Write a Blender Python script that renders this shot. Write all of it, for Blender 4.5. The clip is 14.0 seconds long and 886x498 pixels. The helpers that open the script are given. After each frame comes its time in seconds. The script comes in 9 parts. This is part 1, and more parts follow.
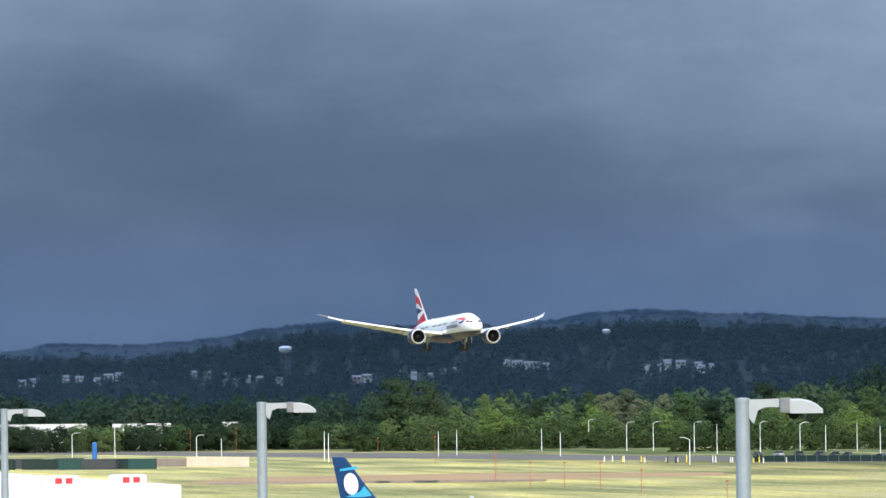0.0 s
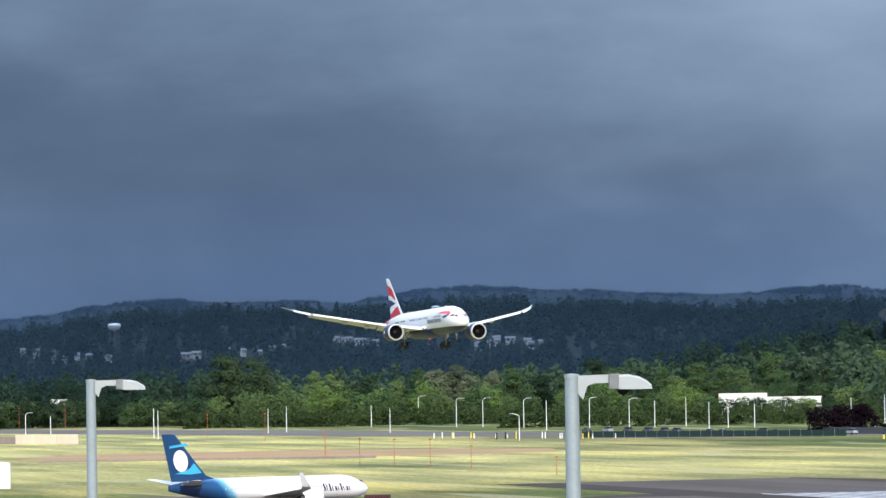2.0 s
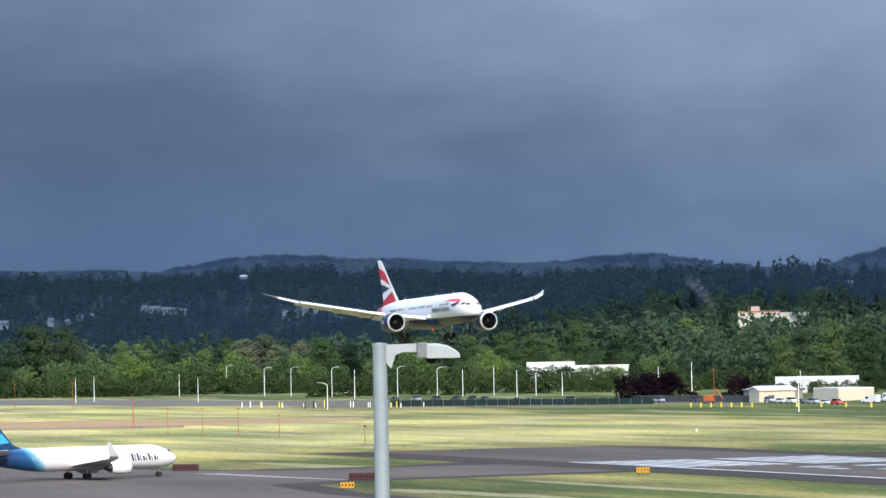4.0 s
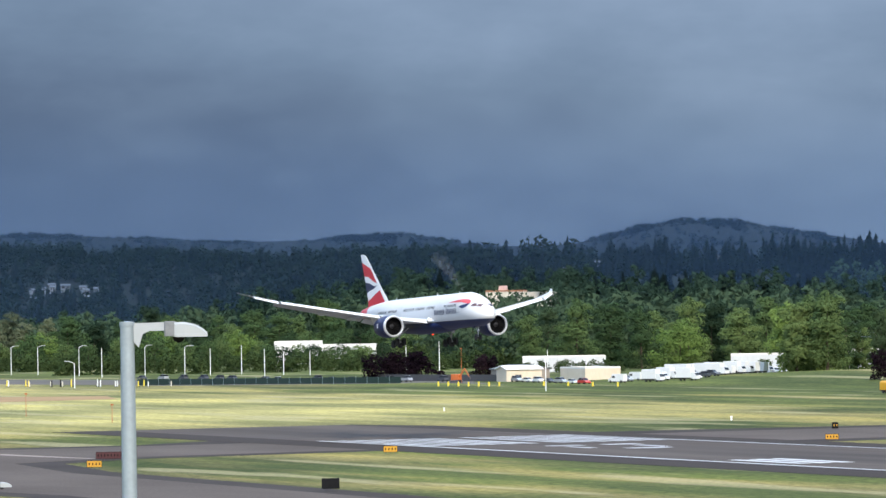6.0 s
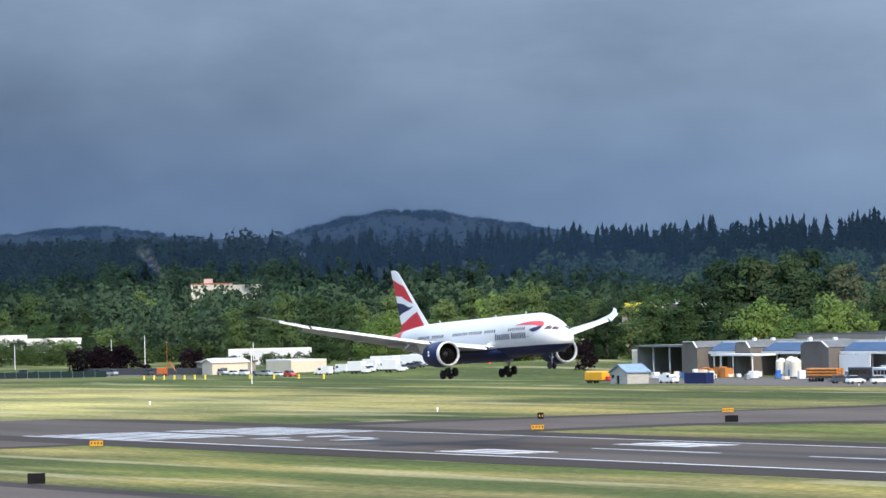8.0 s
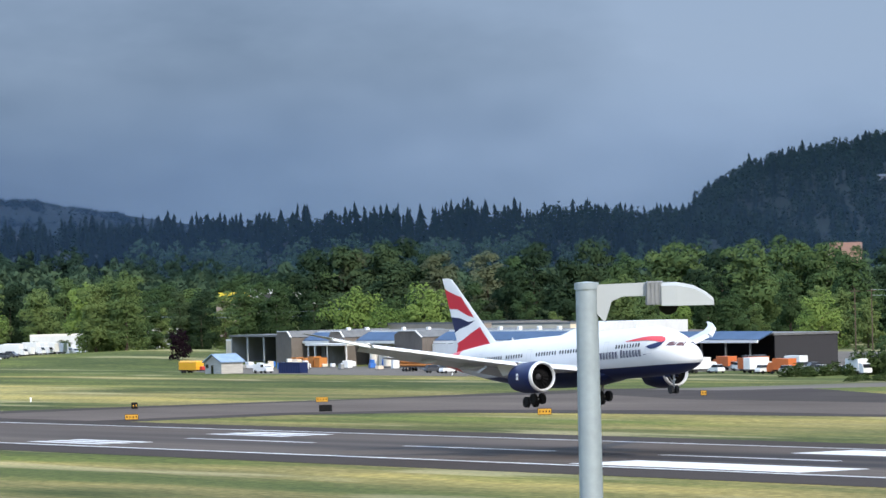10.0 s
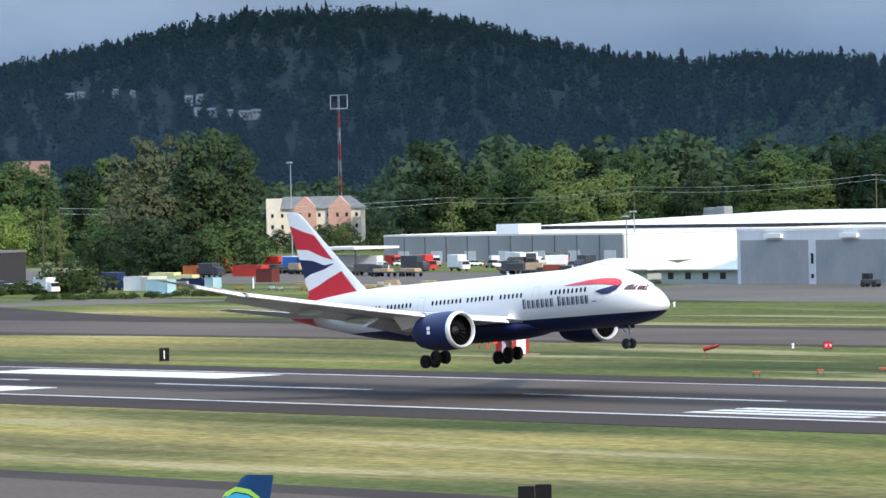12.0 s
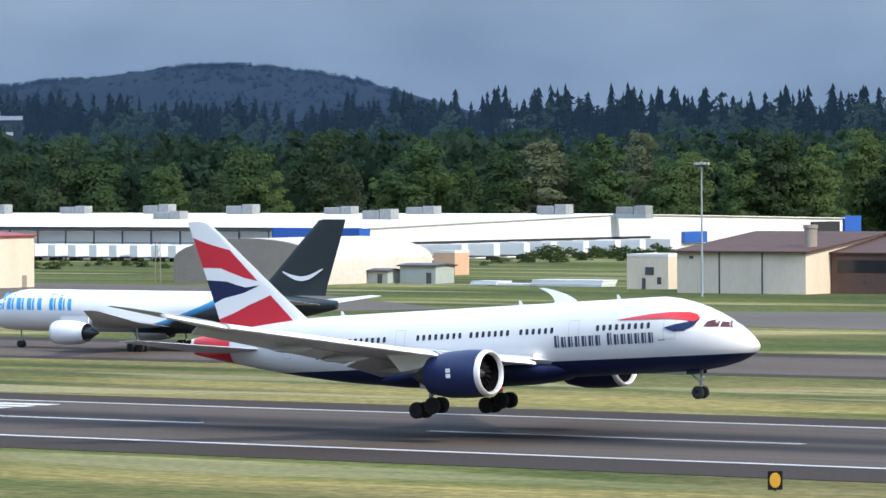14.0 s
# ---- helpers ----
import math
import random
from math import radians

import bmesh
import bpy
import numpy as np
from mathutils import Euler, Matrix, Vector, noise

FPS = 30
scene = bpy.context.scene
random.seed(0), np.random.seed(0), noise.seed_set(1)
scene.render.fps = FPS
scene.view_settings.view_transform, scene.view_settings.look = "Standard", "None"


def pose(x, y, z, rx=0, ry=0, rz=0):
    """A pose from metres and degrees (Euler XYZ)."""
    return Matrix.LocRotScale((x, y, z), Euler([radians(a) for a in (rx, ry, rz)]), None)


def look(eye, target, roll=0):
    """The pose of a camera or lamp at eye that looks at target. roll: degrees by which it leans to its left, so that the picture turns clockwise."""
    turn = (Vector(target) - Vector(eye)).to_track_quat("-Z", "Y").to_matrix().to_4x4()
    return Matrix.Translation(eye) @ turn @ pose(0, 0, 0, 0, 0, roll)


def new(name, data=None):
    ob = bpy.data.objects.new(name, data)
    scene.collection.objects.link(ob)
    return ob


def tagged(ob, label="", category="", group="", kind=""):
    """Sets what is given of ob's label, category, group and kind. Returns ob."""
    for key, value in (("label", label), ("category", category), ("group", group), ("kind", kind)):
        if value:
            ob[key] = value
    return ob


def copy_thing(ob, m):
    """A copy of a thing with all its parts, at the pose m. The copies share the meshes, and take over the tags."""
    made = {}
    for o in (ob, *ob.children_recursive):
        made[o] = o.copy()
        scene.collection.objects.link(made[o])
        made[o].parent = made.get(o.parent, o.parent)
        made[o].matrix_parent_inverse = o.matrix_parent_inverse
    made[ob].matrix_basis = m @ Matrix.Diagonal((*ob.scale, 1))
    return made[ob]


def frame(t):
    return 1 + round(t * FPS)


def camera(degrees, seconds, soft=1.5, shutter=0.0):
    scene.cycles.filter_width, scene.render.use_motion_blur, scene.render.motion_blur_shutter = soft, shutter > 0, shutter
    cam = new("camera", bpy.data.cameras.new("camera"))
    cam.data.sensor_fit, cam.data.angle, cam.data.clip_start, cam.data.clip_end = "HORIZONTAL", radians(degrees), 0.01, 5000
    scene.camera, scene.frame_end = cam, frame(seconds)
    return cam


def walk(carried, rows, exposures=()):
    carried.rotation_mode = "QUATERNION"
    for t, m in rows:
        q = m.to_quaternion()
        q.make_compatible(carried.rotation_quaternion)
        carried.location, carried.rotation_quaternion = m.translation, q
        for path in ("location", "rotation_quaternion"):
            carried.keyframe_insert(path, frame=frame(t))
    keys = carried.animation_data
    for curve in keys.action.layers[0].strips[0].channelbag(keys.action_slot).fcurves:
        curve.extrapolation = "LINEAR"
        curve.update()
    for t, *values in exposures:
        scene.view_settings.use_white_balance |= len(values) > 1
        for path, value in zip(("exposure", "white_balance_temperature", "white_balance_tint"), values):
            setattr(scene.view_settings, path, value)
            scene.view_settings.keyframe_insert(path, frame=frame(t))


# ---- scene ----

# ---- camera and its walk ----
EYE_Z = 21.71
cam = camera(10.62, 14.0, soft=1.5)
PATH = [(0, 74.831, 1.797, 0.74), (0.5, 74.587, 1.571, 0.91), (1, 74.022, 1.444, 0.86), (1.5, 73.511, 1.529, 0.82), (2, 72.784, 1.487, 0.90), (2.5, 72.276, 1.310, 0.91), (2.7, 72.159, 1.261, 0.87), (4.8, 69.410, 0.812, 0.87), (5, 69.228, 0.707, 0.74), (5.5, 68.403, 0.696, 0.81), (6, 67.447, 0.773, 0.92), (6.5, 66.753, 0.565, 1.22), (7, 66.137, 0.343, 1.37), (7.5, 65.111, 0.487, 1.35), (8, 63.908, 0.613, 1.34), (8.2, 63.399, 0.530, 1.37), (10.3, 58.063, 0.270, 1.31), (10.5, 57.328, 0.163, 1.29), (11, 55.078, -0.035, 1.27), (11.5, 52.323, -0.322, 1.62), (12, 49.291, -0.827, 1.34), (12.5, 46.154, -0.944, 0.79), (13, 43.127, -0.868, 0.60), (13.2, 41.886, -0.856, 0.41), (13.5, 40.082, -0.859, 0.48), (14, 36.344, -0.947, 0.30)]
walk(cam, [(t, pose(0, 0, EYE_Z, 90 + pitch, roll, yaw)) for t, yaw, pitch, roll in PATH])

# ---- world, sun, exposure ----
SUN_AZ, SUN_EL = -4.0, 36.0      # degrees from the runway's heading (+X) towards +Y, and above the ground
sun_from = Vector((math.cos(radians(SUN_AZ)) * math.cos(radians(SUN_EL)), math.sin(radians(SUN_AZ)) * math.cos(radians(SUN_EL)), math.sin(radians(SUN_EL))))
sun = new("sun", bpy.data.lights.new("sun", "SUN"))
sun.data.energy, sun.data.angle, sun.data.color = 4.3, radians(0.6), (1.0, 0.93, 0.82)
sun.matrix_world = look(sun_from * 500, (0, 0, 0))


def build_world():
    world = bpy.data.worlds.new("sky")
    scene.world = world
    world.use_nodes = True
    nt = world.node_tree
    N, L = nt.nodes, nt.links
    N.clear()
    out = N.new("ShaderNodeOutputWorld")
    bg = N.new("ShaderNodeBackground")
    L.new(bg.outputs[0], out.inputs[0])
    co = N.new("ShaderNodeTexCoord")
    sky = N.new("ShaderNodeTexSky")
    sky.sky_type, sky.sun_disc = "NISHITA", False
    sky.sun_elevation, sky.sun_rotation = radians(SUN_EL), radians(90 - SUN_AZ)
    dim = N.new("ShaderNodeMix")
    dim.data_type, dim.blend_type = "RGBA", "MULTIPLY"
    dim.inputs[0].default_value = 1.0
    dim.inputs[7].default_value = (0.09, 0.09, 0.095, 1)
    L.new(sky.outputs[0], dim.inputs[6])
    # storm cloud: flat layers low down, soft billows above
    sep = N.new("ShaderNodeSeparateXYZ")
    L.new(co.outputs["Generated"], sep.inputs[0])

    def noise_at(scale_xyz, detail, rough, shift=0.0):
        mp = N.new("ShaderNodeMapping")
        mp.inputs["Scale"].default_value = scale_xyz
        mp.inputs["Location"].default_value = (shift, shift * 0.7, 0.3 * shift)
        L.new(co.outputs["Generated"], mp.inputs[0])
        nz = N.new("ShaderNodeTexNoise")
        nz.inputs["Scale"].default_value, nz.inputs["Detail"].default_value, nz.inputs["Roughness"].default_value = 1.0, detail, rough
        L.new(mp.outputs[0], nz.inputs[0])
        return nz.outputs[0]

    def math_node(op, a, b=0.0, c=0.0):
        m = N.new("ShaderNodeMath")
        m.operation = op
        for i, v in enumerate((a, b, c)):
            if isinstance(v, (int, float)):
                m.inputs[i].default_value = v
            else:
                L.new(v, m.inputs[i])
        return m.outputs[0]

    big = noise_at((5, 5, 15), 4, 0.5, 3.1)
    fine = noise_at((24, 24, 52), 6, 0.55, 7.7)
    mid = noise_at((11, 11, 36), 5, 0.55, 1.9)
    mix = math_node("ADD", math_node("MULTIPLY_ADD", big, 0.50, -0.03), math_node("MULTIPLY_ADD", fine, 0.22, math_node("MULTIPLY", mid, 0.34)))
    # lighter with height and towards the clearing in the south
    lift = math_node("MULTIPLY_ADD", sep.outputs[2], 4.5, -0.142)
    clear = N.new("ShaderNodeMapRange")
    L.new(sep.outputs[1], clear.inputs[0])
    clear.inputs[1].default_value, clear.inputs[2].default_value = 0.31, 0.58
    clear.inputs[3].default_value, clear.inputs[4].default_value = 0.0, 0.34
    east = N.new("ShaderNodeMapRange")
    L.new(sep.outputs[1], east.inputs[0])
    east.inputs[1].default_value, east.inputs[2].default_value = 0.24, 0.34
    east.inputs[3].default_value, east.inputs[4].default_value = -0.015, 0.0
    south = math_node("ADD", clear.outputs[0], east.outputs[0])
    val = math_node("ADD", math_node("ADD", mix, lift), south)
    ramp = N.new("ShaderNodeValToRGB")
    L.new(val, ramp.inputs[0])
    e = ramp.color_ramp.elements
    e[0].position, e[0].color = 0.30, (0.077, 0.120, 0.201, 1)
    e[1].position, e[1].color = 0.95, (0.33, 0.44, 0.61, 1)
    m1 = e.new(0.50)
    m1.color = (0.112, 0.166, 0.264, 1)
    m2 = e.new(0.68)
    m2.color = (0.186, 0.266, 0.388, 1)
    # the storm covers the sky away from the sun; the west is clearer
    cover = N.new("ShaderNodeMapRange")
    L.new(sep.outputs[0], cover.inputs[0])
    cover.inputs[1].default_value, cover.inputs[2].default_value = 0.25, 0.75
    cover.inputs[3].default_value, cover.inputs[4].default_value = 1.0, 0.25
    both = N.new("ShaderNodeMix")
    both.data_type = "RGBA"
    L.new(cover.outputs[0], both.inputs[0])
    L.new(dim.outputs[2], both.inputs[6])
    L.new(ramp.outputs[0], both.inputs[7])
    L.new(both.outputs[2], bg.inputs[0])
    # overhead the cloud thins to a bright white veil
    veil = N.new("ShaderNodeMapRange")
    L.new(sep.outputs[2], veil.inputs[0])
    veil.inputs[1].default_value, veil.inputs[2].default_value = 0.16, 0.75
    veil.inputs[3].default_value, veil.inputs[4].default_value = 1.0, 4.9
    L.new(veil.outputs[0], bg.inputs[1])


build_world()
scene.view_settings.exposure = 0.0

# ---- materials ----
def surf(name, dark, light, scale=1.0, rough=0.7, bump=0.0, metal=0.0, fine=8.0, space="Object", stretch=(1, 1, 1), spec=0.5, per_piece=0.0):
    """A painted or natural surface: two colours mixed by noise at two scales, with fine relief."""
    m = bpy.data.materials.new(name)
    m.use_nodes = True
    N, L = m.node_tree.nodes, m.node_tree.links
    b = N["Principled BSDF"]
    if space == "World":
        src = N.new("ShaderNodeNewGeometry").outputs["Position"]
    else:
        src = N.new("ShaderNodeTexCoord").outputs["Object"]
    mp = N.new("ShaderNodeMapping")
    mp.inputs["Scale"].default_value = stretch
    L.new(src, mp.inputs[0])
    n1, n2 = N.new("ShaderNodeTexNoise"), N.new("ShaderNodeTexNoise")
    for n, s, d in ((n1, scale, 4), (n2, scale * fine, 3)):
        n.inputs["Scale"].default_value, n.inputs["Detail"].default_value = s, d
        L.new(mp.outputs[0], n.inputs[0])
    ad = N.new("ShaderNodeMath")
    ad.operation = "MULTIPLY_ADD"
    ad.inputs[1].default_value = 0.6
    L.new(n1.outputs[0], ad.inputs[0])
    sc = N.new("ShaderNodeMath")
    sc.operation, sc.inputs[1].default_value = "MULTIPLY", 0.4
    L.new(n2.outputs[0], sc.inputs[0])
    L.new(sc.outputs[0], ad.inputs[2])
    fac = ad.outputs[0]
    if per_piece:
        oi = N.new("ShaderNodeObjectInfo")
        pm = N.new("ShaderNodeMath")
        pm.operation, pm.inputs[1].default_value = "MULTIPLY_ADD", per_piece
        L.new(oi.outputs["Random"], pm.inputs[0])
        sh = N.new("ShaderNodeMath")
        sh.operation, sh.inputs[1].default_value = "SUBTRACT", per_piece / 2
        L.new(fac, sh.inputs[0])
        L.new(sh.outputs[0], pm.inputs[2])
        fac = pm.outputs[0]
    rp = N.new("ShaderNodeValToRGB")
    L.new(fac, rp.inputs[0])
    e = rp.color_ramp.elements
    e[0].position, e[0].color = 0.32, (*dark, 1)
    e[1].position, e[1].color = 0.68, (*light, 1)
    L.new(rp.outputs[0], b.inputs["Base Color"])
    b.inputs["Roughness"].default_value, b.inputs["Metallic"].default_value = rough, metal
    b.inputs["Specular IOR Level"].default_value = spec
    if bump:
        bp = N.new("ShaderNodeBump")
        bp.inputs["Strength"].default_value, bp.inputs["Distance"].default_value = bump, 0.05
        L.new(n2.outputs[0], bp.inputs["Height"])
        L.new(bp.outputs[0], b.inputs["Normal"])
    return m


def near(c, k=0.12):
    """A colour a little darker and a little lighter than c."""
    return tuple(max(0, v * (1 - k)) for v in c), tuple(min(1, v * (1 + k)) for v in c)


def paint(name, c, rough=0.45, metal=0.0, k=0.08, scale=0.5):
    d, l = near(c, k)
    return surf(name, d, l, scale=scale, rough=rough, metal=metal)


def glow(name, c, strength):
    m = bpy.data.materials.new(name)
    m.use_nodes = True
    b = m.node_tree.nodes["Principled BSDF"]
    b.inputs["Base Color"].default_value = (*c, 1)
    b.inputs["Emission Color"].default_value = (*c, 1)
    b.inputs["Emission Strength"].default_value = strength
    return m


class Nodes:
    """Short hand for material node trees that need arithmetic."""
    def __init__(self, name):
        self.m = bpy.data.materials.new(name)
        self.m.use_nodes = True
        self.N, self.L = self.m.node_tree.nodes, self.m.node_tree.links
        self.b = self.N["Principled BSDF"]

    def xyz(self, space="Object"):
        src = self.N.new("ShaderNodeNewGeometry").outputs["Position"] if space == "World" else self.N.new("ShaderNodeTexCoord").outputs["Object"]
        s = self.N.new("ShaderNodeSeparateXYZ")
        self.L.new(src, s.inputs[0])
        return src, s.outputs

    def op(self, op, *args):
        n = self.N.new("ShaderNodeMath")
        n.operation = op
        for i, v in enumerate(args):
            if isinstance(v, (int, float)):
                n.inputs[i].default_value = v
            else:
                self.L.new(v, n.inputs[i])
        return n.outputs[0]

    def noise(self, src, scale, detail=3, stretch=None, shift=(0, 0, 0)):
        if stretch:
            mp = self.N.new("ShaderNodeMapping")
            mp.inputs["Scale"].default_value, mp.inputs["Location"].default_value = stretch, shift
            self.L.new(src, mp.inputs[0])
            src = mp.outputs[0]
        n = self.N.new("ShaderNodeTexNoise")
        n.inputs["Scale"].default_value, n.inputs["Detail"].default_value = scale, detail
        self.L.new(src, n.inputs[0])
        return n.outputs[0]

    def ramp(self, fac, stops, constant=False):
        r = self.N.new("ShaderNodeValToRGB")
        self.L.new(fac, r.inputs[0])
        r.color_ramp.interpolation = "CONSTANT" if constant else "LINEAR"
        e = r.color_ramp.elements
        e[0].position, e[0].color = stops[0][0], (*stops[0][1], 1)
        e[1].position, e[1].color = stops[-1][0], (*stops[-1][1], 1)
        for p, c in stops[1:-1]:
            e.new(p).color = (*c, 1)
        return r.outputs[0]

    def mix(self, fac, a, b, blend="MIX"):
        n = self.N.new("ShaderNodeMix")
        n.data_type, n.blend_type = "RGBA", blend
        for i, v in ((0, fac), (6, a), (7, b)):
            if isinstance(v, (int, float)):
                n.inputs[i].default_value = v
            elif isinstance(v, tuple):
                n.inputs[i].default_value = (*v, 1)
            else:
                self.L.new(v, n.inputs[i])
        return n.outputs[2]

    def done(self, colour, rough=0.6, metal=0.0, bump=None, bump_strength=0.3, spec=0.5):
        self.L.new(colour, self.b.inputs["Base Color"])
        self.b.inputs["Roughness"].default_value, self.b.inputs["Metallic"].default_value = rough, metal
        self.b.inputs["Specular IOR Level"].default_value = spec
        if bump is not None:
            bp = self.N.new("ShaderNodeBump")
            bp.inputs["Strength"].default_value, bp.inputs["Distance"].default_value = bump_strength, 0.05
            self.L.new(bump, bp.inputs["Height"])
            self.L.new(bp.outputs[0], self.b.inputs["Normal"])
        return self.m


WHITE_PAINT = paint("white_paint", (0.80, 0.80, 0.80), 0.3, k=0.03)
NAVY_PAINT = surf("navy_paint", (0.010, 0.018, 0.070), (0.013, 0.024, 0.090), scale=0.5, rough=0.45, spec=0.3)
RED_PAINT = paint("red_paint", (0.62, 0.03, 0.04), 0.3)
TITLE_GREY = paint("title_navy", (0.035, 0.045, 0.10), 0.35)
WING_GREY = paint("wing_grey", (0.50, 0.51, 0.53), 0.4, k=0.06)
SILVER = paint("bare_metal", (0.70, 0.70, 0.71), 0.5, metal=0.5)
DARK_METAL = paint("dark_metal", (0.06, 0.06, 0.065), 0.45, metal=0.6)
TYRE = paint("tyre_rubber", (0.018, 0.018, 0.02), 0.8)
GEAR_GREY = paint("gear_grey", (0.35, 0.36, 0.38), 0.45)
GLASS_DARK = paint("dark_glazing", (0.02, 0.022, 0.028), 0.12, k=0.05)
COCKPIT_GLASS = paint("cockpit_glazing", (0.10, 0.045, 0.05), 0.12)
GALV = paint("galvanised_steel", (0.30, 0.35, 0.38), 0.5, metal=0.2, k=0.1, scale=2)
LAMP_GREY = paint("lamp_housing_grey", (0.36, 0.385, 0.40), 0.5, k=0.07)
BLACK_PLASTIC = surf("black_plastic", (0.007, 0.007, 0.008), (0.011, 0.011, 0.012), scale=2, rough=0.8, spec=0.15)
SIGN_YELLOW = paint("sign_yellow", (0.50, 0.26, 0.02), 0.7)
SIGN_RED = paint("sign_dark_red", (0.055, 0.010, 0.012), 0.5)
ORANGE_PAINT = paint("orange_paint", (0.50, 0.125, 0.03), 0.6)
EMBLEM_WHITE = paint("emblem_white", (0.78, 0.79, 0.8), 0.4)


# ---- mesh helpers ----
class M:
    """Vertices and faces of one mesh in the making."""
    def __init__(self):
        self.v, self.f, self.mi = [], [], []

    def add(self, verts, faces, mat=0):
        o = len(self.v)
        self.v += [tuple(p) for p in verts]
        self.f += [tuple(i + o for i in f) for f in faces]
        self.mi += [mat] * len(faces)
        return self

    def box(self, x0, y0, z0, x1, y1, z1, mat=0, m=None):
        p = [(x, y, z) for z in (z0, z1) for x, y in ((x0, y0), (x1, y0), (x1, y1), (x0, y1))]
        if m is not None:
            p = [m @ Vector(q) for q in p]
        return self.add(p, [(3, 2, 1, 0), (4, 5, 6, 7), (0, 1, 5, 4), (1, 2, 6, 5), (2, 3, 7, 6), (3, 0, 4, 7)], mat)

    def bbox(self, x0, y0, z0, x1, y1, z1, c=0.05, mat=0, m=None):
        """A box with its upright and top edges chamfered by c."""
        rings = []
        for z, d in ((z0, 0), (z1 - c, 0), (z1, c)):
            a, b, e, g = x0 + d, y0 + d, x1 - d, y1 - d
            k = c
            rings.append([(a + k, b, z), (e - k, b, z), (e, b + k, z), (e, g - k, z), (e - k, g, z), (a + k, g, z), (a, g - k, z), (a, b + k, z)])
        if m is not None:
            rings = [[m @ Vector(p) for p in r] for r in rings]
        return self.loft(rings, True, True, mat=mat)

    def loft(self, rings, cap0=False, cap1=False, closed=True, mat=0):
        n = len(rings[0])
        v = [p for r in rings for p in r]
        f = []
        for i in range(len(rings) - 1):
            for j in range(n if closed else n - 1):
                k = (j + 1) % n
                f.append((i * n + j, i * n + k, (i + 1) * n + k, (i + 1) * n + j))
        if cap0:
            f.append(tuple(reversed(range(n))))
        if cap1:
            f.append(tuple(range((len(rings) - 1) * n, len(rings) * n)))
        return self.add(v, f, mat)

    def tube(self, p0, p1, r0, r1=None, n=12, caps=True, mat=0):
        p0, p1 = Vector(p0), Vector(p1)
        r1 = r0 if r1 is None else r1
        q = (p1 - p0).to_track_quat("Z", "Y")
        ring = [(math.cos(2 * math.pi * i / n), math.sin(2 * math.pi * i / n)) for i in range(n)]
        return self.loft([[p + q @ Vector((c * r, s * r, 0)) for c, s in ring] for p, r in ((p0, r0), (p1, r1))], caps, caps, mat=mat)

    def spin(self, profile, axis="x", n=24, centre=(0, 0, 0), mat=0):
        """Rings of radius r at a along the axis."""
        rings = []
        for a, r in profile:
            ring = []
            for i in range(n):
                c, s = math.cos(2 * math.pi * i / n) * r, math.sin(2 * math.pi * i / n) * r
                p = {"x": (a, c, s), "y": (s, a, c), "z": (c, s, a)}[axis]
                ring.append((p[0] + centre[0], p[1] + centre[1], p[2] + centre[2]))
            rings.append(ring)
        return self.loft(rings, mat=mat)

    def sheet(self, pts, z, thick=0.0, mat=0):
        """A flat polygon at height z, with sides down to z - thick."""
        n = len(pts)
        top = [(x, y, z) for x, y in pts]
        if not thick:
            return self.add(top, [tuple(range(n))], mat)
        low = [(x, y, z - thick) for x, y in pts]
        return self.add(low + top, [tuple(range(n, 2 * n))] + [(i, (i + 1) % n, n + (i + 1) % n, n + i) for i in range(n)], mat)

    def mesh(self, name, mats, smooth=None):
        me = bpy.data.meshes.new(name)
        me.from_pydata(self.v, [], self.f)
        for m in (mats if isinstance(mats, (list, tuple)) else [mats]):
            me.materials.append(m)
        if any(self.mi):
            me.polygons.foreach_set("material_index", self.mi)
        me.validate()
        bm = bmesh.new()
        bm.from_mesh(me)
        bmesh.ops.recalc_face_normals(bm, faces=bm.faces)
        bm.to_mesh(me)
        bm.free()
        if smooth is not None:
            me.polygons.foreach_set("use_smooth", [True] * len(me.polygons))
            me.set_sharp_from_angle(angle=radians(smooth))
        return me


def part(name, m, mats, parent, label="", smooth=None):
    ob = new(name, m if isinstance(m, bpy.types.Mesh) else m.mesh(name, mats, smooth))
    ob.parent = parent
    return tagged(ob, label) if label else ob


def thing(name, label, category, at=None, group="", kind=""):
    ob = new(name)
    ob.empty_display_size = 0.5
    if at is not None:
        ob.matrix_basis = at
    return tagged(ob, label, category, group, kind)


def solid(name, m, mats, label, category="", at=None, group="", kind="", smooth=None):
    ob = new(name, m if isinstance(m, bpy.types.Mesh) else m.mesh(name, mats, smooth))
    if at is not None:
        ob.matrix_basis = at
    return tagged(ob, label, category, group, kind)

# ---- ground, hills, pavements ----
# ridges: distance from the terminal, first bearing, step, width (degrees), half depth (m), crest heights
RIDGES = [(3700, 66.5, 1.0, 0.8, 420, (36, 26, 38, 22, 38, 26, 42, 26, 33, 30, 33, 27, 19, 26, 18, 26, 20, 20)),
          (2700, 55.0, 1.4, 1.1, 260, (25, 21, 26, 24, 24, 23, 22, 22, 23, 21, 23)),
          (3900, 43.5, 1.0, 0.75, 560, (66, 50, 60, 52, 61, 68, 83, 77, 83, 73, 67, 56, 62, 14, 10)),
          (2600, 26.0, 1.5, 1.2, 260, (13, 25, 20, 23, 20, 22, 22, 21, 20, 19, 22, 21, 33, 28))]
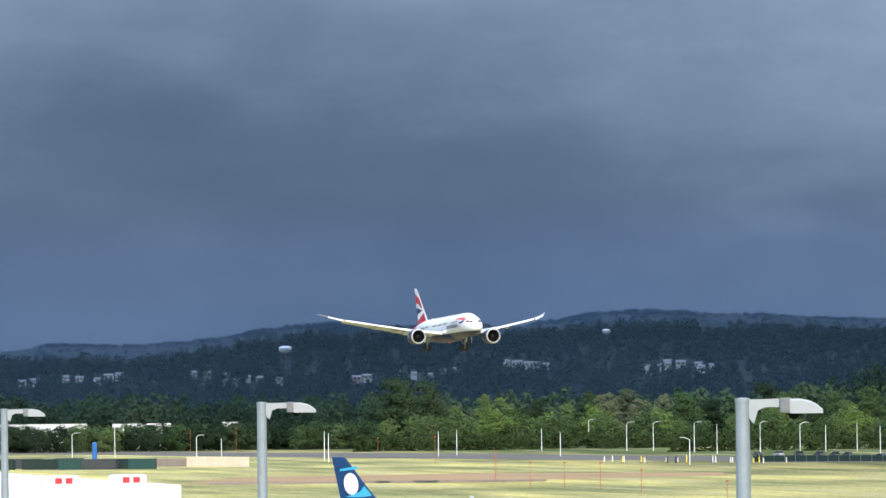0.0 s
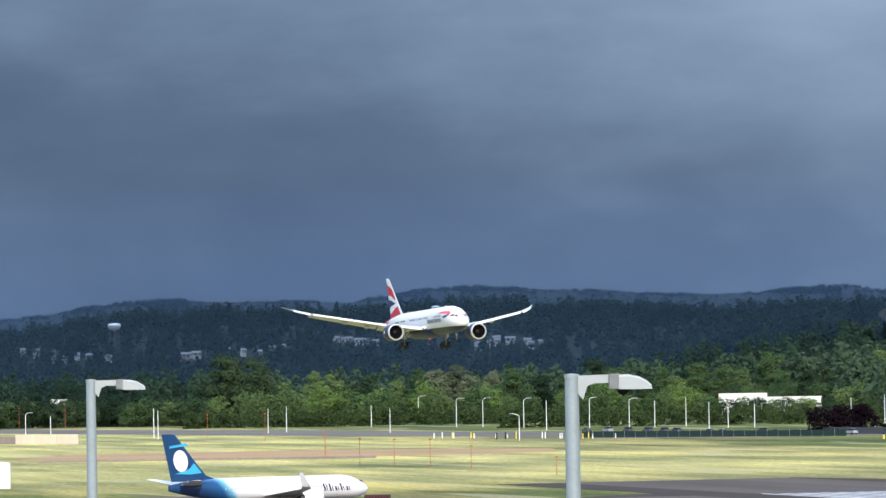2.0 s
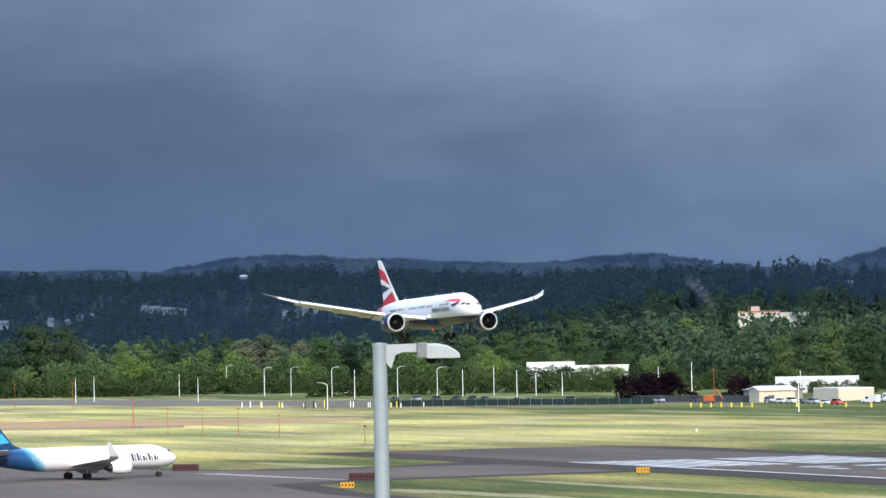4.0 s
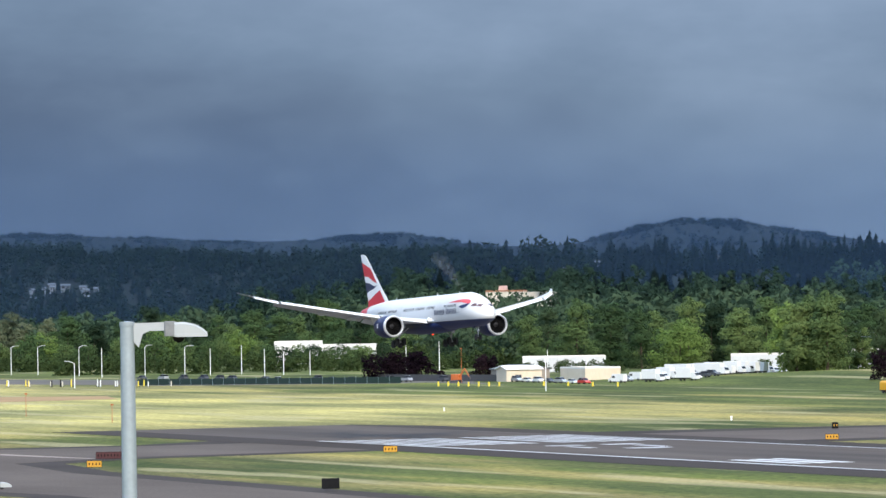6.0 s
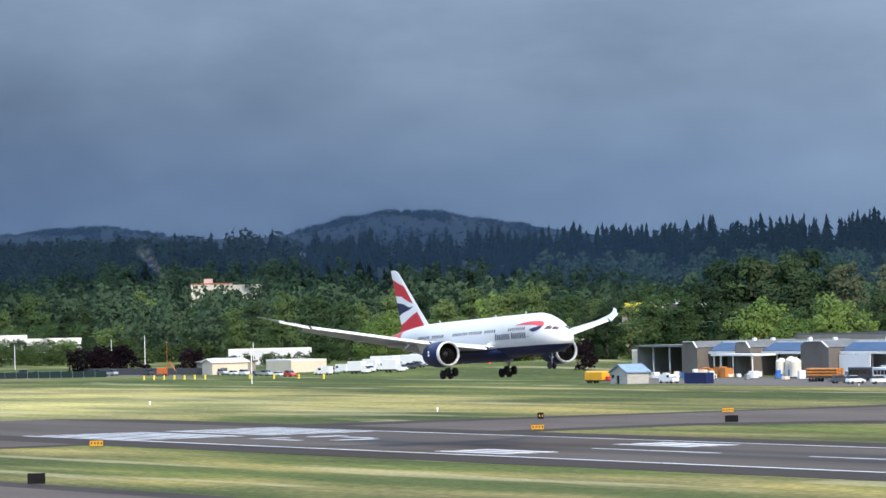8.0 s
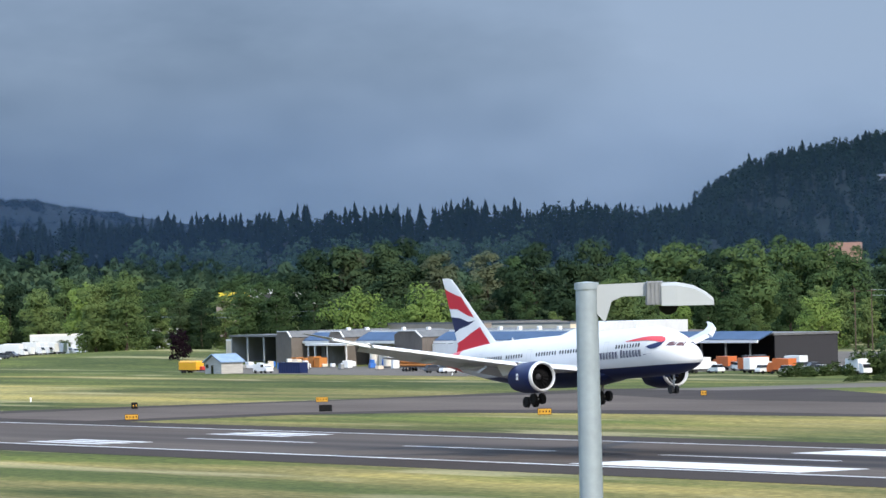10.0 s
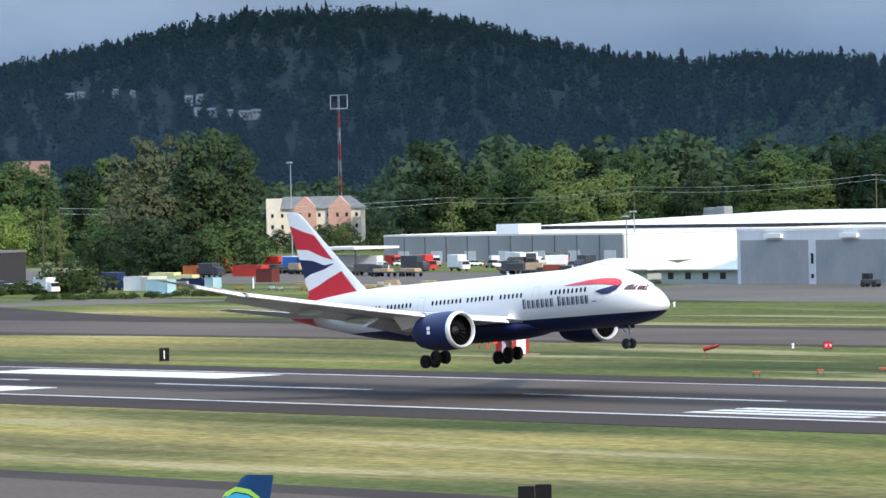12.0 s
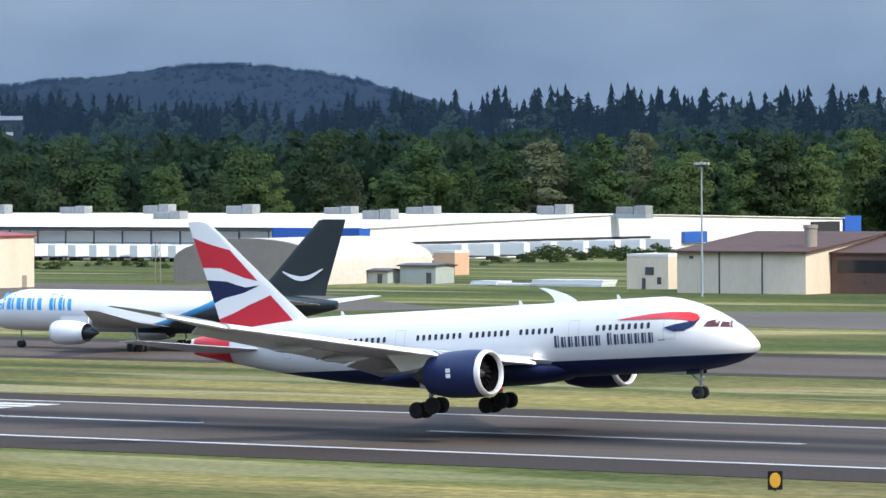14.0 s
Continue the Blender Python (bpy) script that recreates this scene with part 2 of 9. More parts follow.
# the furthest range: first bearing and skyline heights at half-degree steps
RANGE = [(60.0, (60, 66, 72, 76, 79, 82, 94, 100, 108, 109, 104, 95, 80, 82, 87, 94, 100, 98, 94, 92, 94, 95, 99, 99, 103, 105, 102, 96, 89, 93, 92, 91, 96, 94, 90, 82, 79, 76, 77, 78, 70, 68, 66, 64, 62, 60)),
         (34.0, (50, 58, 64, 68, 78, 86, 102, 113, 119, 124, 126, 124, 117, 112, 111, 106, 98, 80, 50))]
FAR_R = 4650


def height(x, y):
    """Height of the land: flat airfield, low woods, then wooded ridges."""
    r, az = math.hypot(x, y), math.degrees(math.atan2(-x, y))
    h = 3.2 * math.exp(-((x + 1245) / 95) ** 2 - ((y - 655) / 45) ** 2)
    if r < 1900:
        return h if h > 0.02 else 0.0
    for dist, first, step, width, depth, crests in RIDGES:
        fall = math.exp(-0.5 * ((r - dist) / (depth if r < dist else depth * 1.6)) ** 2)
        if fall > 0.003:
            s = sum(c * math.exp(-0.5 * ((az - first - i * step) / width) ** 2) for i, c in enumerate(crests))
            h = max(h, s * fall)
    fall = math.exp(-0.5 * ((r - FAR_R) / 300) ** 2)
    if fall > 0.003:
        for first, crest in RANGE:
            u = (az - first) * 2
            if 0 <= u < len(crest) - 1:
                i = int(u)
                k = (u - i) ** 2 * (3 - 2 * (u - i))
                h = max(h, (crest[i] + (crest[i + 1] - crest[i]) * k + 0.3) * fall)
    return h * min(1, (r - 1900) / 300)


def grass_material():
    n = Nodes("airfield_grass")
    src, xyz = n.xyz("World")
    broad = n.noise(src, 0.012, 5, (0.38, 1.25, 1))
    bands = n.noise(src, 0.05, 4, (0.20, 1.3, 1), (4, 9, 0))
    fine = n.noise(src, 0.6, 6, (0.7, 1.2, 1))
    tuft = n.noise(src, 2.2, 3)
    green = n.ramp(fine, [(0.30, (0.043, 0.058, 0.016)), (0.50, (0.078, 0.094, 0.027)), (0.72, (0.122, 0.132, 0.045))])
    dry = n.ramp(fine, [(0.30, (0.26, 0.225, 0.088)), (0.70, (0.52, 0.445, 0.200))])
    k = n.op("ADD", n.op("MULTIPLY", broad, 0.55), n.op("MULTIPLY", bands, 0.45))
    # the land beyond the runway's end is drier
    arid = n.N.new("ShaderNodeMapRange")
    n.L.new(xyz[0], arid.inputs[0])
    for i, v in enumerate((-980.0, -830.0, 0.20, 0.0)):
        arid.inputs[i + 1].default_value = v
    strip = n.N.new("ShaderNodeMapRange")
    n.L.new(n.op("ABSOLUTE", n.op("SUBTRACT", xyz[1], 318.0)), strip.inputs[0])
    for i, v in enumerate((60.0, 190.0, 1.0, 0.0)):
        strip.inputs[i + 1].default_value = v
    k = n.op("ADD", k, n.op("MULTIPLY", arid.outputs[0], strip.outputs[0]))
    bleach = n.op("MULTIPLY", n.op("MULTIPLY", arid.outputs[0], strip.outputs[0]), 6.2)
    dry = n.mix(bleach, n.mix(1.0, dry, (0.54, 0.52, 0.50), "MULTIPLY"), dry)
    # the land beyond the far taxiway stays lush
    lush = n.N.new("ShaderNodeMapRange")
    n.L.new(xyz[1], lush.inputs[0])
    for i, v in enumerate((470.0, 580.0, 0.0, 0.11)):
        lush.inputs[i + 1].default_value = v
    k = n.op("SUBTRACT", k, lush.outputs[0])
    dryness = n.ramp(k, [(0.455, (0, 0, 0)), (0.54, (1, 1, 1))])
    col = n.mix(n.op("MULTIPLY", dryness, 0.85), green, dry)
    # mown and worn patches, light and dark
    tone = n.ramp(n.noise(src, 0.022, 6, (0.45, 1.1, 1), (7, 2, 0)), [(0.36, (0.56, 0.62, 0.60)), (0.50, (0.98, 0.98, 0.98)), (0.64, (1.42, 1.36, 1.18))])
    col = n.mix(1.0, col, tone, "MULTIPLY")
    streak = n.ramp(n.noise(src, 0.06, 5, (0.12, 1.4, 1), (11, 5, 0)), [(0.36, (0.76, 0.80, 0.77)), (0.50, (0.99, 1.0, 0.99)), (0.64, (1.22, 1.19, 1.10))])
    col = n.mix(1.0, col, streak, "MULTIPLY")
    # scuffed straw where mowers and wheels have run
    scuff = n.ramp(n.noise(src, 0.045, 6, (0.22, 1.5, 1), (21, 3, 0)), [(0.57, (0, 0, 0)), (0.63, (1, 1, 1))])
    col = n.mix(n.op("MULTIPLY", scuff, 0.55), col, (0.37, 0.32, 0.19))
    lush_patch = n.ramp(n.noise(src, 0.03, 6, (0.20, 1.4, 1), (2, 31, 0)), [(0.54, (0, 0, 0)), (0.61, (1, 1, 1))])
    col = n.mix(n.op("MULTIPLY", lush_patch, 0.34), col, (0.064, 0.084, 0.027))
    speck = n.ramp(n.noise(src, 1.4, 5, (0.8, 1.0, 1), (3, 3, 0)), [(0.34, (0.74, 0.77, 0.74)), (0.66, (1.25, 1.23, 1.16))])
    col = n.mix(1.0, col, speck, "MULTIPLY")
    # undergrowth beneath the far woods, its colour darkened for the shade between trees
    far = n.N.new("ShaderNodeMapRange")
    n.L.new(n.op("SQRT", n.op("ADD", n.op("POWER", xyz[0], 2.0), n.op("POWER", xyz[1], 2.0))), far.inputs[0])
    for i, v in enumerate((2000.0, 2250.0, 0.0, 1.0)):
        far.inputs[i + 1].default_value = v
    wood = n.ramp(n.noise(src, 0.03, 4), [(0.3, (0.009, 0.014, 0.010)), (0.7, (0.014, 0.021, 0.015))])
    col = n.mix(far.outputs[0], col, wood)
    # the furthest slopes, darker still: tree shade put into the ground colour
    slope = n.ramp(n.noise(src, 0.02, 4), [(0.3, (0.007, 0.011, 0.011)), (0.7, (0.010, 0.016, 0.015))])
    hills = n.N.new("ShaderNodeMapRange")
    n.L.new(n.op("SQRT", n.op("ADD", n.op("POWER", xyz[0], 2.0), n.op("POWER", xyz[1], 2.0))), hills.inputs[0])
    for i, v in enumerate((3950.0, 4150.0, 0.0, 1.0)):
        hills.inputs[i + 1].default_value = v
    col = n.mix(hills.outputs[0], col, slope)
    return n.done(col, 0.95, bump=tuft, bump_strength=0.5, spec=0.1)


GRASS = grass_material()


def build_ground():
    # cells are fine near the field and coarse far away
    xs = np.unique(np.concatenate([np.arange(-5400, -1400, 75), np.arange(-1400, -1050, 25), np.arange(-1050, 600, 110), np.arange(600, 5001, 400)]))
    ys = np.unique(np.concatenate([np.arange(-3000, 0, 500), np.arange(0, 560, 80), np.arange(560, 760, 16), np.arange(760, 5001, 75)]))
    v = [(x, y, height(x, y)) for y in ys for x in xs]
    w = len(xs)
    f = [(j * w + i, j * w + i + 1, (j + 1) * w + i + 1, (j + 1) * w + i) for j in range(len(ys) - 1) for i in range(w - 1)]
    m = M().add(v, f)
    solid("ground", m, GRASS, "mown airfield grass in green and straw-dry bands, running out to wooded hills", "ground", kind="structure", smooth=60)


build_ground()

RW_N, RW_F, RW_MID, THR = 295.0, 340.8, 317.9, -767.0      # the runway's edge lines, middle and threshold


def runway_material():
    n = Nodes("runway_asphalt")
    src, xyz = n.xyz("World")
    grain = n.noise(src, 3.0, 4)
    streak = n.noise(src, 0.35, 4, (0.02, 1.6, 1))
    patch = n.noise(src, 0.02, 3, (0.5, 2, 1))
    base = n.ramp(n.op("ADD", n.op("MULTIPLY", grain, 0.25), n.op("MULTIPLY", n.op("ADD", streak, patch), 0.38)),
                  [(0.35, (0.068, 0.055, 0.047)), (0.65, (0.122, 0.101, 0.088))])
    off = n.op("ABSOLUTE", n.op("SUBTRACT", xyz[1], RW_MID))
    # shoulders of darker, newer asphalt
    edge = n.op("GREATER_THAN", off, 23.4)
    base = n.mix(edge, base, n.ramp(grain, [(0.3, (0.040, 0.032, 0.028)), (0.7, (0.060, 0.049, 0.044))]))
    # tyre rubber laid down on either side of the centre line
    lane = n.N.new("ShaderNodeMapRange")
    n.L.new(n.op("ABSOLUTE", n.op("SUBTRACT", off, 5.0)), lane.inputs[0])
    for i, v in enumerate((1.0, 7.0, 1.0, 0.0)):
        lane.inputs[i + 1].default_value = v
    along = n.N.new("ShaderNodeMapRange")
    n.L.new(xyz[0], along.inputs[0])
    for i, v in enumerate((-680.0, -430.0, 0.25, 1.0)):
        along.inputs[i + 1].default_value = v
    rub = n.op("MULTIPLY", n.op("MULTIPLY", lane.outputs[0], along.outputs[0]), n.op("MULTIPLY_ADD", streak, 1.2, 0.36))
    col = n.mix(n.op("MINIMUM", rub, 0.88), base, (0.028, 0.027, 0.030))
    return n.done(col, 0.85, bump=grain, bump_strength=0.2, spec=0.06)


RUNWAY = runway_material()
TAXI_ASPHALT = surf("taxiway_asphalt", (0.075, 0.062, 0.054), (0.140, 0.115, 0.100), scale=0.03, fine=60, rough=0.9, space="World", stretch=(0.6, 1.5, 1), spec=0.05)
DARK_ASPHALT = surf("dark_asphalt", (0.042, 0.035, 0.033), (0.066, 0.056, 0.052), scale=0.05, fine=40, rough=0.9, space="World", spec=0.05)
APRON = surf("apron_asphalt", (0.080, 0.069, 0.059), (0.138, 0.120, 0.103), scale=0.02, fine=30, rough=0.9, space="World", spec=0.2)
CONCRETE = surf("worn_concrete", (0.20, 0.165, 0.145), (0.32, 0.26, 0.225), scale=0.04, fine=30, rough=0.9, space="World", spec=0.2)
MARKING = surf("marking_white", (0.42, 0.42, 0.42), (0.80, 0.80, 0.80), scale=0.25, fine=6, rough=0.7, space="World", stretch=(0.15, 1.5, 1))
MARKING_WORN = surf("marking_worn", (0.22, 0.22, 0.225), (0.62, 0.62, 0.63), scale=0.22, fine=5, rough=0.7, space="World", stretch=(0.12, 2.0, 1))
MARKING_YELLOW = surf("marking_yellow", (0.40, 0.26, 0.03), (0.60, 0.38, 0.05), scale=0.3, rough=0.7, space="World")


def pavement(name, pts, z, mat, label, category="taxiway"):
    return solid(name, M().sheet(pts, z, 0.3), mat, label, category, kind="structure")


pavement("runway", [(-876, 282), (2400, 282), (2400, 352), (-850, 352), (-876, 344)], 0.05, RUNWAY, "grey asphalt runway with dark shoulders and black tyre marks", "runway")
# taxiway on the terminal's side, its stub to the runway's end, and its dark shoulders
pavement("taxiway_near_shoulder", [(-840, 140), (-640, 160), (-560, 176), (2400, 172), (2400, 215), (-640, 215), (-684, 222), (-698, 240), (-703, 282), (-786, 282), (-772, 262), (-776, 236), (-840, 222)], 0.03, DARK_ASPHALT, "dark asphalt shoulder of the taxiway beside the grass")
pavement("taxiway_near", [(-840, 150), (-640, 168), (-560, 182), (2400, 178), (2400, 208), (-640, 209), (-690, 216), (-706, 240), (-711, 285), (-766, 285), (-764, 240), (-780, 228), (-840, 216)], 0.045, TAXI_ASPHALT, "worn grey taxiway leading to the runway's end")
pavement("hold_pad", [(-760, 225), (-728, 228.6), (-704, 232.6), (-704, 233.6), (-728, 231.4), (-757, 229)], 0.056, CONCRETE, "pinkish worn concrete strip at the holding point")
# far taxiway with its stub
pavement("taxiway_far_shoulder", [(-780, 350), (-688, 350), (-690, 384), (-676, 400), (-640, 409), (-560, 420), (2400, 420), (2400, 473), (-600, 473), (-660, 490), (-740, 520), (-775, 500), (-770, 440)], 0.03, DARK_ASPHALT, "dark asphalt shoulder of the far taxiway")
pavement("taxiway_far", [(-760, 350), (-700, 350), (-702, 390), (-682, 412), (-640, 424), (2400, 429), (2400, 465), (-600, 463), (-690, 462), (-750, 480), (-762, 440)], 0.045, TAXI_ASPHALT, "grey asphalt taxiway parallel to the runway")
pavement("apron_hangars", [(-1100, 580), (-1040, 557), (-905, 556), (-875, 610), (-850, 645), (-800, 650), (-740, 625), (-728, 690), (-690, 690), (-672, 612), (-640, 575), (-560, 562), (-470, 560), (-440, 600), (-560, 700), (-1100, 760), (-1100, 590)], 0.03, APRON, "worn asphalt apron in front of the hangars and sheds", "apron")
pavement("apron_south", [(-405, 556), (-330, 548), (1200, 548), (1200, 622), (-350, 622), (-420, 600)], 0.03, APRON, "asphalt lane beside the southern sheds", "apron")
pavement("link_road", [(-760, 500), (-735, 500), (-700, 556), (-740, 560)], 0.035, APRON, "asphalt link between taxiway and apron", "apron")


def mark(name, boxes, mat, label, z=0.08):
    m = M()
    for x0, y0, x1, y1 in boxes:
        m.box(x0, y0, z - 0.02, x1, y1, z)
    return solid(name, m, mat, label, "runway marking", kind="structure")


mark("edge_line", [(THR, RW_N - 0.45, 2300, RW_N + 0.45)], MARKING, "white painted edge line of the runway")
mark("edge_line", [(THR, RW_F - 0.45, 2300, RW_F + 0.45)], MARKING_WORN, "white painted edge line of the runway")
for i in range(40):
    x0 = -540.5 + 61 * (i - 1)
    mark("centre_line", [(x0, RW_MID - 0.45, x0 + 36.6, RW_MID + 0.45)], MARKING_WORN, "white dash of the runway's centre line, blackened by rubber")
for s in (-1, 1):
    for i in range(6):
        y = RW_MID + s * (3.2 + 3.35 * i)
        mark("threshold_bar", [(THR + 2, y - 0.95 if s > 0 else y - 0.95, THR + 47.5, y + 0.95)], MARKING_WORN, "white bar of the runway's threshold")
    for k, x0, bars in ((0, THR + 152, 3), (1, THR + 452, 3), (2, THR + 610, 2), (3, THR + 762, 1)):
        for j in range(bars):
            y = RW_MID + s * (11.2 + 3.3 * j)
            mark("touchdown_bar", [(x0, y - 0.95, x0 + 22.8, y + 0.95)], MARKING, "white touchdown-zone bar on the runway")
    y0 = RW_MID + s * 11.0
    mark("aiming_point", [(THR + 299, min(y0, y0 + s * 9.5), THR + 345, max(y0, y0 + s * 9.5))], MARKING, "broad white aiming-point block on the runway")
# the runway's designation, worn beyond reading, as plain bars
mark("designation_bar", [(THR + 62, RW_MID - 8, THR + 66, RW_MID - 2), (THR + 62, RW_MID + 2, THR + 66, RW_MID + 8), (THR + 70, RW_MID - 8, THR + 80, RW_MID - 6.5),
                         (THR + 70, RW_MID + 4, THR + 82, RW_MID + 5.5), (THR + 84, RW_MID - 4, THR + 88, RW_MID + 3)], MARKING_WORN, "worn white painted bars of the runway's designation")
mark("taxi_line", [(-480, 193.4, 2300, 193.6)], MARKING_YELLOW, "yellow centre line of the taxiway", 0.06)


DIRT = surf("bare_earth", (0.26, 0.165, 0.085), (0.38, 0.25, 0.14), scale=0.06, fine=20, rough=0.95, space="World", stretch=(1, 0.5, 1), spec=0.1)
pavement("bare_earth", [(-1330, 300), (-1325, 372), (-1270, 425), (-1222, 412), (-1207, 350), (-1216, 300), (-1240, 262)], 0.03, DIRT, "strip of bare orange-brown earth beyond the runway", "earth")
pavement("perimeter_road", [(-2200, 330), (-1700, 440), (-1480, 500), (-1440, 500), (-1380, 560), (-1400, 585), (-1560, 545), (-1800, 500), (-2200, 372)], 0.03, APRON, "grey perimeter road and yard", "road")
pavement("van_park", [(-1420, 572), (-1262, 562), (-1250, 590), (-1360, 690), (-1420, 710), (-1450, 640)], 0.04, APRON, "asphalt van park", "road")
solid("kerb_beam", M().bbox(-45, -0.4, 0, 43, 0.4, 0.6, 0.05), CONCRETE, "long low pale concrete beam on the grass", "beam", at=pose(-1198, 308, 0, 0, 0, 66.4))

# ---- aircraft ----
class Body:
    """A fuselage: rings along s, metres aft of the nose; origin at the main gear, x forward, y to port."""
    def __init__(self, length, gear_s, half_w, top, bottom, nose_z, nose_l, tail_s, tail_top, tail_low, wheel_drop=0.0):
        self.length, self.gear, self.w, self.top, self.bot = length, gear_s, half_w, top, bottom
        self.nz, self.nl, self.ts, self.tt, self.tl = nose_z, nose_l, tail_s, tail_top, tail_low

    def ring(self, s):
        u = min(1, max(0, s / self.nl))
        ut, ub = u, min(1, s / (self.nl * 0.8))
        top = self.nz + (self.top - self.nz) * max(0, 1 - (1 - ut) ** 1.6) ** 0.76
        bot = self.nz - (self.nz - self.bot) * max(0, 1 - (1 - ub) ** 2.1) ** 0.56
        w = self.w * max(0, 1 - (1 - min(1, s / (self.nl * 0.95))) ** 2.0) ** 0.56
        if s > self.ts:
            v = (s - self.ts) / (self.length - self.ts)
            bot = self.bot + (self.tl - self.bot) * (v ** 1.45)
            vt = max(0, (v - 0.25) / 0.75)
            top = self.top + (self.tt - self.top) * vt ** 1.8
            w = self.w * (1 - 0.90 * v ** 1.55)
        return (top + bot) / 2, max(0.02, (top - bot) / 2), max(0.02, w)

    def side(self, s, z, out=0.02):
        """The x, y, z of the starboard skin at s and height z."""
        c, h, w = self.ring(s)
        k = max(-0.999, min(0.999, (z - c) / h))
        return (self.gear - s, -(w * math.sqrt(1 - k * k) + out), z)

    def mesh(self, n=40):
        st = [0, 0.06, 0.18, 0.4, 0.8, 1.3, 2, 2.8, 3.7, 4.7, 5.8, 7, 8.3]
        st = [a for a in st if a < self.nl] + list(np.linspace(self.nl, self.ts, 12)) + list(np.linspace(self.ts, self.length, 14))[1:]
        rings = []
        for s in st:
            c, h, w = self.ring(s)
            rings.append([(self.gear - s, w * math.sin(2 * math.pi * i / n), c + h * math.cos(2 * math.pi * i / n)) for i in range(n)])
        return M().loft(rings, True, True)

    def patch(self, m, outline, out=0.025, mirror=True):
        """A flat shape given by (s, z) corners, bent onto the skin, in slices from top to bottom edge."""
        pts = [self.side(s, z, out) for s, z in outline]
        n = len(pts)
        m.add(pts, [tuple(range(n))])
        if mirror:
            m.add([(x, -y, z) for x, y, z in pts], [tuple(reversed(range(n)))])

    def band(self, m, upper, lower, out=0.03, mirror=True, mat=0):
        """A strip on the skin between two lines of (s, z), which have as many points."""
        for sgn in ((1, -1) if mirror else (1,)):
            v = []
            for (s0, z0), (s1, z1) in zip(upper, lower):
                for k in (0, 0.34, 0.67, 1):
                    x, y, z = self.side(s0 + (s1 - s0) * k, z0 + (z1 - z0) * k, out)
                    v.append((x, y * sgn, z))
            f = [(i * 4 + k, i * 4 + k + 1, i * 4 + k + 5, i * 4 + k + 4) for i in range(len(upper) - 1) for k in range(3)]
            m.add(v, f, mat)


def airfoil(chord, thick, n=9):
    """Points (aft, up) round a wing section, leading edge at 0."""
    up, lo = [], []
    for i in range(n):
        a = (1 - math.cos(math.pi * i / (n - 1))) / 2
        t = thick * chord * 2.6 * (0.2969 * math.sqrt(a) - 0.126 * a - 0.3516 * a * a + 0.2843 * a ** 3 - 0.1015 * a ** 4) * 1.9
        up.append((a * chord, t * 0.62 + 0.01))
        lo.append((a * chord, -t * 0.42 - 0.01))
    return up + list(reversed(lo))[:-1]


def wing_mesh(gear, sections, side, flip=False):
    """sections: (span, leading edge s, chord, height, thickness)."""
    rings = []
    for y, s, c, z, t in sections:
        rings.append([(gear - (s + a), side * y, z + b) for a, b in airfoil(c, t)])
    return M().loft(rings, True, True)


def wheel_into(m, x, y, z, r, w):
    m.spin([(y - w / 2, r * 0.45), (y - w / 2, r * 0.85), (y - w * 0.38, r), (y + w * 0.38, r), (y + w / 2, r * 0.85), (y + w / 2, r * 0.45)], "y", 20, (x, 0, z))


# near black for duct and fan: the inlet's inner shade is in the colour
INLET_SHADE = surf("fan_black", (0.004, 0.004, 0.005), (0.007, 0.007, 0.008), rough=0.8, spec=0.1)


def engine_parts(parent, gear, s, y, z, r, length, cowl, lip, name="engine", blades=False):
    x = gear - s
    n = 36
    e = part(name, M().spin([(x - 0.02, r * 0.90), (x - 0.35, r * 0.985), (x - length * 0.3, r * 1.02), (x - length * 0.6, r * 0.98), (x - length * 0.86, r * 0.80), (x - length * 0.86, r * 0.76), (x - length * 0.5, r * 0.8)], "x", n, (0, y, z)), cowl, parent, smooth=40)
    part("inlet_lip", M().spin([(x - 0.42, r * 0.990), (x - 0.2, r * 0.975), (x - 0.03, r * 0.93), (x + 0.02, r * 0.88), (x - 0.05, r * 0.83), (x - 0.35, r * 0.80)], "x", n, (0, y, z)), lip, e, "pale bare-metal inlet lip", smooth=60)
    part("inlet_duct", M().spin([(x - 0.34, r * 0.80), (x - 1.2, r * 0.80)], "x", n, (0, y, z)), INLET_SHADE, e, smooth=60)
    part("fan", M().spin([(x - 1.25, r * 0.80), (x - 1.26, 0.02)], "x", n, (0, y, z)), INLET_SHADE, e, "fan disc coloured near black for the inlet's shade")
    for i in range(18 if blades else 0):
        a = 2 * math.pi * i / 18
        ca, sa = math.cos(a), math.sin(a)
        cb, sb = math.cos(a + 0.24), math.sin(a + 0.24)
        part("fan_blade", M().add([(x - 1.02, y + ca * 0.4, z + sa * 0.4), (x - 1.0, y + ca * r * 0.78, z + sa * r * 0.78), (x - 1.18, y + cb * r * 0.78, z + sb * r * 0.78), (x - 1.18, y + cb * 0.4, z + sb * 0.4)], [(0, 1, 2, 3)]), INLET_SHADE, e)
    part("spinner", M().spin([(x - 0.62, 0.01), (x - 0.75, 0.16), (x - 1.1, 0.42)], "x", 20, (0, y, z)), DARK_METAL, e, smooth=60)
    part("exhaust_cone", M().spin([(x - length * 0.6, r * 0.62), (x - length * 0.98, r * 0.44), (x - length * 1.0, r * 0.40), (x - length * 1.18, 0.05)], "x", 24, (0, y, z)), DARK_METAL, e, smooth=40)
    return e


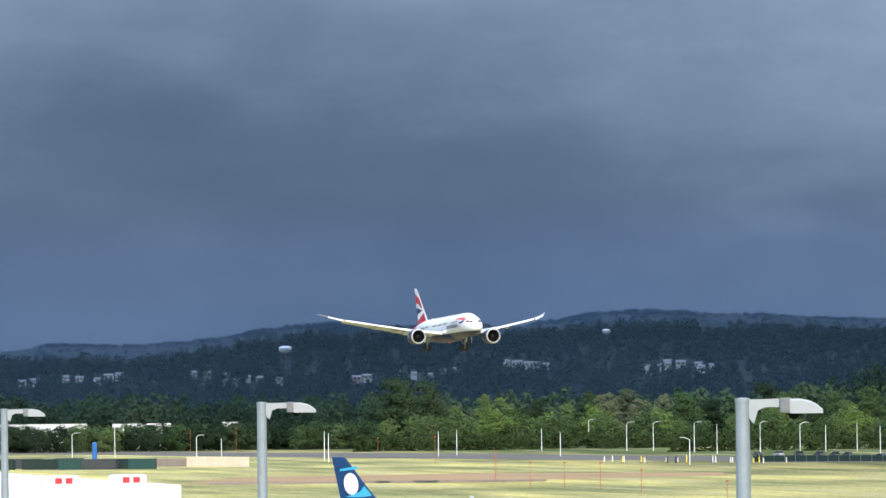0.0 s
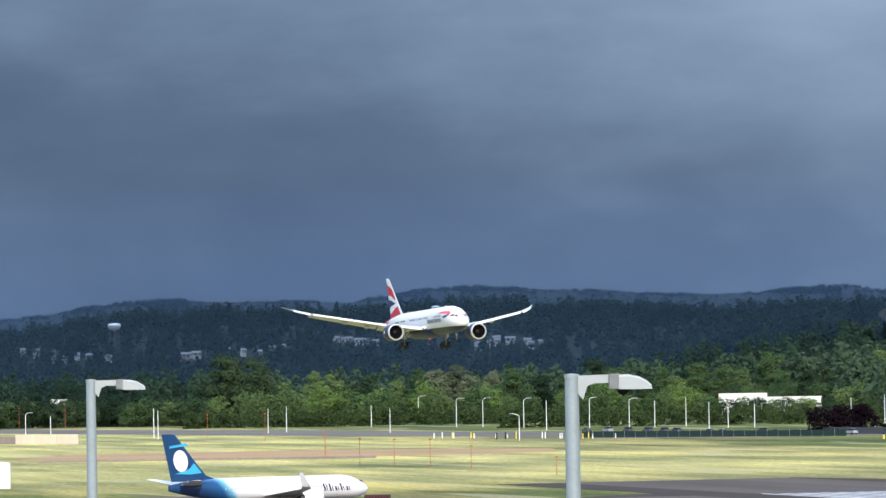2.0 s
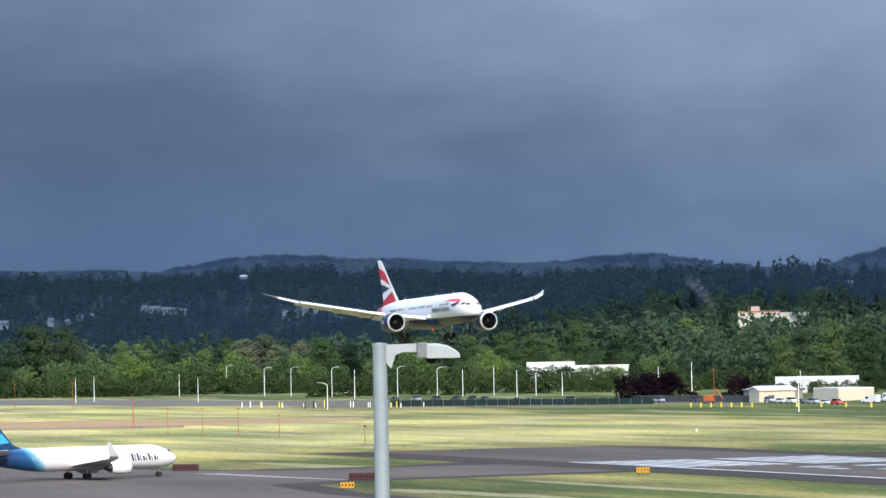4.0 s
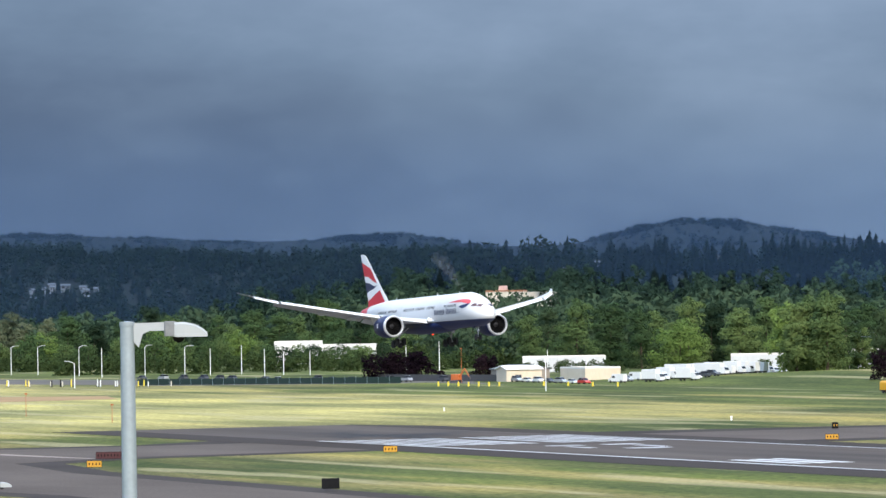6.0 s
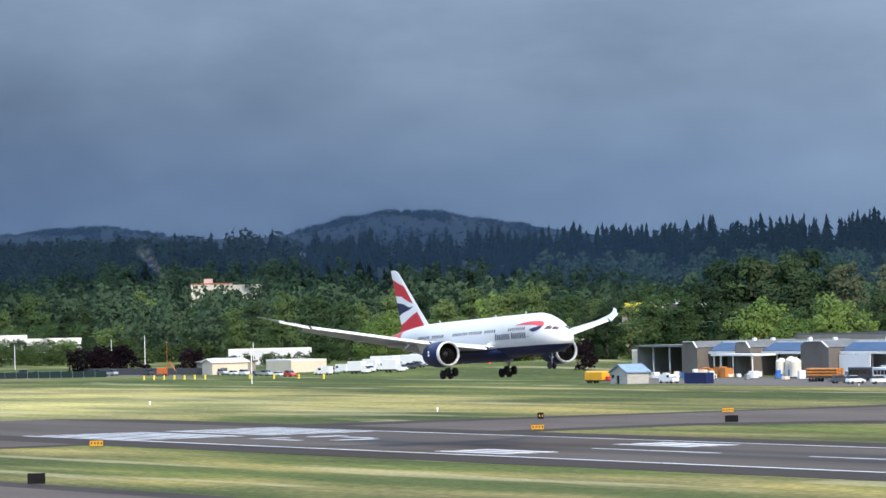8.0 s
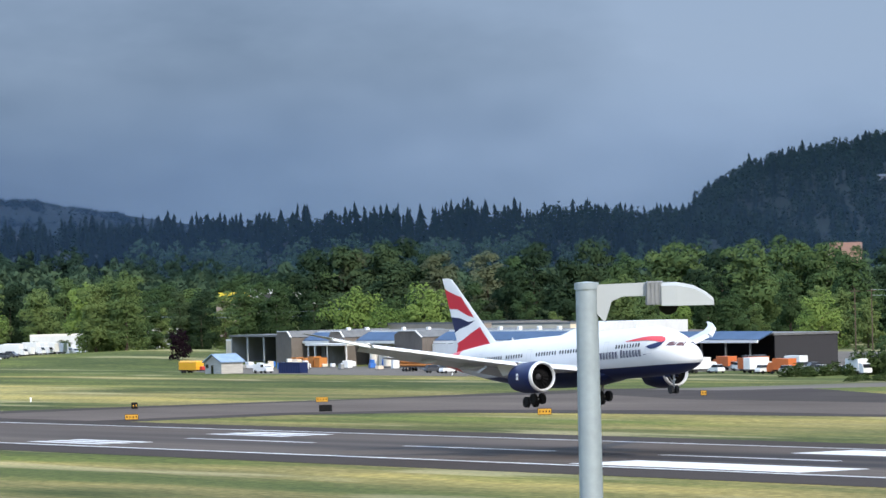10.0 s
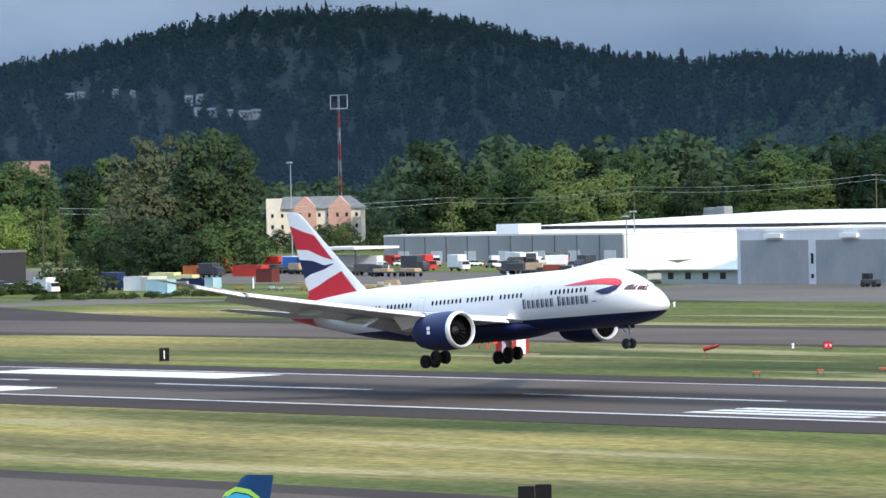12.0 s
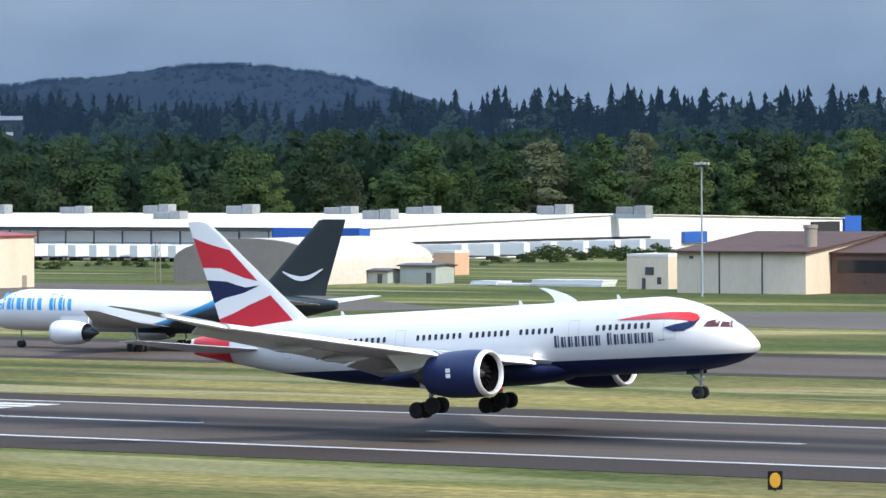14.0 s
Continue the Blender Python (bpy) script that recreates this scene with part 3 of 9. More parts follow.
def title_bars(body, parent, mat, s0, s1, z0, z1, n, lean=0.25, fill=0.72, out=0.03, heights=(1,)):
    """Plain bars in a row on both flanks, in place of lettering."""
    step = (s1 - s0) / n
    for i in range(n):
        a, b = s0 + i * step, s0 + (i + fill * (1.0, 0.45)[i % 2]) * step
        h = z0 + (z1 - z0) * heights[i % len(heights)]
        for sgn in (1, -1):
            m = M()
            body.band(m, [(a - lean * (h - z0), h), (b - lean * (h - z0), h)], [(a, z0), (b, z0)], out, False)
            if sgn < 0:
                m.v = [(x, -y, z) for x, y, z in m.v]
            part("title_bar", m, mat, parent, "plain painted bar in place of lettering")


def fuselage_788():
    n = Nodes("fuselage_white_over_navy")
    src, xyz = n.xyz()
    s = n.op("SUBTRACT", 28.5, xyz[0])
    line = n.op("MULTIPLY_ADD", s, 0.006, 3.46)
    navy = n.op("LESS_THAN", xyz[2], line)
    dirt = n.noise(src, 0.8, 4, (0.25, 1, 1))
    white = n.ramp(dirt, [(0.3, (0.63, 0.635, 0.64)), (0.7, (0.70, 0.70, 0.70))])
    seam = n.op("LESS_THAN", n.op("FRACT", n.op("MULTIPLY", s, 0.172)), 0.004)
    white = n.mix(n.op("MULTIPLY", seam, 0.25), white, (0.45, 0.46, 0.48))
    return n.done(n.mix(navy, white, (0.010, 0.018, 0.070)), 0.42, spec=0.3)


def fin_788():
    """White fin with waving red and navy ribbons."""
    n = Nodes("fin_ribbons")
    src, xyz = n.xyz()
    s = n.op("SUBTRACT", 28.5, xyz[0])
    z = xyz[2]
    # share of the chord, from the leading edge to the trailing edge
    le = n.op("MULTIPLY_ADD", z, 1.16, 34.5)
    te = n.op("MULTIPLY_ADD", z, 0.333, 50.55)
    c = n.op("DIVIDE", n.op("SUBTRACT", s, le), n.op("SUBTRACT", te, le))

    def line(*stops):
        """A height that follows the share of the chord."""
        return n.op("MULTIPLY", n.ramp(c, [(a, (h / 20, h / 20, h / 20)) for a, h in stops]), 20.0)

    def between(lo, hi):
        return n.op("MULTIPLY", n.op("GREATER_THAN", z, lo), n.op("LESS_THAN", z, hi))

    inside = n.op("GREATER_THAN", c, 0.17)
    red1 = between(line((0.14, 11.5), (0.35, 11.95), (0.64, 12.85), (1.0, 13.0)), line((0.14, 14.3), (0.6, 15.0), (1.0, 15.6)))
    navy = between(line((0.2, 11.2), (0.51, 10.65), (0.84, 10.3), (1.0, 9.9)), line((0.2, 11.2), (0.44, 11.1), (0.67, 11.7), (1.0, 11.94)))
    red2 = n.op("LESS_THAN", z, line((0.18, 10.3), (0.55, 9.6), (0.79, 9.0), (1.0, 8.55)))
    W, R, B = (0.80, 0.80, 0.80), (0.58, 0.025, 0.045), (0.010, 0.018, 0.075)
    col = n.mix(n.op("MULTIPLY", red1, inside), W, R)
    col = n.mix(n.op("MULTIPLY", navy, inside), col, B)
    col = n.mix(n.op("MULTIPLY", red2, inside), col, R)
    return n.done(col, 0.3)


def build_788():
    jet = thing("airliner", "white twin-engine airliner, navy belly, ribboned fin, wheels down", "airliner")
    B = Body(56.4, 28.5, 2.88, 8.25, 2.22, 3.95, 8.6, 35.0, 7.0, 5.75)
    g = B.gear
    fus = part("fuselage", B.mesh(48), fuselage_788(), jet, "gleaming white fuselage with a navy underside", smooth=40)
    fair = M()
    rings = []
    for s, w, zt, zb in ((17.0, 1.6, 3.4, 2.4), (18.6, 2.75, 4.0, 1.95), (21, 3.15, 4.5, 1.75), (27, 3.2, 4.6, 1.70), (31, 3.0, 4.4, 1.8), (34, 2.3, 4.0, 2.0), (36.5, 1.2, 3.2, 2.3)):
        rings.append([(g - s, w * math.sin(2 * math.pi * i / 24), (zt + zb) / 2 + (zt - zb) / 2 * math.cos(2 * math.pi * i / 24)) for i in range(24)])
    fair.loft(rings, True, True)
    part("belly_fairing", fair, NAVY_PAINT, jet, "navy wing-to-body fairing", smooth=50)
    # cabin windows in groups between the doors
    for s0, s1 in ((8.4, 13.6), (17.6, 21.0), (21.9, 25.8), (26.6, 31.2), (34.2, 38.0), (39.2, 43.5)):
        for k in range(int((s1 - s0) / 0.60) + 1):
            for sgn in (1, -1):
                w = M()
                s, z = s0 + 0.60 * k, 6.04
                for ds, dz in ((0.15, 0.24),):
                    pts = [(s - ds, z - dz * 0.6), (s - ds * 0.6, z - dz), (s + ds * 0.6, z - dz), (s + ds, z - dz * 0.6), (s + ds, z + dz * 0.6), (s + ds * 0.6, z + dz), (s - ds * 0.6, z + dz), (s - ds, z + dz * 0.6)]
                p = [B.side(a, b, 0.02) for a, b in pts]
                w.add([(x, y * sgn, zz) for x, y, zz in p], [tuple(range(8)) if sgn > 0 else tuple(reversed(range(8)))])
                part("cabin_window", w, GLASS_DARK, fus)
    # doors as thin outlines
    for s, ds in ((6.5, 0.55), (15.5, 0.5), (32.6, 0.5), (44.9, 0.45)):
        for sgn in (1, -1):
            m = M()
            for a0, a1, b0, b1 in ((s - ds, s - ds + 0.06, 4.9, 6.75), (s + ds - 0.06, s + ds, 4.9, 6.75), (s - ds, s + ds, 6.70, 6.76), (s - ds, s + ds, 4.88, 4.94)):
                B.band(m, [(a0, b1), (a1, b1)], [(a0, b0), (a1, b0)], 0.022, False)
            if sgn < 0:
                m.v = [(x, -y, z) for x, y, z in m.v]
            part("cabin_door", m, WING_GREY, fus, "door outlined in grey")
    # flight-deck glazing
    for upper, lower in (([(2.15, 5.98), (2.40, 6.12), (2.62, 6.20)], [(1.75, 5.50), (2.15, 5.57), (2.55, 5.62)]), ([(2.74, 6.22), (3.15, 6.2), (3.55, 6.10)], [(2.66, 5.64), (3.2, 5.66), (3.75, 5.70)])):
        for sgn in (1, -1):
            m = M()
            B.band(m, upper, lower, 0.03, False)
            if sgn < 0:
                m.v = [(x, -y, z) for x, y, z in m.v]
            part("flight_deck_window", m, COCKPIT_GLASS, fus, "dark reddish flight-deck window")
    # name as plain bars, ribbon emblem
    title_bars(B, fus, TITLE_GREY, 17.35, 12.75, 4.66, 5.62, 14, 0.0, 0.74, heights=(1, 1) + (0.86,) * 12)
    title_bars(B, fus, TITLE_GREY, 12.30, 7.75, 4.66, 5.62, 14, 0.0, 0.74, heights=(1, 1) + (0.86,) * 12)
    title_bars(B, fus, TITLE_GREY, 41.6, 39.4, 4.72, 5.02, 6, -0.1, 0.66)
    title_bars(B, fus, TITLE_GREY, 7.5, 6.9, 4.80, 4.87, 1, 0, 1.0)
    r = M()
    up = [(11.4, 6.62), (9.8, 6.78), (8.2, 6.93), (6.6, 7.00), (5.2, 6.93), (4.5, 6.72), (4.15, 6.38)]
    lo = [(11.4, 6.58), (9.8, 6.56), (8.2, 6.53), (6.6, 6.48), (5.6, 6.36), (4.95, 6.24), (4.55, 6.15)]
    up2, lo2 = [(4.15, 6.36), (4.7, 6.22), (5.4, 6.10), (6.2, 5.98), (6.95, 5.80)], [(4.18, 6.30), (4.45, 5.80), (5.2, 5.48), (6.1, 5.45), (6.9, 5.74)]
    for a, b, mt, nm, lb in ((up, lo, RED_PAINT, "ribbon_red", "red half of the ribbon emblem"), (up2, lo2, NAVY_PAINT, "ribbon_blue", "navy half of the ribbon emblem")):
        for sgn in (1, -1):
            r = M()
            B.band(r, a, b, 0.065, False)
            if sgn < 0:
                r.v = [(x, -y, z) for x, y, z in r.v]
            part(nm, r, mt, fus, lb, smooth=60)
    for s in (12.5, 22.0, 40.0):
        part("antenna", M().loft([[(g - s, -0.03, 8.1), (g - s, 0.03, 8.1), (g - s - 0.5, 0, 8.1)], [(g - s - 0.35, -0.01, 8.62), (g - s - 0.35, 0.01, 8.62), (g - s - 0.55, 0, 8.62)]], True, True), WHITE_PAINT, fus)
    part("beacon", M().spin([(g - 24.6, 0.02), (g - 24.75, 0.14), (g - 25.0, 0.14), (g - 25.1, 0.02)], "x", 12, (0, 0, 1.66)), glow("beacon_red", (0.9, 0.05, 0.02), 2.0), fus, "red anti-collision beacon")
    # fin, rudder and tailplane
    fin = []
    for z, le, te, th in ((7.4, 42.6, 53.6, 0.11), (8.3, 44.2, 53.3, 0.10), (10.5, 46.8, 54.0, 0.09), (13.5, 50.2, 55.0, 0.085), (15.9, 52.9, 55.85, 0.08), (16.7, 53.9, 56.15, 0.07), (16.95, 54.9, 56.2, 0.04)):
        fin.append([(g - (le + a), b - 0.0, z) for a, b in [(a, b) for a, b in airfoil(te - le, th * 0.55)]])
    # sections stand upright: thickness goes sideways
    part("fin", M().loft(fin, True, True), fin_788(), jet, "fin with waving red, white and navy ribbons", smooth=40)
    rr = []
    for s_ in (51.6, 53.0, 54.5, 56.0):
        c_, h_, w_ = B.ring(s_)
        rr.append([(g - s_, (w_ + 0.03) * math.sin(2 * math.pi * k / 24), c_ + (h_ + 0.03) * math.cos(2 * math.pi * k / 24)) for k in range(24)])
    part("tail_cone", M().loft(rr), RED_PAINT, jet, "red tail cone", smooth=40)
    for sgn in (-1, 1):
        tp = part("tailplane", wing_mesh(g, ((1.0, 47.6, 6.6, 5.75, 0.10), (2.2, 48.6, 5.9, 5.9, 0.10), (9.2, 53.6, 2.5, 6.95, 0.09), (9.9, 54.6, 1.7, 7.1, 0.06)), sgn), WING_GREY, jet, "grey swept tailplane", smooth=40)
    # wings with slats, flaps down, fairings
    sec = ((2.2, 17.6, 13.8, 3.55, 0.13), (3.4, 19.3, 11.9, 3.85, 0.12), (6.5, 21.6, 9.6, 4.35, 0.11), (10.2, 24.0, 7.3, 4.95, 0.10), (15.0, 27.1, 5.7, 5.75, 0.095), (20.0, 30.3, 4.3, 6.75, 0.09), (25.0, 33.5, 2.9, 8.0, 0.09), (27.0, 35.0, 2.25, 8.6, 0.085), (28.6, 37.0, 1.65, 9.15, 0.08), (29.6, 39.0, 1.0, 9.6, 0.07), (30.05, 40.4, 0.5, 9.85, 0.06))
    for sgn in (-1, 1):
        wing = part("wing", wing_mesh(g, sec, sgn), WING_GREY, jet, "pale grey wing bending upwards to a raked tip", smooth=40)
        for a, b in ((0, 3), (3, 6), (6, 8)):
            if a == 0:
                a = 1
            rings = []
            for i in (a, b):
                y, s, c, z, t = sec[i]
                rings.append([(g - (s - 0.65 + u), sgn * (y + (0.25 if i == a else -0.25)), z - 0.32 + v) for u, v in ((0, -0.10), (0.12, 0.10), (0.75, 0.34), (0.95, 0.30), (0.5, 0.0), (0.2, -0.18))])
            part("slat", M().loft(rings, True, True), WHITE_PAINT, wing, "white leading-edge slat, extended", smooth=50)
        for a, b, drop in ((1, 3, 0.7), (3, 6, 0.5)):
            rings = []
            for i in (a, b):
                y, s, c, z, t = sec[i]
                k = c * 0.22
                yy = y + (0.15 if i == a else -0.15)
                te = s + c
                rings.append([(g - (te - 0.35 + u * k), sgn * yy, z - 0.02 + v * drop - (0.12 if v else 0)) for u, v in ((0, 0.0), (0.35, -0.05), (1.15, -0.98), (1.2, -1.04), (0.9, -0.85), (0.2, -0.30), (-0.05, -0.16))])
            part("flap", M().loft(rings, True, True), WING_GREY, wing, "grey trailing-edge flap, lowered", smooth=50)
        for y, s0, l, z in ((6.0, 27.2, 5.4, 3.55), (12.6, 28.6, 4.8, 4.7), (17.4, 30.6, 4.0, 5.7)):
            part("flap_fairing", M().spin([(g - s0, 0.03), (g - s0 - l * 0.2, 0.26), (g - s0 - l * 0.55, 0.32), (g - s0 - l * 0.85, 0.18), (g - s0 - l, 0.02)], "x", 12, (0, sgn * y, z)), WING_GREY, wing, smooth=60)
        # pylon and engine
        y = sgn * 9.75
        part("pylon", M().loft([[(g - 20.2, y - 0.12, 4.75), (g - 20.2, y + 0.12, 4.75), (g - 29.0, y + 0.2, 5.0), (g - 29.0, y - 0.2, 5.0)], [(g - 19.6, y - 0.1, 4.5), (g - 19.6, y + 0.1, 4.5), (g - 27.5, y + 0.2, 3.4), (g - 27.5, y - 0.2, 3.4)]], True, True), WHITE_PAINT, wing)
        e = engine_parts(jet, g, 18.85, y, 2.98, 1.88, 6.5, NAVY_PAINT, SILVER, blades=True)
        tag = M()
        for q in (0, 1):
            tag.box(g - 21.9 - 0.02, y - 1.93 if sgn < 0 else y + 1.90, 2.75 + q * 0.42, g - 21.5, y - 1.90 if sgn < 0 else y + 1.93, 3.08 + q * 0.42)
        part("engine_badge", tag, EMBLEM_WHITE, e, "small white badge bars")
        part("landing_light", M().spin([(g - 18.9 - 0.0, 0.02), (g - 18.95, 0.16), (g - 19.15, 0.2)], "x", 14, (0, sgn * 3.05, 4.05)), glow("landing_light", (1.0, 0.95, 0.85), 4.0), wing, "lit landing light in the wing root")
        # main gear: a tilted four-wheel truck
        gear = part("main_gear", M().tube((g - 27.6, sgn * 5.0, 3.4), (g - 28.5, sgn * 4.9, 0.45), 0.20, 0.17), GEAR_GREY, jet, "main landing gear, extended", smooth=50)
        part("drag_brace", M().tube((g - 26.2, sgn * 4.6, 3.2), (g - 28.4, sgn * 4.9, 1.5), 0.10), GEAR_GREY, gear)
        part("side_brace", M().tube((g - 28.2, sgn * 2.9, 3.0), (g - 28.5, sgn * 4.8, 1.6), 0.09), GEAR_GREY, gear)
        part("truck_beam", M().tube((g - 27.7, sgn * 4.9, 0.52), (g - 29.35, sgn * 4.9, 0.18), 0.14), GEAR_GREY, gear)
        part("gear_door", M().box(g - 28.95, sgn * 5.4 - 0.03, 1.9, g - 27.7, sgn * 5.4 + 0.03, 3.6), WHITE_PAINT, gear)
        for dx, dz in ((0.78, 0.16), (-0.78, -0.16)):
            for dy in (-0.62, 0.62):
                m = M()
                wheel_into(m, g - 28.53 + dx, sgn * 4.9 + dy, 0.36 + dz, 0.67, 0.5)
                m.spin([(sgn * 4.9 + dy - 0.16, 0.01), (sgn * 4.9 + dy - 0.16, 0.33)], "y", 14, (g - 28.53 + dx, 0, 0.36 + dz))
                m.spin([(sgn * 4.9 + dy + 0.16, 0.01), (sgn * 4.9 + dy + 0.16, 0.33)], "y", 14, (g - 28.53 + dx, 0, 0.36 + dz))
                part("wheel", m, TYRE, gear, "black rubber wheel", smooth=50)
    ng = part("nose_gear", M().tube((g - 5.3, 0, 2.9), (g - 5.66, 0, 0.56), 0.13, 0.11), GEAR_GREY, jet, "nose landing gear, extended", smooth=50)
    part("drag_brace", M().tube((g - 6.9, 0, 2.5), (g - 5.6, 0, 1.3), 0.07), GEAR_GREY, ng)
    for sgn in (-1, 1):
        part("gear_door", M().box(g - 6.5, sgn * 0.55 - 0.02, 2.02, g - 5.3, sgn * 0.55 + 0.02, 2.5), NAVY_PAINT, ng)
        m = M()
        wheel_into(m, g - 5.66, sgn * 0.36, 0.53, 0.51, 0.36)
        m.spin([(sgn * 0.30, 0.01), (sgn * 0.5, 0.26)], "y", 14, (g - 5.66, 0, 0.53))
        part("wheel", m, TYRE, ng, "black rubber wheel", smooth=50)
    part("taxi_light", M().spin([(g - 5.2, 0.02), (g - 5.25, 0.12), (g - 5.4, 0.12)], "x", 12, (0, 0, 1.7)), WHITE_PAINT, ng)
    return jet


JET = build_788()

# ---- added shade cloud, woods ----
def leaf_material(name, dark, mid, light, hue_by_tree=True):
    m = bpy.data.materials.new(name)
    m.use_nodes = True
    N, L = m.node_tree.nodes, m.node_tree.links
    N.remove(N["Principled BSDF"])
    geo, oi = N.new("ShaderNodeNewGeometry"), N.new("ShaderNodeObjectInfo")
    nz = N.new("ShaderNodeTexNoise")
    nz.inputs["Scale"].default_value, nz.inputs["Detail"].default_value = 0.035, 2
    L.new(geo.outputs["Position"], nz.inputs[0])
    a = N.new("ShaderNodeMath")
    a.operation, a.inputs[1].default_value = "MULTIPLY_ADD", 0.16
    L.new(geo.outputs["Random Per Island"], a.inputs[0])
    b = N.new("ShaderNodeMath")
    b.operation, b.inputs[1].default_value, b.inputs[2].default_value = "MULTIPLY_ADD", 0.70 if hue_by_tree else 0.0, 0.0
    L.new(oi.outputs["Random"], b.inputs[0])
    c = N.new("ShaderNodeMath")
    c.operation, c.inputs[1].default_value = "MULTIPLY_ADD", 0.20 if hue_by_tree else 0.66
    L.new(nz.outputs[0], c.inputs[0])
    L.new(b.outputs[0], c.inputs[2])
    L.new(c.outputs[0], a.inputs[2])
    r = N.new("ShaderNodeValToRGB")
    L.new(a.outputs[0], r.inputs[0])
    e = r.color_ramp.elements
    e[0].position, e[0].color = 0.12, (*dark, 1)
    e[1].position, e[1].color = 0.92, (*light, 1)
    e.new(0.5).color = (*mid, 1)
    d, t, x = N.new("ShaderNodeBsdfDiffuse"), N.new("ShaderNodeBsdfTranslucent"), N.new("ShaderNodeMixShader")
    x.inputs[0].default_value = 0.36
    L.new(r.outputs[0], d.inputs[0])
    L.new(r.outputs[0], t.inputs[0])
    L.new(d.outputs[0], x.inputs[1])
    L.new(t.outputs[0], x.inputs[2])
    L.new(x.outputs[0], N["Material Output"].inputs[0])
    return m


BROADLEAF = leaf_material("broad_leaves", (0.038, 0.066, 0.032), (0.070, 0.116, 0.048), (0.150, 0.205, 0.074))
PALE_LEAF = leaf_material("pale_leaves", (0.076, 0.094, 0.056), (0.112, 0.132, 0.078), (0.170, 0.190, 0.110))
DARK_LEAF = leaf_material("dark_green_leaves", (0.024, 0.042, 0.024), (0.038, 0.064, 0.034), (0.068, 0.102, 0.050))
PLUM_LEAF = leaf_material("plum_leaves", (0.012, 0.008, 0.012), (0.020, 0.012, 0.017), (0.032, 0.019, 0.025))
WOOD_LEAF = leaf_material("woodland_leaves", (0.040, 0.066, 0.042), (0.070, 0.108, 0.062), (0.126, 0.170, 0.090), False)
LIME_LEAF = leaf_material("lime_leaves", (0.10, 0.16, 0.045), (0.15, 0.22, 0.060), (0.20, 0.28, 0.080))
HEDGE_LEAF = leaf_material("hedge_leaves", (0.036, 0.056, 0.024), (0.062, 0.092, 0.034), (0.105, 0.135, 0.050), False)
# far needle, hill and range tones carry distance haze and shade in their colour
HAZY_NEEDLES = leaf_material("conifer_needles", (0.021, 0.033, 0.029), (0.026, 0.041, 0.034), (0.034, 0.051, 0.040), False)
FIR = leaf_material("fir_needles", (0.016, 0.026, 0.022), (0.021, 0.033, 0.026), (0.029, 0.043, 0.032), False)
SHADED_HILL_LEAF = leaf_material("hill_leaves", (0.022, 0.036, 0.028), (0.031, 0.049, 0.035), (0.046, 0.067, 0.044), False)
HAZY_RANGE_LEAF = leaf_material("range_woods", (0.024, 0.036, 0.033), (0.027, 0.040, 0.036), (0.030, 0.044, 0.039), False)
BARK = surf("bark", (0.06, 0.045, 0.032), (0.12, 0.095, 0.07), scale=3, rough=0.95)


def unit(a):
    return a / (np.linalg.norm(a, axis=1, keepdims=True) + 1e-9)


def leaf_cloud(rng, lobes, count, size):
    """Small tilted leaf sprays over the skins of overlapping lobes. Returns vertices, triangles and soft normals."""
    lb = np.array(lobes)
    lb = lb[rng.choice(len(lb), count, p=lb[:, 3] ** 2 / np.sum(lb[:, 3] ** 2))]
    d = unit(rng.normal(size=(count, 3)))
    d[:, 2] = np.where(d[:, 2] < -0.35, -0.6 * d[:, 2], d[:, 2])
    d = unit(d)
    p = lb[:, :3] + d * (lb[:, 3] * (0.84 + 0.20 * rng.random(count)))[:, None] * np.stack([np.ones(count), np.ones(count), lb[:, 4]], 1)
    g = unit(d + rng.normal(size=(count, 3)) * 0.38)
    a = unit(np.cross(g, (0.3, 0.1, 1.0)))
    b = np.cross(g, a)
    turn = rng.random(count) * 6.28
    v = []
    for k in range(3):
        w = turn + k * 2.094 + (rng.random(count) - 0.5) * 0.7
        reach = size * (0.55 + 0.9 * rng.random(count))
        v.append(p + (a * np.cos(w)[:, None] + b * np.sin(w)[:, None]) * reach[:, None])
    v = np.stack(v, 1).reshape(-1, 3)
    mid = np.array(lobes)[:, :3].mean(0)
    soft = unit(0.62 * d + 0.38 * unit(p - mid) + np.array((0, 0, 0.18)))
    return v, np.arange(count * 3).reshape(-1, 3), np.repeat(soft, 3, 0)


def leaf_mesh(name, v, f, n, mat):
    """One mesh of triangles whose shading follows the rounded forms that the leaves cover."""
    me = bpy.data.meshes.new(name)
    me.vertices.add(len(v))
    me.vertices.foreach_set("co", np.asarray(v, np.float32).ravel())
    me.loops.add(f.size)
    me.loops.foreach_set("vertex_index", f.ravel().astype(np.int32))
    me.polygons.add(len(f))
    me.polygons.foreach_set("loop_start", np.arange(0, f.size, 3, dtype=np.int32))
    me.polygons.foreach_set("use_smooth", np.ones(len(f), bool))
    me.materials.append(mat)
    me.update(calc_edges=True)
    me.validate()
    me.normals_split_custom_set_from_vertices(np.asarray(n, np.float32))
    return me


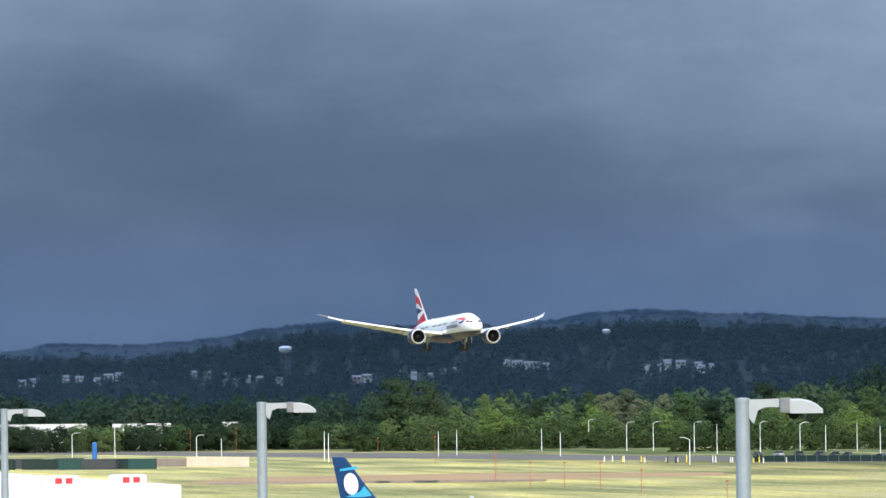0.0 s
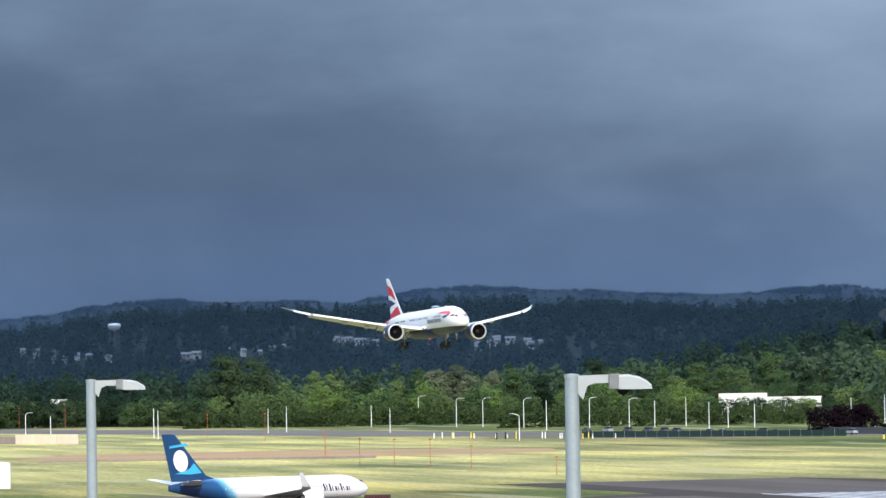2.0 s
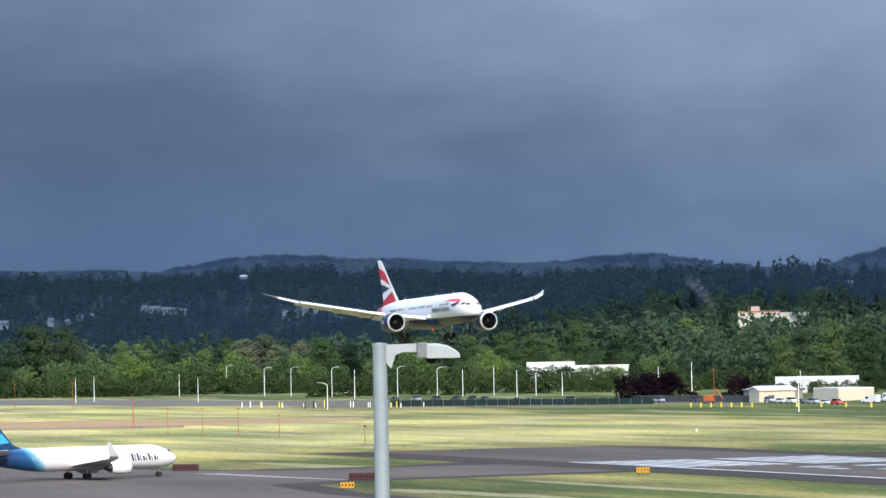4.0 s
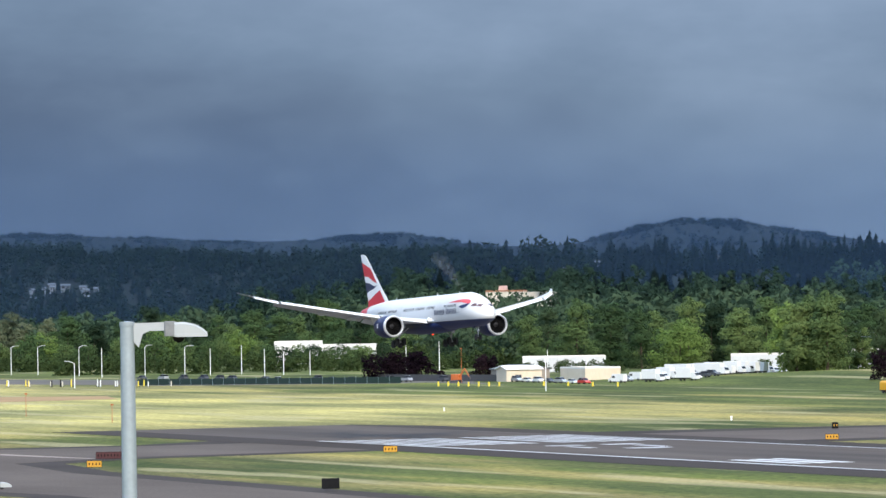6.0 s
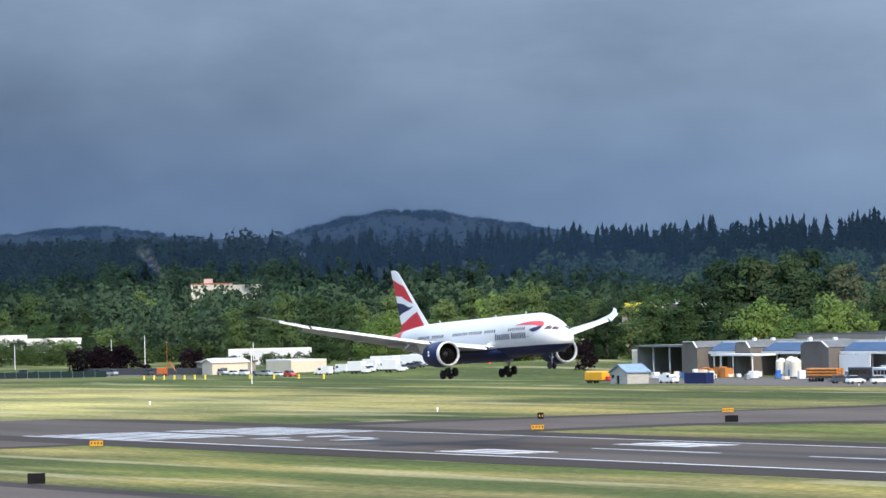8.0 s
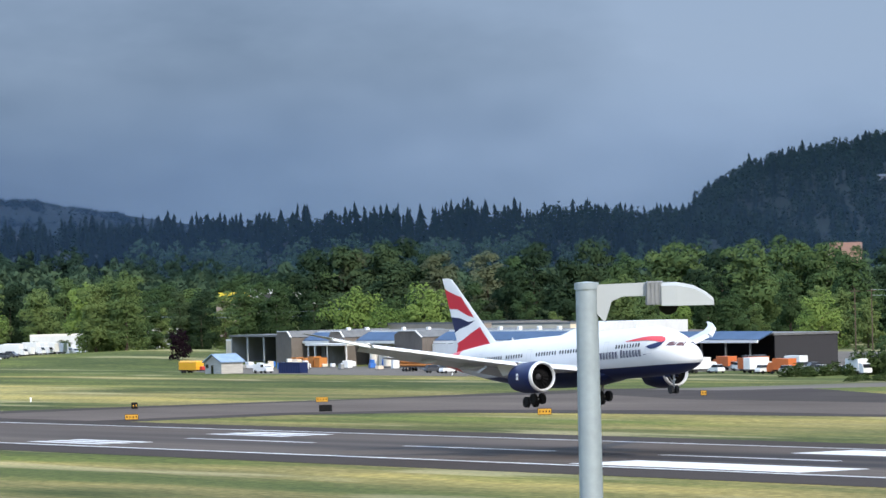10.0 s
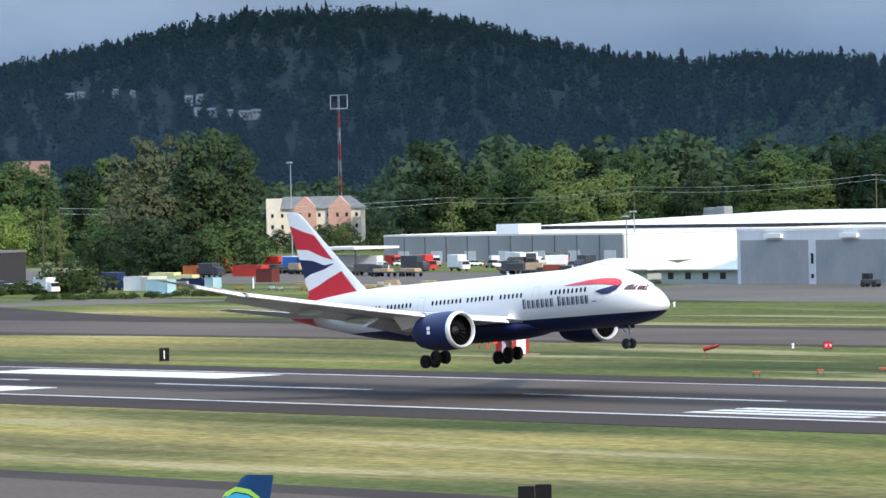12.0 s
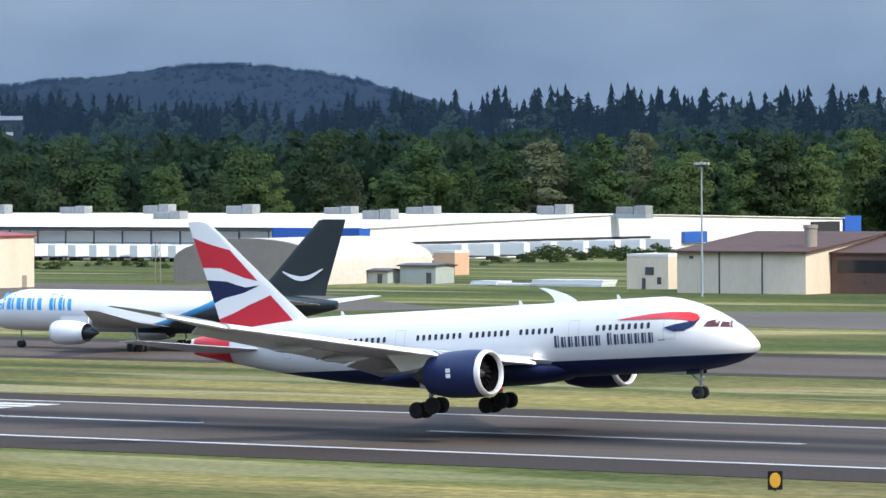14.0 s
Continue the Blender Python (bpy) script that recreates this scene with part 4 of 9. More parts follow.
def crown_lobes(rng, h, w, low, n=13, slim=1.0, twigs=6):
    """Boughs of a crown, each with smaller sprays budding from it."""
    lobes = []
    for i in range(n):
        u = (i + 0.5) / n
        z = h * (low + (0.97 - low) * u)
        env = math.sin(math.pi * min(1, 0.16 + 0.80 * u ** 0.8)) ** 0.75
        ang = i * 2.4 + rng.random() * 0.9
        rad = w * 0.5 * env * (0.25 + 0.6 * rng.random())
        r = w * (0.15 + 0.11 * rng.random()) * (0.65 + 0.5 * env) * slim
        c = np.array((math.cos(ang) * rad, math.sin(ang) * rad, z - r * 0.6))
        lobes.append((*(c - np.array((0, 0, r * 0.15))), r * 0.86, 0.85 + 0.3 * rng.random()))
        for k in range(twigs):
            d = rng.normal(size=3)
            d[2] = abs(d[2]) * 0.9 - 0.25
            d /= np.linalg.norm(d)
            lobes.append((*(c + d * r * (0.72 + 0.2 * rng.random())), r * (0.30 + 0.24 * rng.random()), 0.8 + 0.4 * rng.random()))
    lobes.append((0, 0, h * (low + 0.35), w * 0.30, 1.25))
    return lobes


def limbs_mesh(rng, h, w, low):
    m = M()
    m.tube((0, 0, -0.3), (0.1, 0, h * 0.35), h * 0.017 + 0.10, h * 0.011 + 0.06, 8, False)
    m.tube((0.1, 0, h * 0.35), (0.25, 0.1, h * 0.78), h * 0.011 + 0.06, 0.05, 7, False)
    for i in range(6):
        a, z = i * 1.1 + rng.random(), h * (max(low, 0.22) + 0.07 * i)
        m.tube((0.08, 0, z), (math.cos(a) * w * 0.33, math.sin(a) * w * 0.33, z + h * 0.16), 0.10, 0.03, 5, False)
    return m


def tree_proto(seed, h, w, low, mat, label, count=1300, size=0.55, n=13, slim=1.0):
    rng = np.random.default_rng(seed)
    t = thing("tree", label, "tree")
    part("trunk", limbs_mesh(rng, h, w, low), BARK, t)
    me = leaf_mesh("crown", *leaf_cloud(rng, crown_lobes(rng, h, w, low, n, slim, 7), count, size), mat)
    part("crown", me, mat, t)
    return t


PROTO = {
    "round": [tree_proto(11, 13, 12, 0.16, DARK_LEAF, "round-crowned dark green roadside tree", 2600, 0.36), tree_proto(12, 13, 11, 0.14, BROADLEAF, "round-crowned green roadside tree", 2600, 0.36)],
    "tall": [tree_proto(21, 30, 15, 0.10, BROADLEAF, "tall green cottonwood with a billowing crown", 6800, 0.46, 11, 1.35), tree_proto(22, 30, 17, 0.08, BROADLEAF, "tall spreading green cottonwood", 7000, 0.46, 12, 1.35),
             tree_proto(23, 30, 14, 0.04, PALE_LEAF, "tall grey-green poplar with a thin crown", 6800, 0.42, 16, 1.15), tree_proto(24, 30, 15, 0.08, DARK_LEAF, "tall dark green broadleaf tree", 6800, 0.46, 11, 1.3),
             tree_proto(25, 30, 12, 0.06, BROADLEAF, "tall narrow green tree", 6200, 0.44, 13, 1.2)],
    "lime": [tree_proto(51, 18, 15, 0.04, LIME_LEAF, "broad bright lime-green young tree", 4600, 0.40, 11, 1.2), tree_proto(52, 18, 12, 0.04, LIME_LEAF, "bright yellow-green tree with an upright crown", 4200, 0.40, 12, 1.1)],
    "plum": [tree_proto(41, 9, 8, 0.10, PLUM_LEAF, "small dark purple-leaved plum tree", 2000, 0.30, 10)],
}


def polar(az, r):
    return -r * math.sin(radians(az)), r * math.cos(radians(az))


tree_rng = random.Random(5)
first_use = set()


def plant(kind, pick, x, y, h, wide=1.0, z=None, group=""):
    """One tree of a kind at a place, with its height."""
    src = PROTO[kind][pick % len(PROTO[kind])]
    base = {"round": 13, "tall": 30, "lime": 18, "plum": 9}[kind]
    s = h / base
    m = Matrix.Translation((x, y, height(x, y) if z is None else z)) @ Matrix.Rotation(tree_rng.random() * 6.28, 4, "Z") @ Matrix.Diagonal((s * wide, s * wide, s, 1))
    if src.name not in first_use:
        first_use.add(src.name)
        src.matrix_basis = m
        ob = src
    else:
        ob = copy_thing(src, m)
        ob.matrix_basis = m
    return tagged(ob, group=group)


def belt(kind, az0, az1, r0, r1, h0, h1, n, group, picks=None, wide=(1.05, 1.5)):
    """A belt of n trees between two bearings and two distances from the terminal."""
    for i in range(n):
        az = az0 + (az1 - az0) * (i + 0.15 + 0.7 * tree_rng.random()) / n
        r = r0 + (r1 - r0) * tree_rng.random()
        x, y = polar(az, r)
        plant(kind, tree_rng.choice(picks) if picks else tree_rng.randrange(9), x, y, h0 + (h1 - h0) * tree_rng.random(), wide[0] + (wide[1] - wide[0]) * tree_rng.random(), group=group)


for az, r, h, w, k in ((60.11, 1360, 18.5, 1.1, 0), (59.74, 1352, 14, 1.2, 0), (59.26, 1362, 20, 1.15, 0), (58.9, 1370, 16, 1.0, 1), (63.3, 1480, 22.5, 1.0, 1), (63.05, 1490, 18, 1.0, 0), (74.2, 2090, 17, 1.3, 0), (73.6, 2085, 15, 1.3, 0), (73.0, 2095, 18, 1.2, 0), (72.3, 2085, 16, 1.3, 0), (70.9, 2095, 17, 1.2, 0), (69.9, 2090, 15, 1.2, 0), (56.2, 1350, 15, 1.1, 1), (54.5, 1345, 16, 1.1, 0), (64.6, 1750, 18, 1.2, 0)):
    plant("lime", k, *polar(az, r), h, w, group="bright trees among the woods")
for az, r, h, w in ((60.55, 1475, 32, 1.25), (60.2, 1480, 33, 1.3), (59.65, 1480, 35, 1.35), (61.95, 1450, 18.5, 1.0), (62.2, 1455, 19, 0.9), (75.3, 2165, 31, 1.2)):
    plant("tall", 3, *polar(az, r), h, w, group="great dark trees")
BRUSH = []      # hedges: bearings, distances, heights, number, widths
belt("round", 75.6, 80.6, 2105, 2135, 11, 13.5, 58, "roadside row of trees", wide=(0.95, 1.25))
BRUSH += [(71.9, 75.9, 1985, 2025, 6.0, 8.0, 34, (1.0, 1.35))]
BRUSH += [(66.2, 72.1, 1830, 1900, 6.0, 8.5, 44, (1.0, 1.35))]
belt("round", 66.4, 75.6, 2050, 2100, 11, 17, 36, "trees behind the hedgerow", [1], wide=(0.9, 1.3))
belt("tall", 66.6, 75.0, 2110, 2170, 17, 27, 34, "tall trees behind the hedgerow", [0, 1, 4, 3, 2], wide=(1.1, 1.6))
belt("tall", 74.9, 75.5, 2150, 2200, 29, 32, 2, "trees behind the hedgerow", [3])
belt("tall", 59.6, 66.6, 1740, 1830, 20, 27, 22, "trees behind the car park", [0, 1, 3])
belt("tall", 52.0, 60.2, 1335, 1400, 12, 23, 24, "trees behind the hangars", [0, 1, 4])
belt("tall", 52.4, 60.2, 1430, 1500, 27, 33, 22, "trees behind the hangars")
belt("tall", 59.0, 60.2, 1460, 1500, 30, 34, 3, "trees behind the hangars", [3])
belt("tall", 60.2, 63.4, 1440, 1540, 14, 24, 14, "trees behind the mound", [0, 1, 4])
for az, r, h, w, k in ((53.15, 1225, 31, 1.0, 2), (52.85, 1190, 35, 1.05, 2), (52.5, 1230, 36, 1.0, 2), (52.25, 1195, 36, 1.1, 3), (51.95, 1215, 35, 1.15, 3), (51.7, 1200, 31, 1.0, 3)):
    plant("tall", k, *polar(az, r), h, w, group="great cottonwoods beside the yard")
for az, r, h in ((60.62, 1560, 15), (60.85, 1555, 18), (61.3, 1560, 17), (61.5, 1550, 14), (60.45, 1550, 22), (61.0, 1540, 12)):
    plant("tall", 1, *polar(az, r), h, 1.3, group="trees before the apartments")
belt("round", 51.6, 53.6, 1150, 1190, 9, 15, 7, "bushes under the cottonwoods")
belt("round", 68.1, 69.6, 1920, 1960, 9.5, 11.2, 9, "trees before the office block", wide=(1.1, 1.4))
BRUSH += [(65.3, 66.6, 1690, 1705, 4.0, 5.5, 9, (1.05, 1.5))]
BRUSH += [(62.2, 64.0, 1660, 1680, 3.5, 5.0, 9, (1.05, 1.5))]
belt("plum", 67.6, 68.4, 1545, 1570, 8.5, 10, 5, "plum trees by the fence")
belt("plum", 66.8, 67.1, 1560, 1580, 7.5, 8.5, 2, "plum trees by the fence")
plant("plum", 0, -1181, 622, 8.5, group="plum trees by the fence")
BRUSH += [(49.6, 51.9, 1480, 1560, 4.5, 6.5, 14, (1.2, 1.7))]
BRUSH += [(51.9, 54.2, 930, 948, 1.0, 1.6, 26, (1.5, 2.4)), (53.55, 54.05, 985, 1000, 4.0, 6.5, 6, (1.1, 1.5)), (53.95, 55.0, 985, 1000, 2.0, 3.2, 12, (1.3, 1.9))]
belt("round", 50.3, 51.4, 1660, 1690, 5, 8, 6, "bushes before the apartments")
belt("tall", 42.0, 49.7, 1530, 1590, 22, 38, 24, "trees behind the warehouses", [0, 1, 3, 4, 0, 1])
belt("tall", 28.8, 42.0, 1440, 1500, 21, 35, 34, "trees behind the warehouses", [3, 0, 2, 4, 1, 3])


def conifer_template(rng):
    """Unit conifer: ragged tiers of drooping boughs. Vertices, triangles, normals."""
    v, f, nn = [], [], []
    tiers = 9
    lean = (rng.random(2) - 0.5) * 0.05
    full = 0.75 + 0.5 * rng.random()
    for i in range(tiers):
        u = i / tiers
        z0, z1 = 0.06 + 0.88 * u, 0.06 + 0.88 * u + 0.24 * (1 - 0.45 * u)
        r = (0.17 * full * (1 - u) ** 0.8 + 0.014) * (0.65 + 0.7 * rng.random())
        n = 8
        o = len(v)
        cx, cy = lean * u + (rng.random(2) - 0.5) * 0.03
        v.append((cx, cy, min(1.0, z1)))
        nn.append((0, 0, 1))
        for k in range(n):
            a = 2 * math.pi * (k + rng.random() * 0.6) / n
            rr = r * (0.5 if k % 2 else 1.0) * (0.7 + 0.6 * rng.random())
            v.append((cx + math.cos(a) * rr, cy + math.sin(a) * rr, z0 - 0.06 * rng.random() + (0.04 if k % 2 else 0)))
            nn.append((math.cos(a) * 0.85, math.sin(a) * 0.85, 0.45))
        f += [(o, o + 1 + k, o + 1 + (k + 1) % n) for k in range(n)]
    return np.array(v), np.array(f), unit(np.array(nn, float))


def clump_template(rng, n=84, size=0.062, twigs=5):
    """Unit broadleaf tree of leaf sprays, for woods far off. Vertices, triangles, normals."""
    return leaf_cloud(rng, crown_lobes(rng, 1.0, 0.62, 0.06, 9, 1.0, twigs), n, size)


def woods(name, places, templates, mat, label):
    """One joined mesh of many small trees: (x, y, z, height, width factor, turn, template)."""
    vs, fs, ns, off = [], [], [], 0
    for x, y, z, h, w, a, k in places:
        v, f, n = templates[k]
        turn = np.array(((math.cos(a), math.sin(a), 0), (-math.sin(a), math.cos(a), 0), (0, 0, 1)))
        vs.append((v @ turn) * (h * w, h * w, h) + (x, y, z - 0.5))
        ns.append(n @ turn)
        fs.append(f + off)
        off += len(v)
    me = leaf_mesh(name, np.concatenate(vs), np.concatenate(fs), np.concatenate(ns), mat)
    return tagged(new(name, me), label, "woods", kind="stuff")


# houses on the wooded slopes: bearing and height of the eave in degrees from the terminal's viewing terrace, width in metres
HILL_HOUSES = ((79.87, 0.272, 8), (79.19, 0.311, 9), (78.84, 0.334, 12), (77.66, 0.346, 7), (77.45, 0.248, 6), (77.01, 0.284, 8), (75.87, 0.276, 14), (75.18, 0.314, 5), (74.82, 0.344, 6), (73.9, 0.434, 6), (72.36, 0.359, 5), (71.97, 0.408, 11), (71.73, 0.351, 7), (73.79, 0.418, 11), (72.13, 0.391, 6), (66.18, 0.579, 6), (65.59, 0.591, 6), (63.99, 0.622, 6), (53.74, 1.131, 11), (53.2, 1.17, 6), (52.32, 1.071, 8), (52.05, 0.914, 10), (51.65, 0.875, 13), (41.53, 0.396, 8), (41.24, 0.679, 14), (39.24, 0.683, 9), (35.52, 0.59, 6))
HOUSE_SITES = []
NEIGHBOURS = [(az + d, el + e, w * 0.75) for k, (az, el, w) in enumerate(HILL_HOUSES) for d, e in (((0.16, 0.012), (-0.21, -0.02)) if k % 2 else ((-0.13, 0.015),))]
for az, el, w in list(HILL_HOUSES) + NEIGHBOURS:
    for r in range(2240, 3900, 15):
        z = EYE_Z + r * math.tan(radians(el))
        if height(*polar(az, r)) > z - 5.5:
            break
    HOUSE_SITES.append((az, r, el, w * 0.58))


def garden(az, r):
    """Greatest tree height that leaves the houses behind in view."""
    top = 9999.0
    for a, rh, el, w in HOUSE_SITES:
        if r < rh + 6 and rh - 420 < r and abs(az - a) < math.degrees((w * 0.5 + 0.5) / rh):
            top = min(top, EYE_Z + r * math.tan(radians(el)) - 0.7)
    return top


def build_woods():
    rng = np.random.default_rng(77)
    con = [conifer_template(rng) for _ in range(8)]
    clu = [clump_template(rng, 270, 0.046) for _ in range(8)]
    low = [clump_template(rng, 92, 0.068, 3) for _ in range(8)]

    def spot(az, r, h0, h1, w0, w1, k):
        x, y = polar(az, r)
        z = height(x, y)
        h = min(h0 + (h1 - h0) * rng.random(), garden(az, r) - z)
        return (x, y, z - (0 if h > 2.5 else 25), max(h, 2.5), w0 + (w1 - w0) * rng.random(), rng.random() * 6.28, k)

    far = []
    # crests carry the tall firs that make the skyline
    for dist, az0, az1, n, h0, h1 in ((3700, 66.0, 82.5, 700, 6, 11), (2700, 54.5, 68.0, 420, 9, 22), (3900, 42.5, 57.0, 560, 9, 18), (3900, 42.5, 57.0, 60, 17, 22), (2600, 27.5, 45.5, 420, 11, 27)):
        for i in range(n):
            r = dist + rng.normal() * 75
            far.append(spot(az0 + (az1 - az0) * rng.random(), r, h0, h1, 1.1, 2.0 if dist > 3000 else 1.5, int(rng.integers(8))))
    # slopes
    for az0, az1, r0, r1, n in ((66, 82.5, 2500, 3640, 1250), (56, 68, 2350, 2680, 620), (42.5, 56.5, 2550, 3850, 1500), (27.5, 45, 2150, 2580, 700)):
        for i in range(n):
            far.append(spot(az0 + (az1 - az0) * rng.random(), r0 + (r1 - r0) * rng.random(), 10, 19, 1.2, 2.0, int(rng.integers(8))))
    distant = []
    for az0, az1, r0, n in ((60.5, 82.3, 4560, 1700), (34.5, 43, 4560, 650), (60.5, 82.3, 4240, 4200), (34.5, 43, 4240, 1500)):
        for i in range(n):
            distant.append(spot(az0 + (az1 - az0) * rng.random(), r0 + (4650 - r0) * rng.random(), 5, 8, 1.3, 2.2, int(rng.integers(8))))
    distant = [(x, y, z - 4.0, h, w, a, k) for x, y, z, h, w, a, k in distant]
    woods("far_range_woods", distant, low, HAZY_RANGE_LEAF, "woods on the furthest range, haze tint in the leaf colour")
    # farther firs take a tone of their own, tinted for haze
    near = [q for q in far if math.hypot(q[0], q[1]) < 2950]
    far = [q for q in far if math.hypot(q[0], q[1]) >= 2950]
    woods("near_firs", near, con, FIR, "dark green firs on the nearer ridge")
    woods("far_firs", far, con, HAZY_NEEDLES, "dark fir woods covering the far hills, haze tint in the needle colour")
    mid = []
    for dist, az0, az1, n in ((3700, 66, 82.5, 520), (3900, 42.5, 57, 420), (2700, 55, 68, 160), (2600, 28, 45, 160)):
        for i in range(n):
            mid.append(spot(az0 + (az1 - az0) * rng.random(), dist + rng.normal() * 70, 9, 15, 1.0, 1.6, int(rng.integers(8))))
    for az0, az1, r0, r1, n, h0, h1 in ((65.5, 75.6, 2165, 2300, 130, 19, 28), (75.4, 82.5, 2300, 2450, 90, 19, 29), (65.5, 82.5, 2300, 2650, 560, 16, 24), (65.5, 82.5, 2650, 3650, 1500, 12, 19), (59, 66.6, 1850, 1960, 90, 25, 32), (58, 68, 1960, 2400, 420, 18, 27), (42, 49.8, 1610, 1710, 90, 32, 40), (28.5, 42, 1530, 1640, 150, 32, 38), (42.5, 60, 1760, 2150, 600, 18, 27), (43, 58, 2150, 3800, 2100, 12, 19),
                                        (28, 45, 1650, 2150, 420, 24, 33), (28, 45, 2150, 2560, 240, 16, 24), (52.2, 60, 1500, 1720, 180, 22, 28)):
        for i in range(n):
            mid.append(spot(az0 + (az1 - az0) * rng.random(), r0 + (r1 - r0) * rng.random(), h0, h1, 0.85, 1.35, int(rng.integers(8))))
    for r, top in ((2105, 37.0), (2290, 47.0)):
        for i in range(34):
            x, y = polar(41.5 + 1.8 * i / 33, r + 10 * rng.random())
            z = height(x, y)
            mid.append((x, y, z, top - z - 3 * rng.random(), 0.7, rng.random() * 6.28, int(rng.integers(8))))
    for az0, az1, r0, r1, n in ((43, 57, 2700, 3850, 1300), (66, 82.5, 2800, 3650, 900)):
        for i in range(n):
            mid.append(spot(az0 + (az1 - az0) * rng.random(), r0 + (r1 - r0) * rng.random(), 11, 17, 1.0, 1.5, int(rng.integers(8))))
    # trees beyond 2460 m take the darker leaf, shade put into its colour
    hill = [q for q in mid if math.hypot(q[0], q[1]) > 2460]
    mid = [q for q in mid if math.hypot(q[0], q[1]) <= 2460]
    woods("hill_woods", hill, low, SHADED_HILL_LEAF, "mixed woods on the slopes of the hills, shade and haze in the leaf colour")
    woods("broadleaf_woods", mid, clu, WOOD_LEAF, "green broadleaf woods between the airfield and the hills")


build_woods()


def build_cloud():
    """An unseen sheet of cloud, added high towards the sun to shade the hills."""
    rng = random.Random(9)
    top, base = 4110.0, 4000.0
    shift = base / math.tan(radians(SUN_EL))
    dx, dy = math.cos(radians(SUN_AZ)) * shift, math.sin(radians(SUN_AZ)) * shift
    n, rings = 240, []
    # outline of the shade it casts, from the nearer woods out beyond the hills
    inner = [polar(az, 2280 - (330 if az < 62 else 0) - (400 if az < 42.5 else 0) + 70 * math.sin(az * 1.7) + 60 * math.sin(az * 4.1)) for az in np.linspace(100, 12, n // 2)]
    outer = [polar(az, 6800) for az in np.linspace(12, 100, n - n // 2)]
    line = inner + outer
    m = M()
    low = [(x + dx, y + dy, base + 30 * rng.random()) for x, y in line]
    high = [(x * 1.0 + dx + 60 * rng.random(), y + dy, top + 30 * rng.random()) for x, y in line]
    m.loft([low, high], True, True)
    solid("storm_cloud", m, surf("cloud_vapour", (0.55, 0.57, 0.62), (0.75, 0.77, 0.80), scale=0.002, rough=1.0), "unseen cloud sheet added to keep the sun off the hills", "cloud", kind="structure")


build_cloud()


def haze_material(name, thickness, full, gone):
    """See-through blue film imitating haze: dense near the ground, none above a height."""
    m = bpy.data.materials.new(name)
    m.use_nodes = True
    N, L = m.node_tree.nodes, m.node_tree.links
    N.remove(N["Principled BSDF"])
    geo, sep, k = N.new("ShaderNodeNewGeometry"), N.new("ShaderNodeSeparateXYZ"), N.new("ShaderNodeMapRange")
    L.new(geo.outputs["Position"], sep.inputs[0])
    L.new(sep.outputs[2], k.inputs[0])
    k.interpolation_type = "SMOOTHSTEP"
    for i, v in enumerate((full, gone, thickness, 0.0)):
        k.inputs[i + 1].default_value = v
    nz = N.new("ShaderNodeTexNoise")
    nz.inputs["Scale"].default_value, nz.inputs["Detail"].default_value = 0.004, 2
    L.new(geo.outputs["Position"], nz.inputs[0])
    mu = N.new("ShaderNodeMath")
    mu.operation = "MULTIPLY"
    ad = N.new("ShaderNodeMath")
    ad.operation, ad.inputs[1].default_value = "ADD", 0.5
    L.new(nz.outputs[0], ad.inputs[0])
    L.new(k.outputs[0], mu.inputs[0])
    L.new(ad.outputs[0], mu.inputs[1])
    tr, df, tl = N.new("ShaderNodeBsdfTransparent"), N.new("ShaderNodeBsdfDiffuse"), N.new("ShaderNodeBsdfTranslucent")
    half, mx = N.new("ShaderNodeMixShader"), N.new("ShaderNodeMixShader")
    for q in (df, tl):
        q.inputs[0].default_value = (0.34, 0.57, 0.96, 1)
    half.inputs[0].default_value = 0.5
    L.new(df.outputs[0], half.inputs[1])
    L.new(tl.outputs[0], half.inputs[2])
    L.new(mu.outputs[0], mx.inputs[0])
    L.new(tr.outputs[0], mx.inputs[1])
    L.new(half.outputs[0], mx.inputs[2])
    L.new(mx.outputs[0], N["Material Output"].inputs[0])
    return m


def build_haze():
    """Two added sheets that imitate haze, before the wooded hills and the furthest range."""
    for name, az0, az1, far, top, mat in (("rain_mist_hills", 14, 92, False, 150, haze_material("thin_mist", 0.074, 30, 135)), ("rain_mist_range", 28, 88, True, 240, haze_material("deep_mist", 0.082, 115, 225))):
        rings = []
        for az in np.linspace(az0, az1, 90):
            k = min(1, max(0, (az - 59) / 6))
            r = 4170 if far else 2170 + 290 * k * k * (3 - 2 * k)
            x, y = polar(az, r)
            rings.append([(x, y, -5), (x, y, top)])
        solid(name, M().loft(rings, closed=False), mat, "see-through blue sheet before the hills, added to imitate haze", "mist", kind="structure", smooth=60)


build_haze()

# ---- buildings ----
CREAM = surf("cream_cladding", (0.62, 0.52, 0.40), (0.72, 0.62, 0.50), scale=0.2, fine=10, rough=0.6, stretch=(1, 1, 0.3))
GREY_CLAD = surf("grey_cladding", (0.23, 0.245, 0.26), (0.30, 0.315, 0.33), scale=0.2, fine=10, rough=0.55, stretch=(1, 1, 0.3))
PALE_CLAD = surf("pale_grey_cladding", (0.52, 0.54, 0.56), (0.64, 0.66, 0.68), scale=0.2, fine=10, rough=0.5, stretch=(1, 1, 0.3))
WHITE_CLAD = surf("white_cladding", (0.70, 0.70, 0.69), (0.80, 0.80, 0.79), scale=0.1, fine=12, rough=0.6, stretch=(1, 1, 0.3))
WHITE_ROOF = surf("white_membrane_roof", (0.66, 0.64, 0.60), (0.80, 0.78, 0.75), scale=0.05, fine=20, rough=0.7)
BLUE_ROOF = surf("blue_metal_roof", (0.028, 0.066, 0.14), (0.048, 0.098, 0.19), scale=0.2, fine=8, rough=0.8)
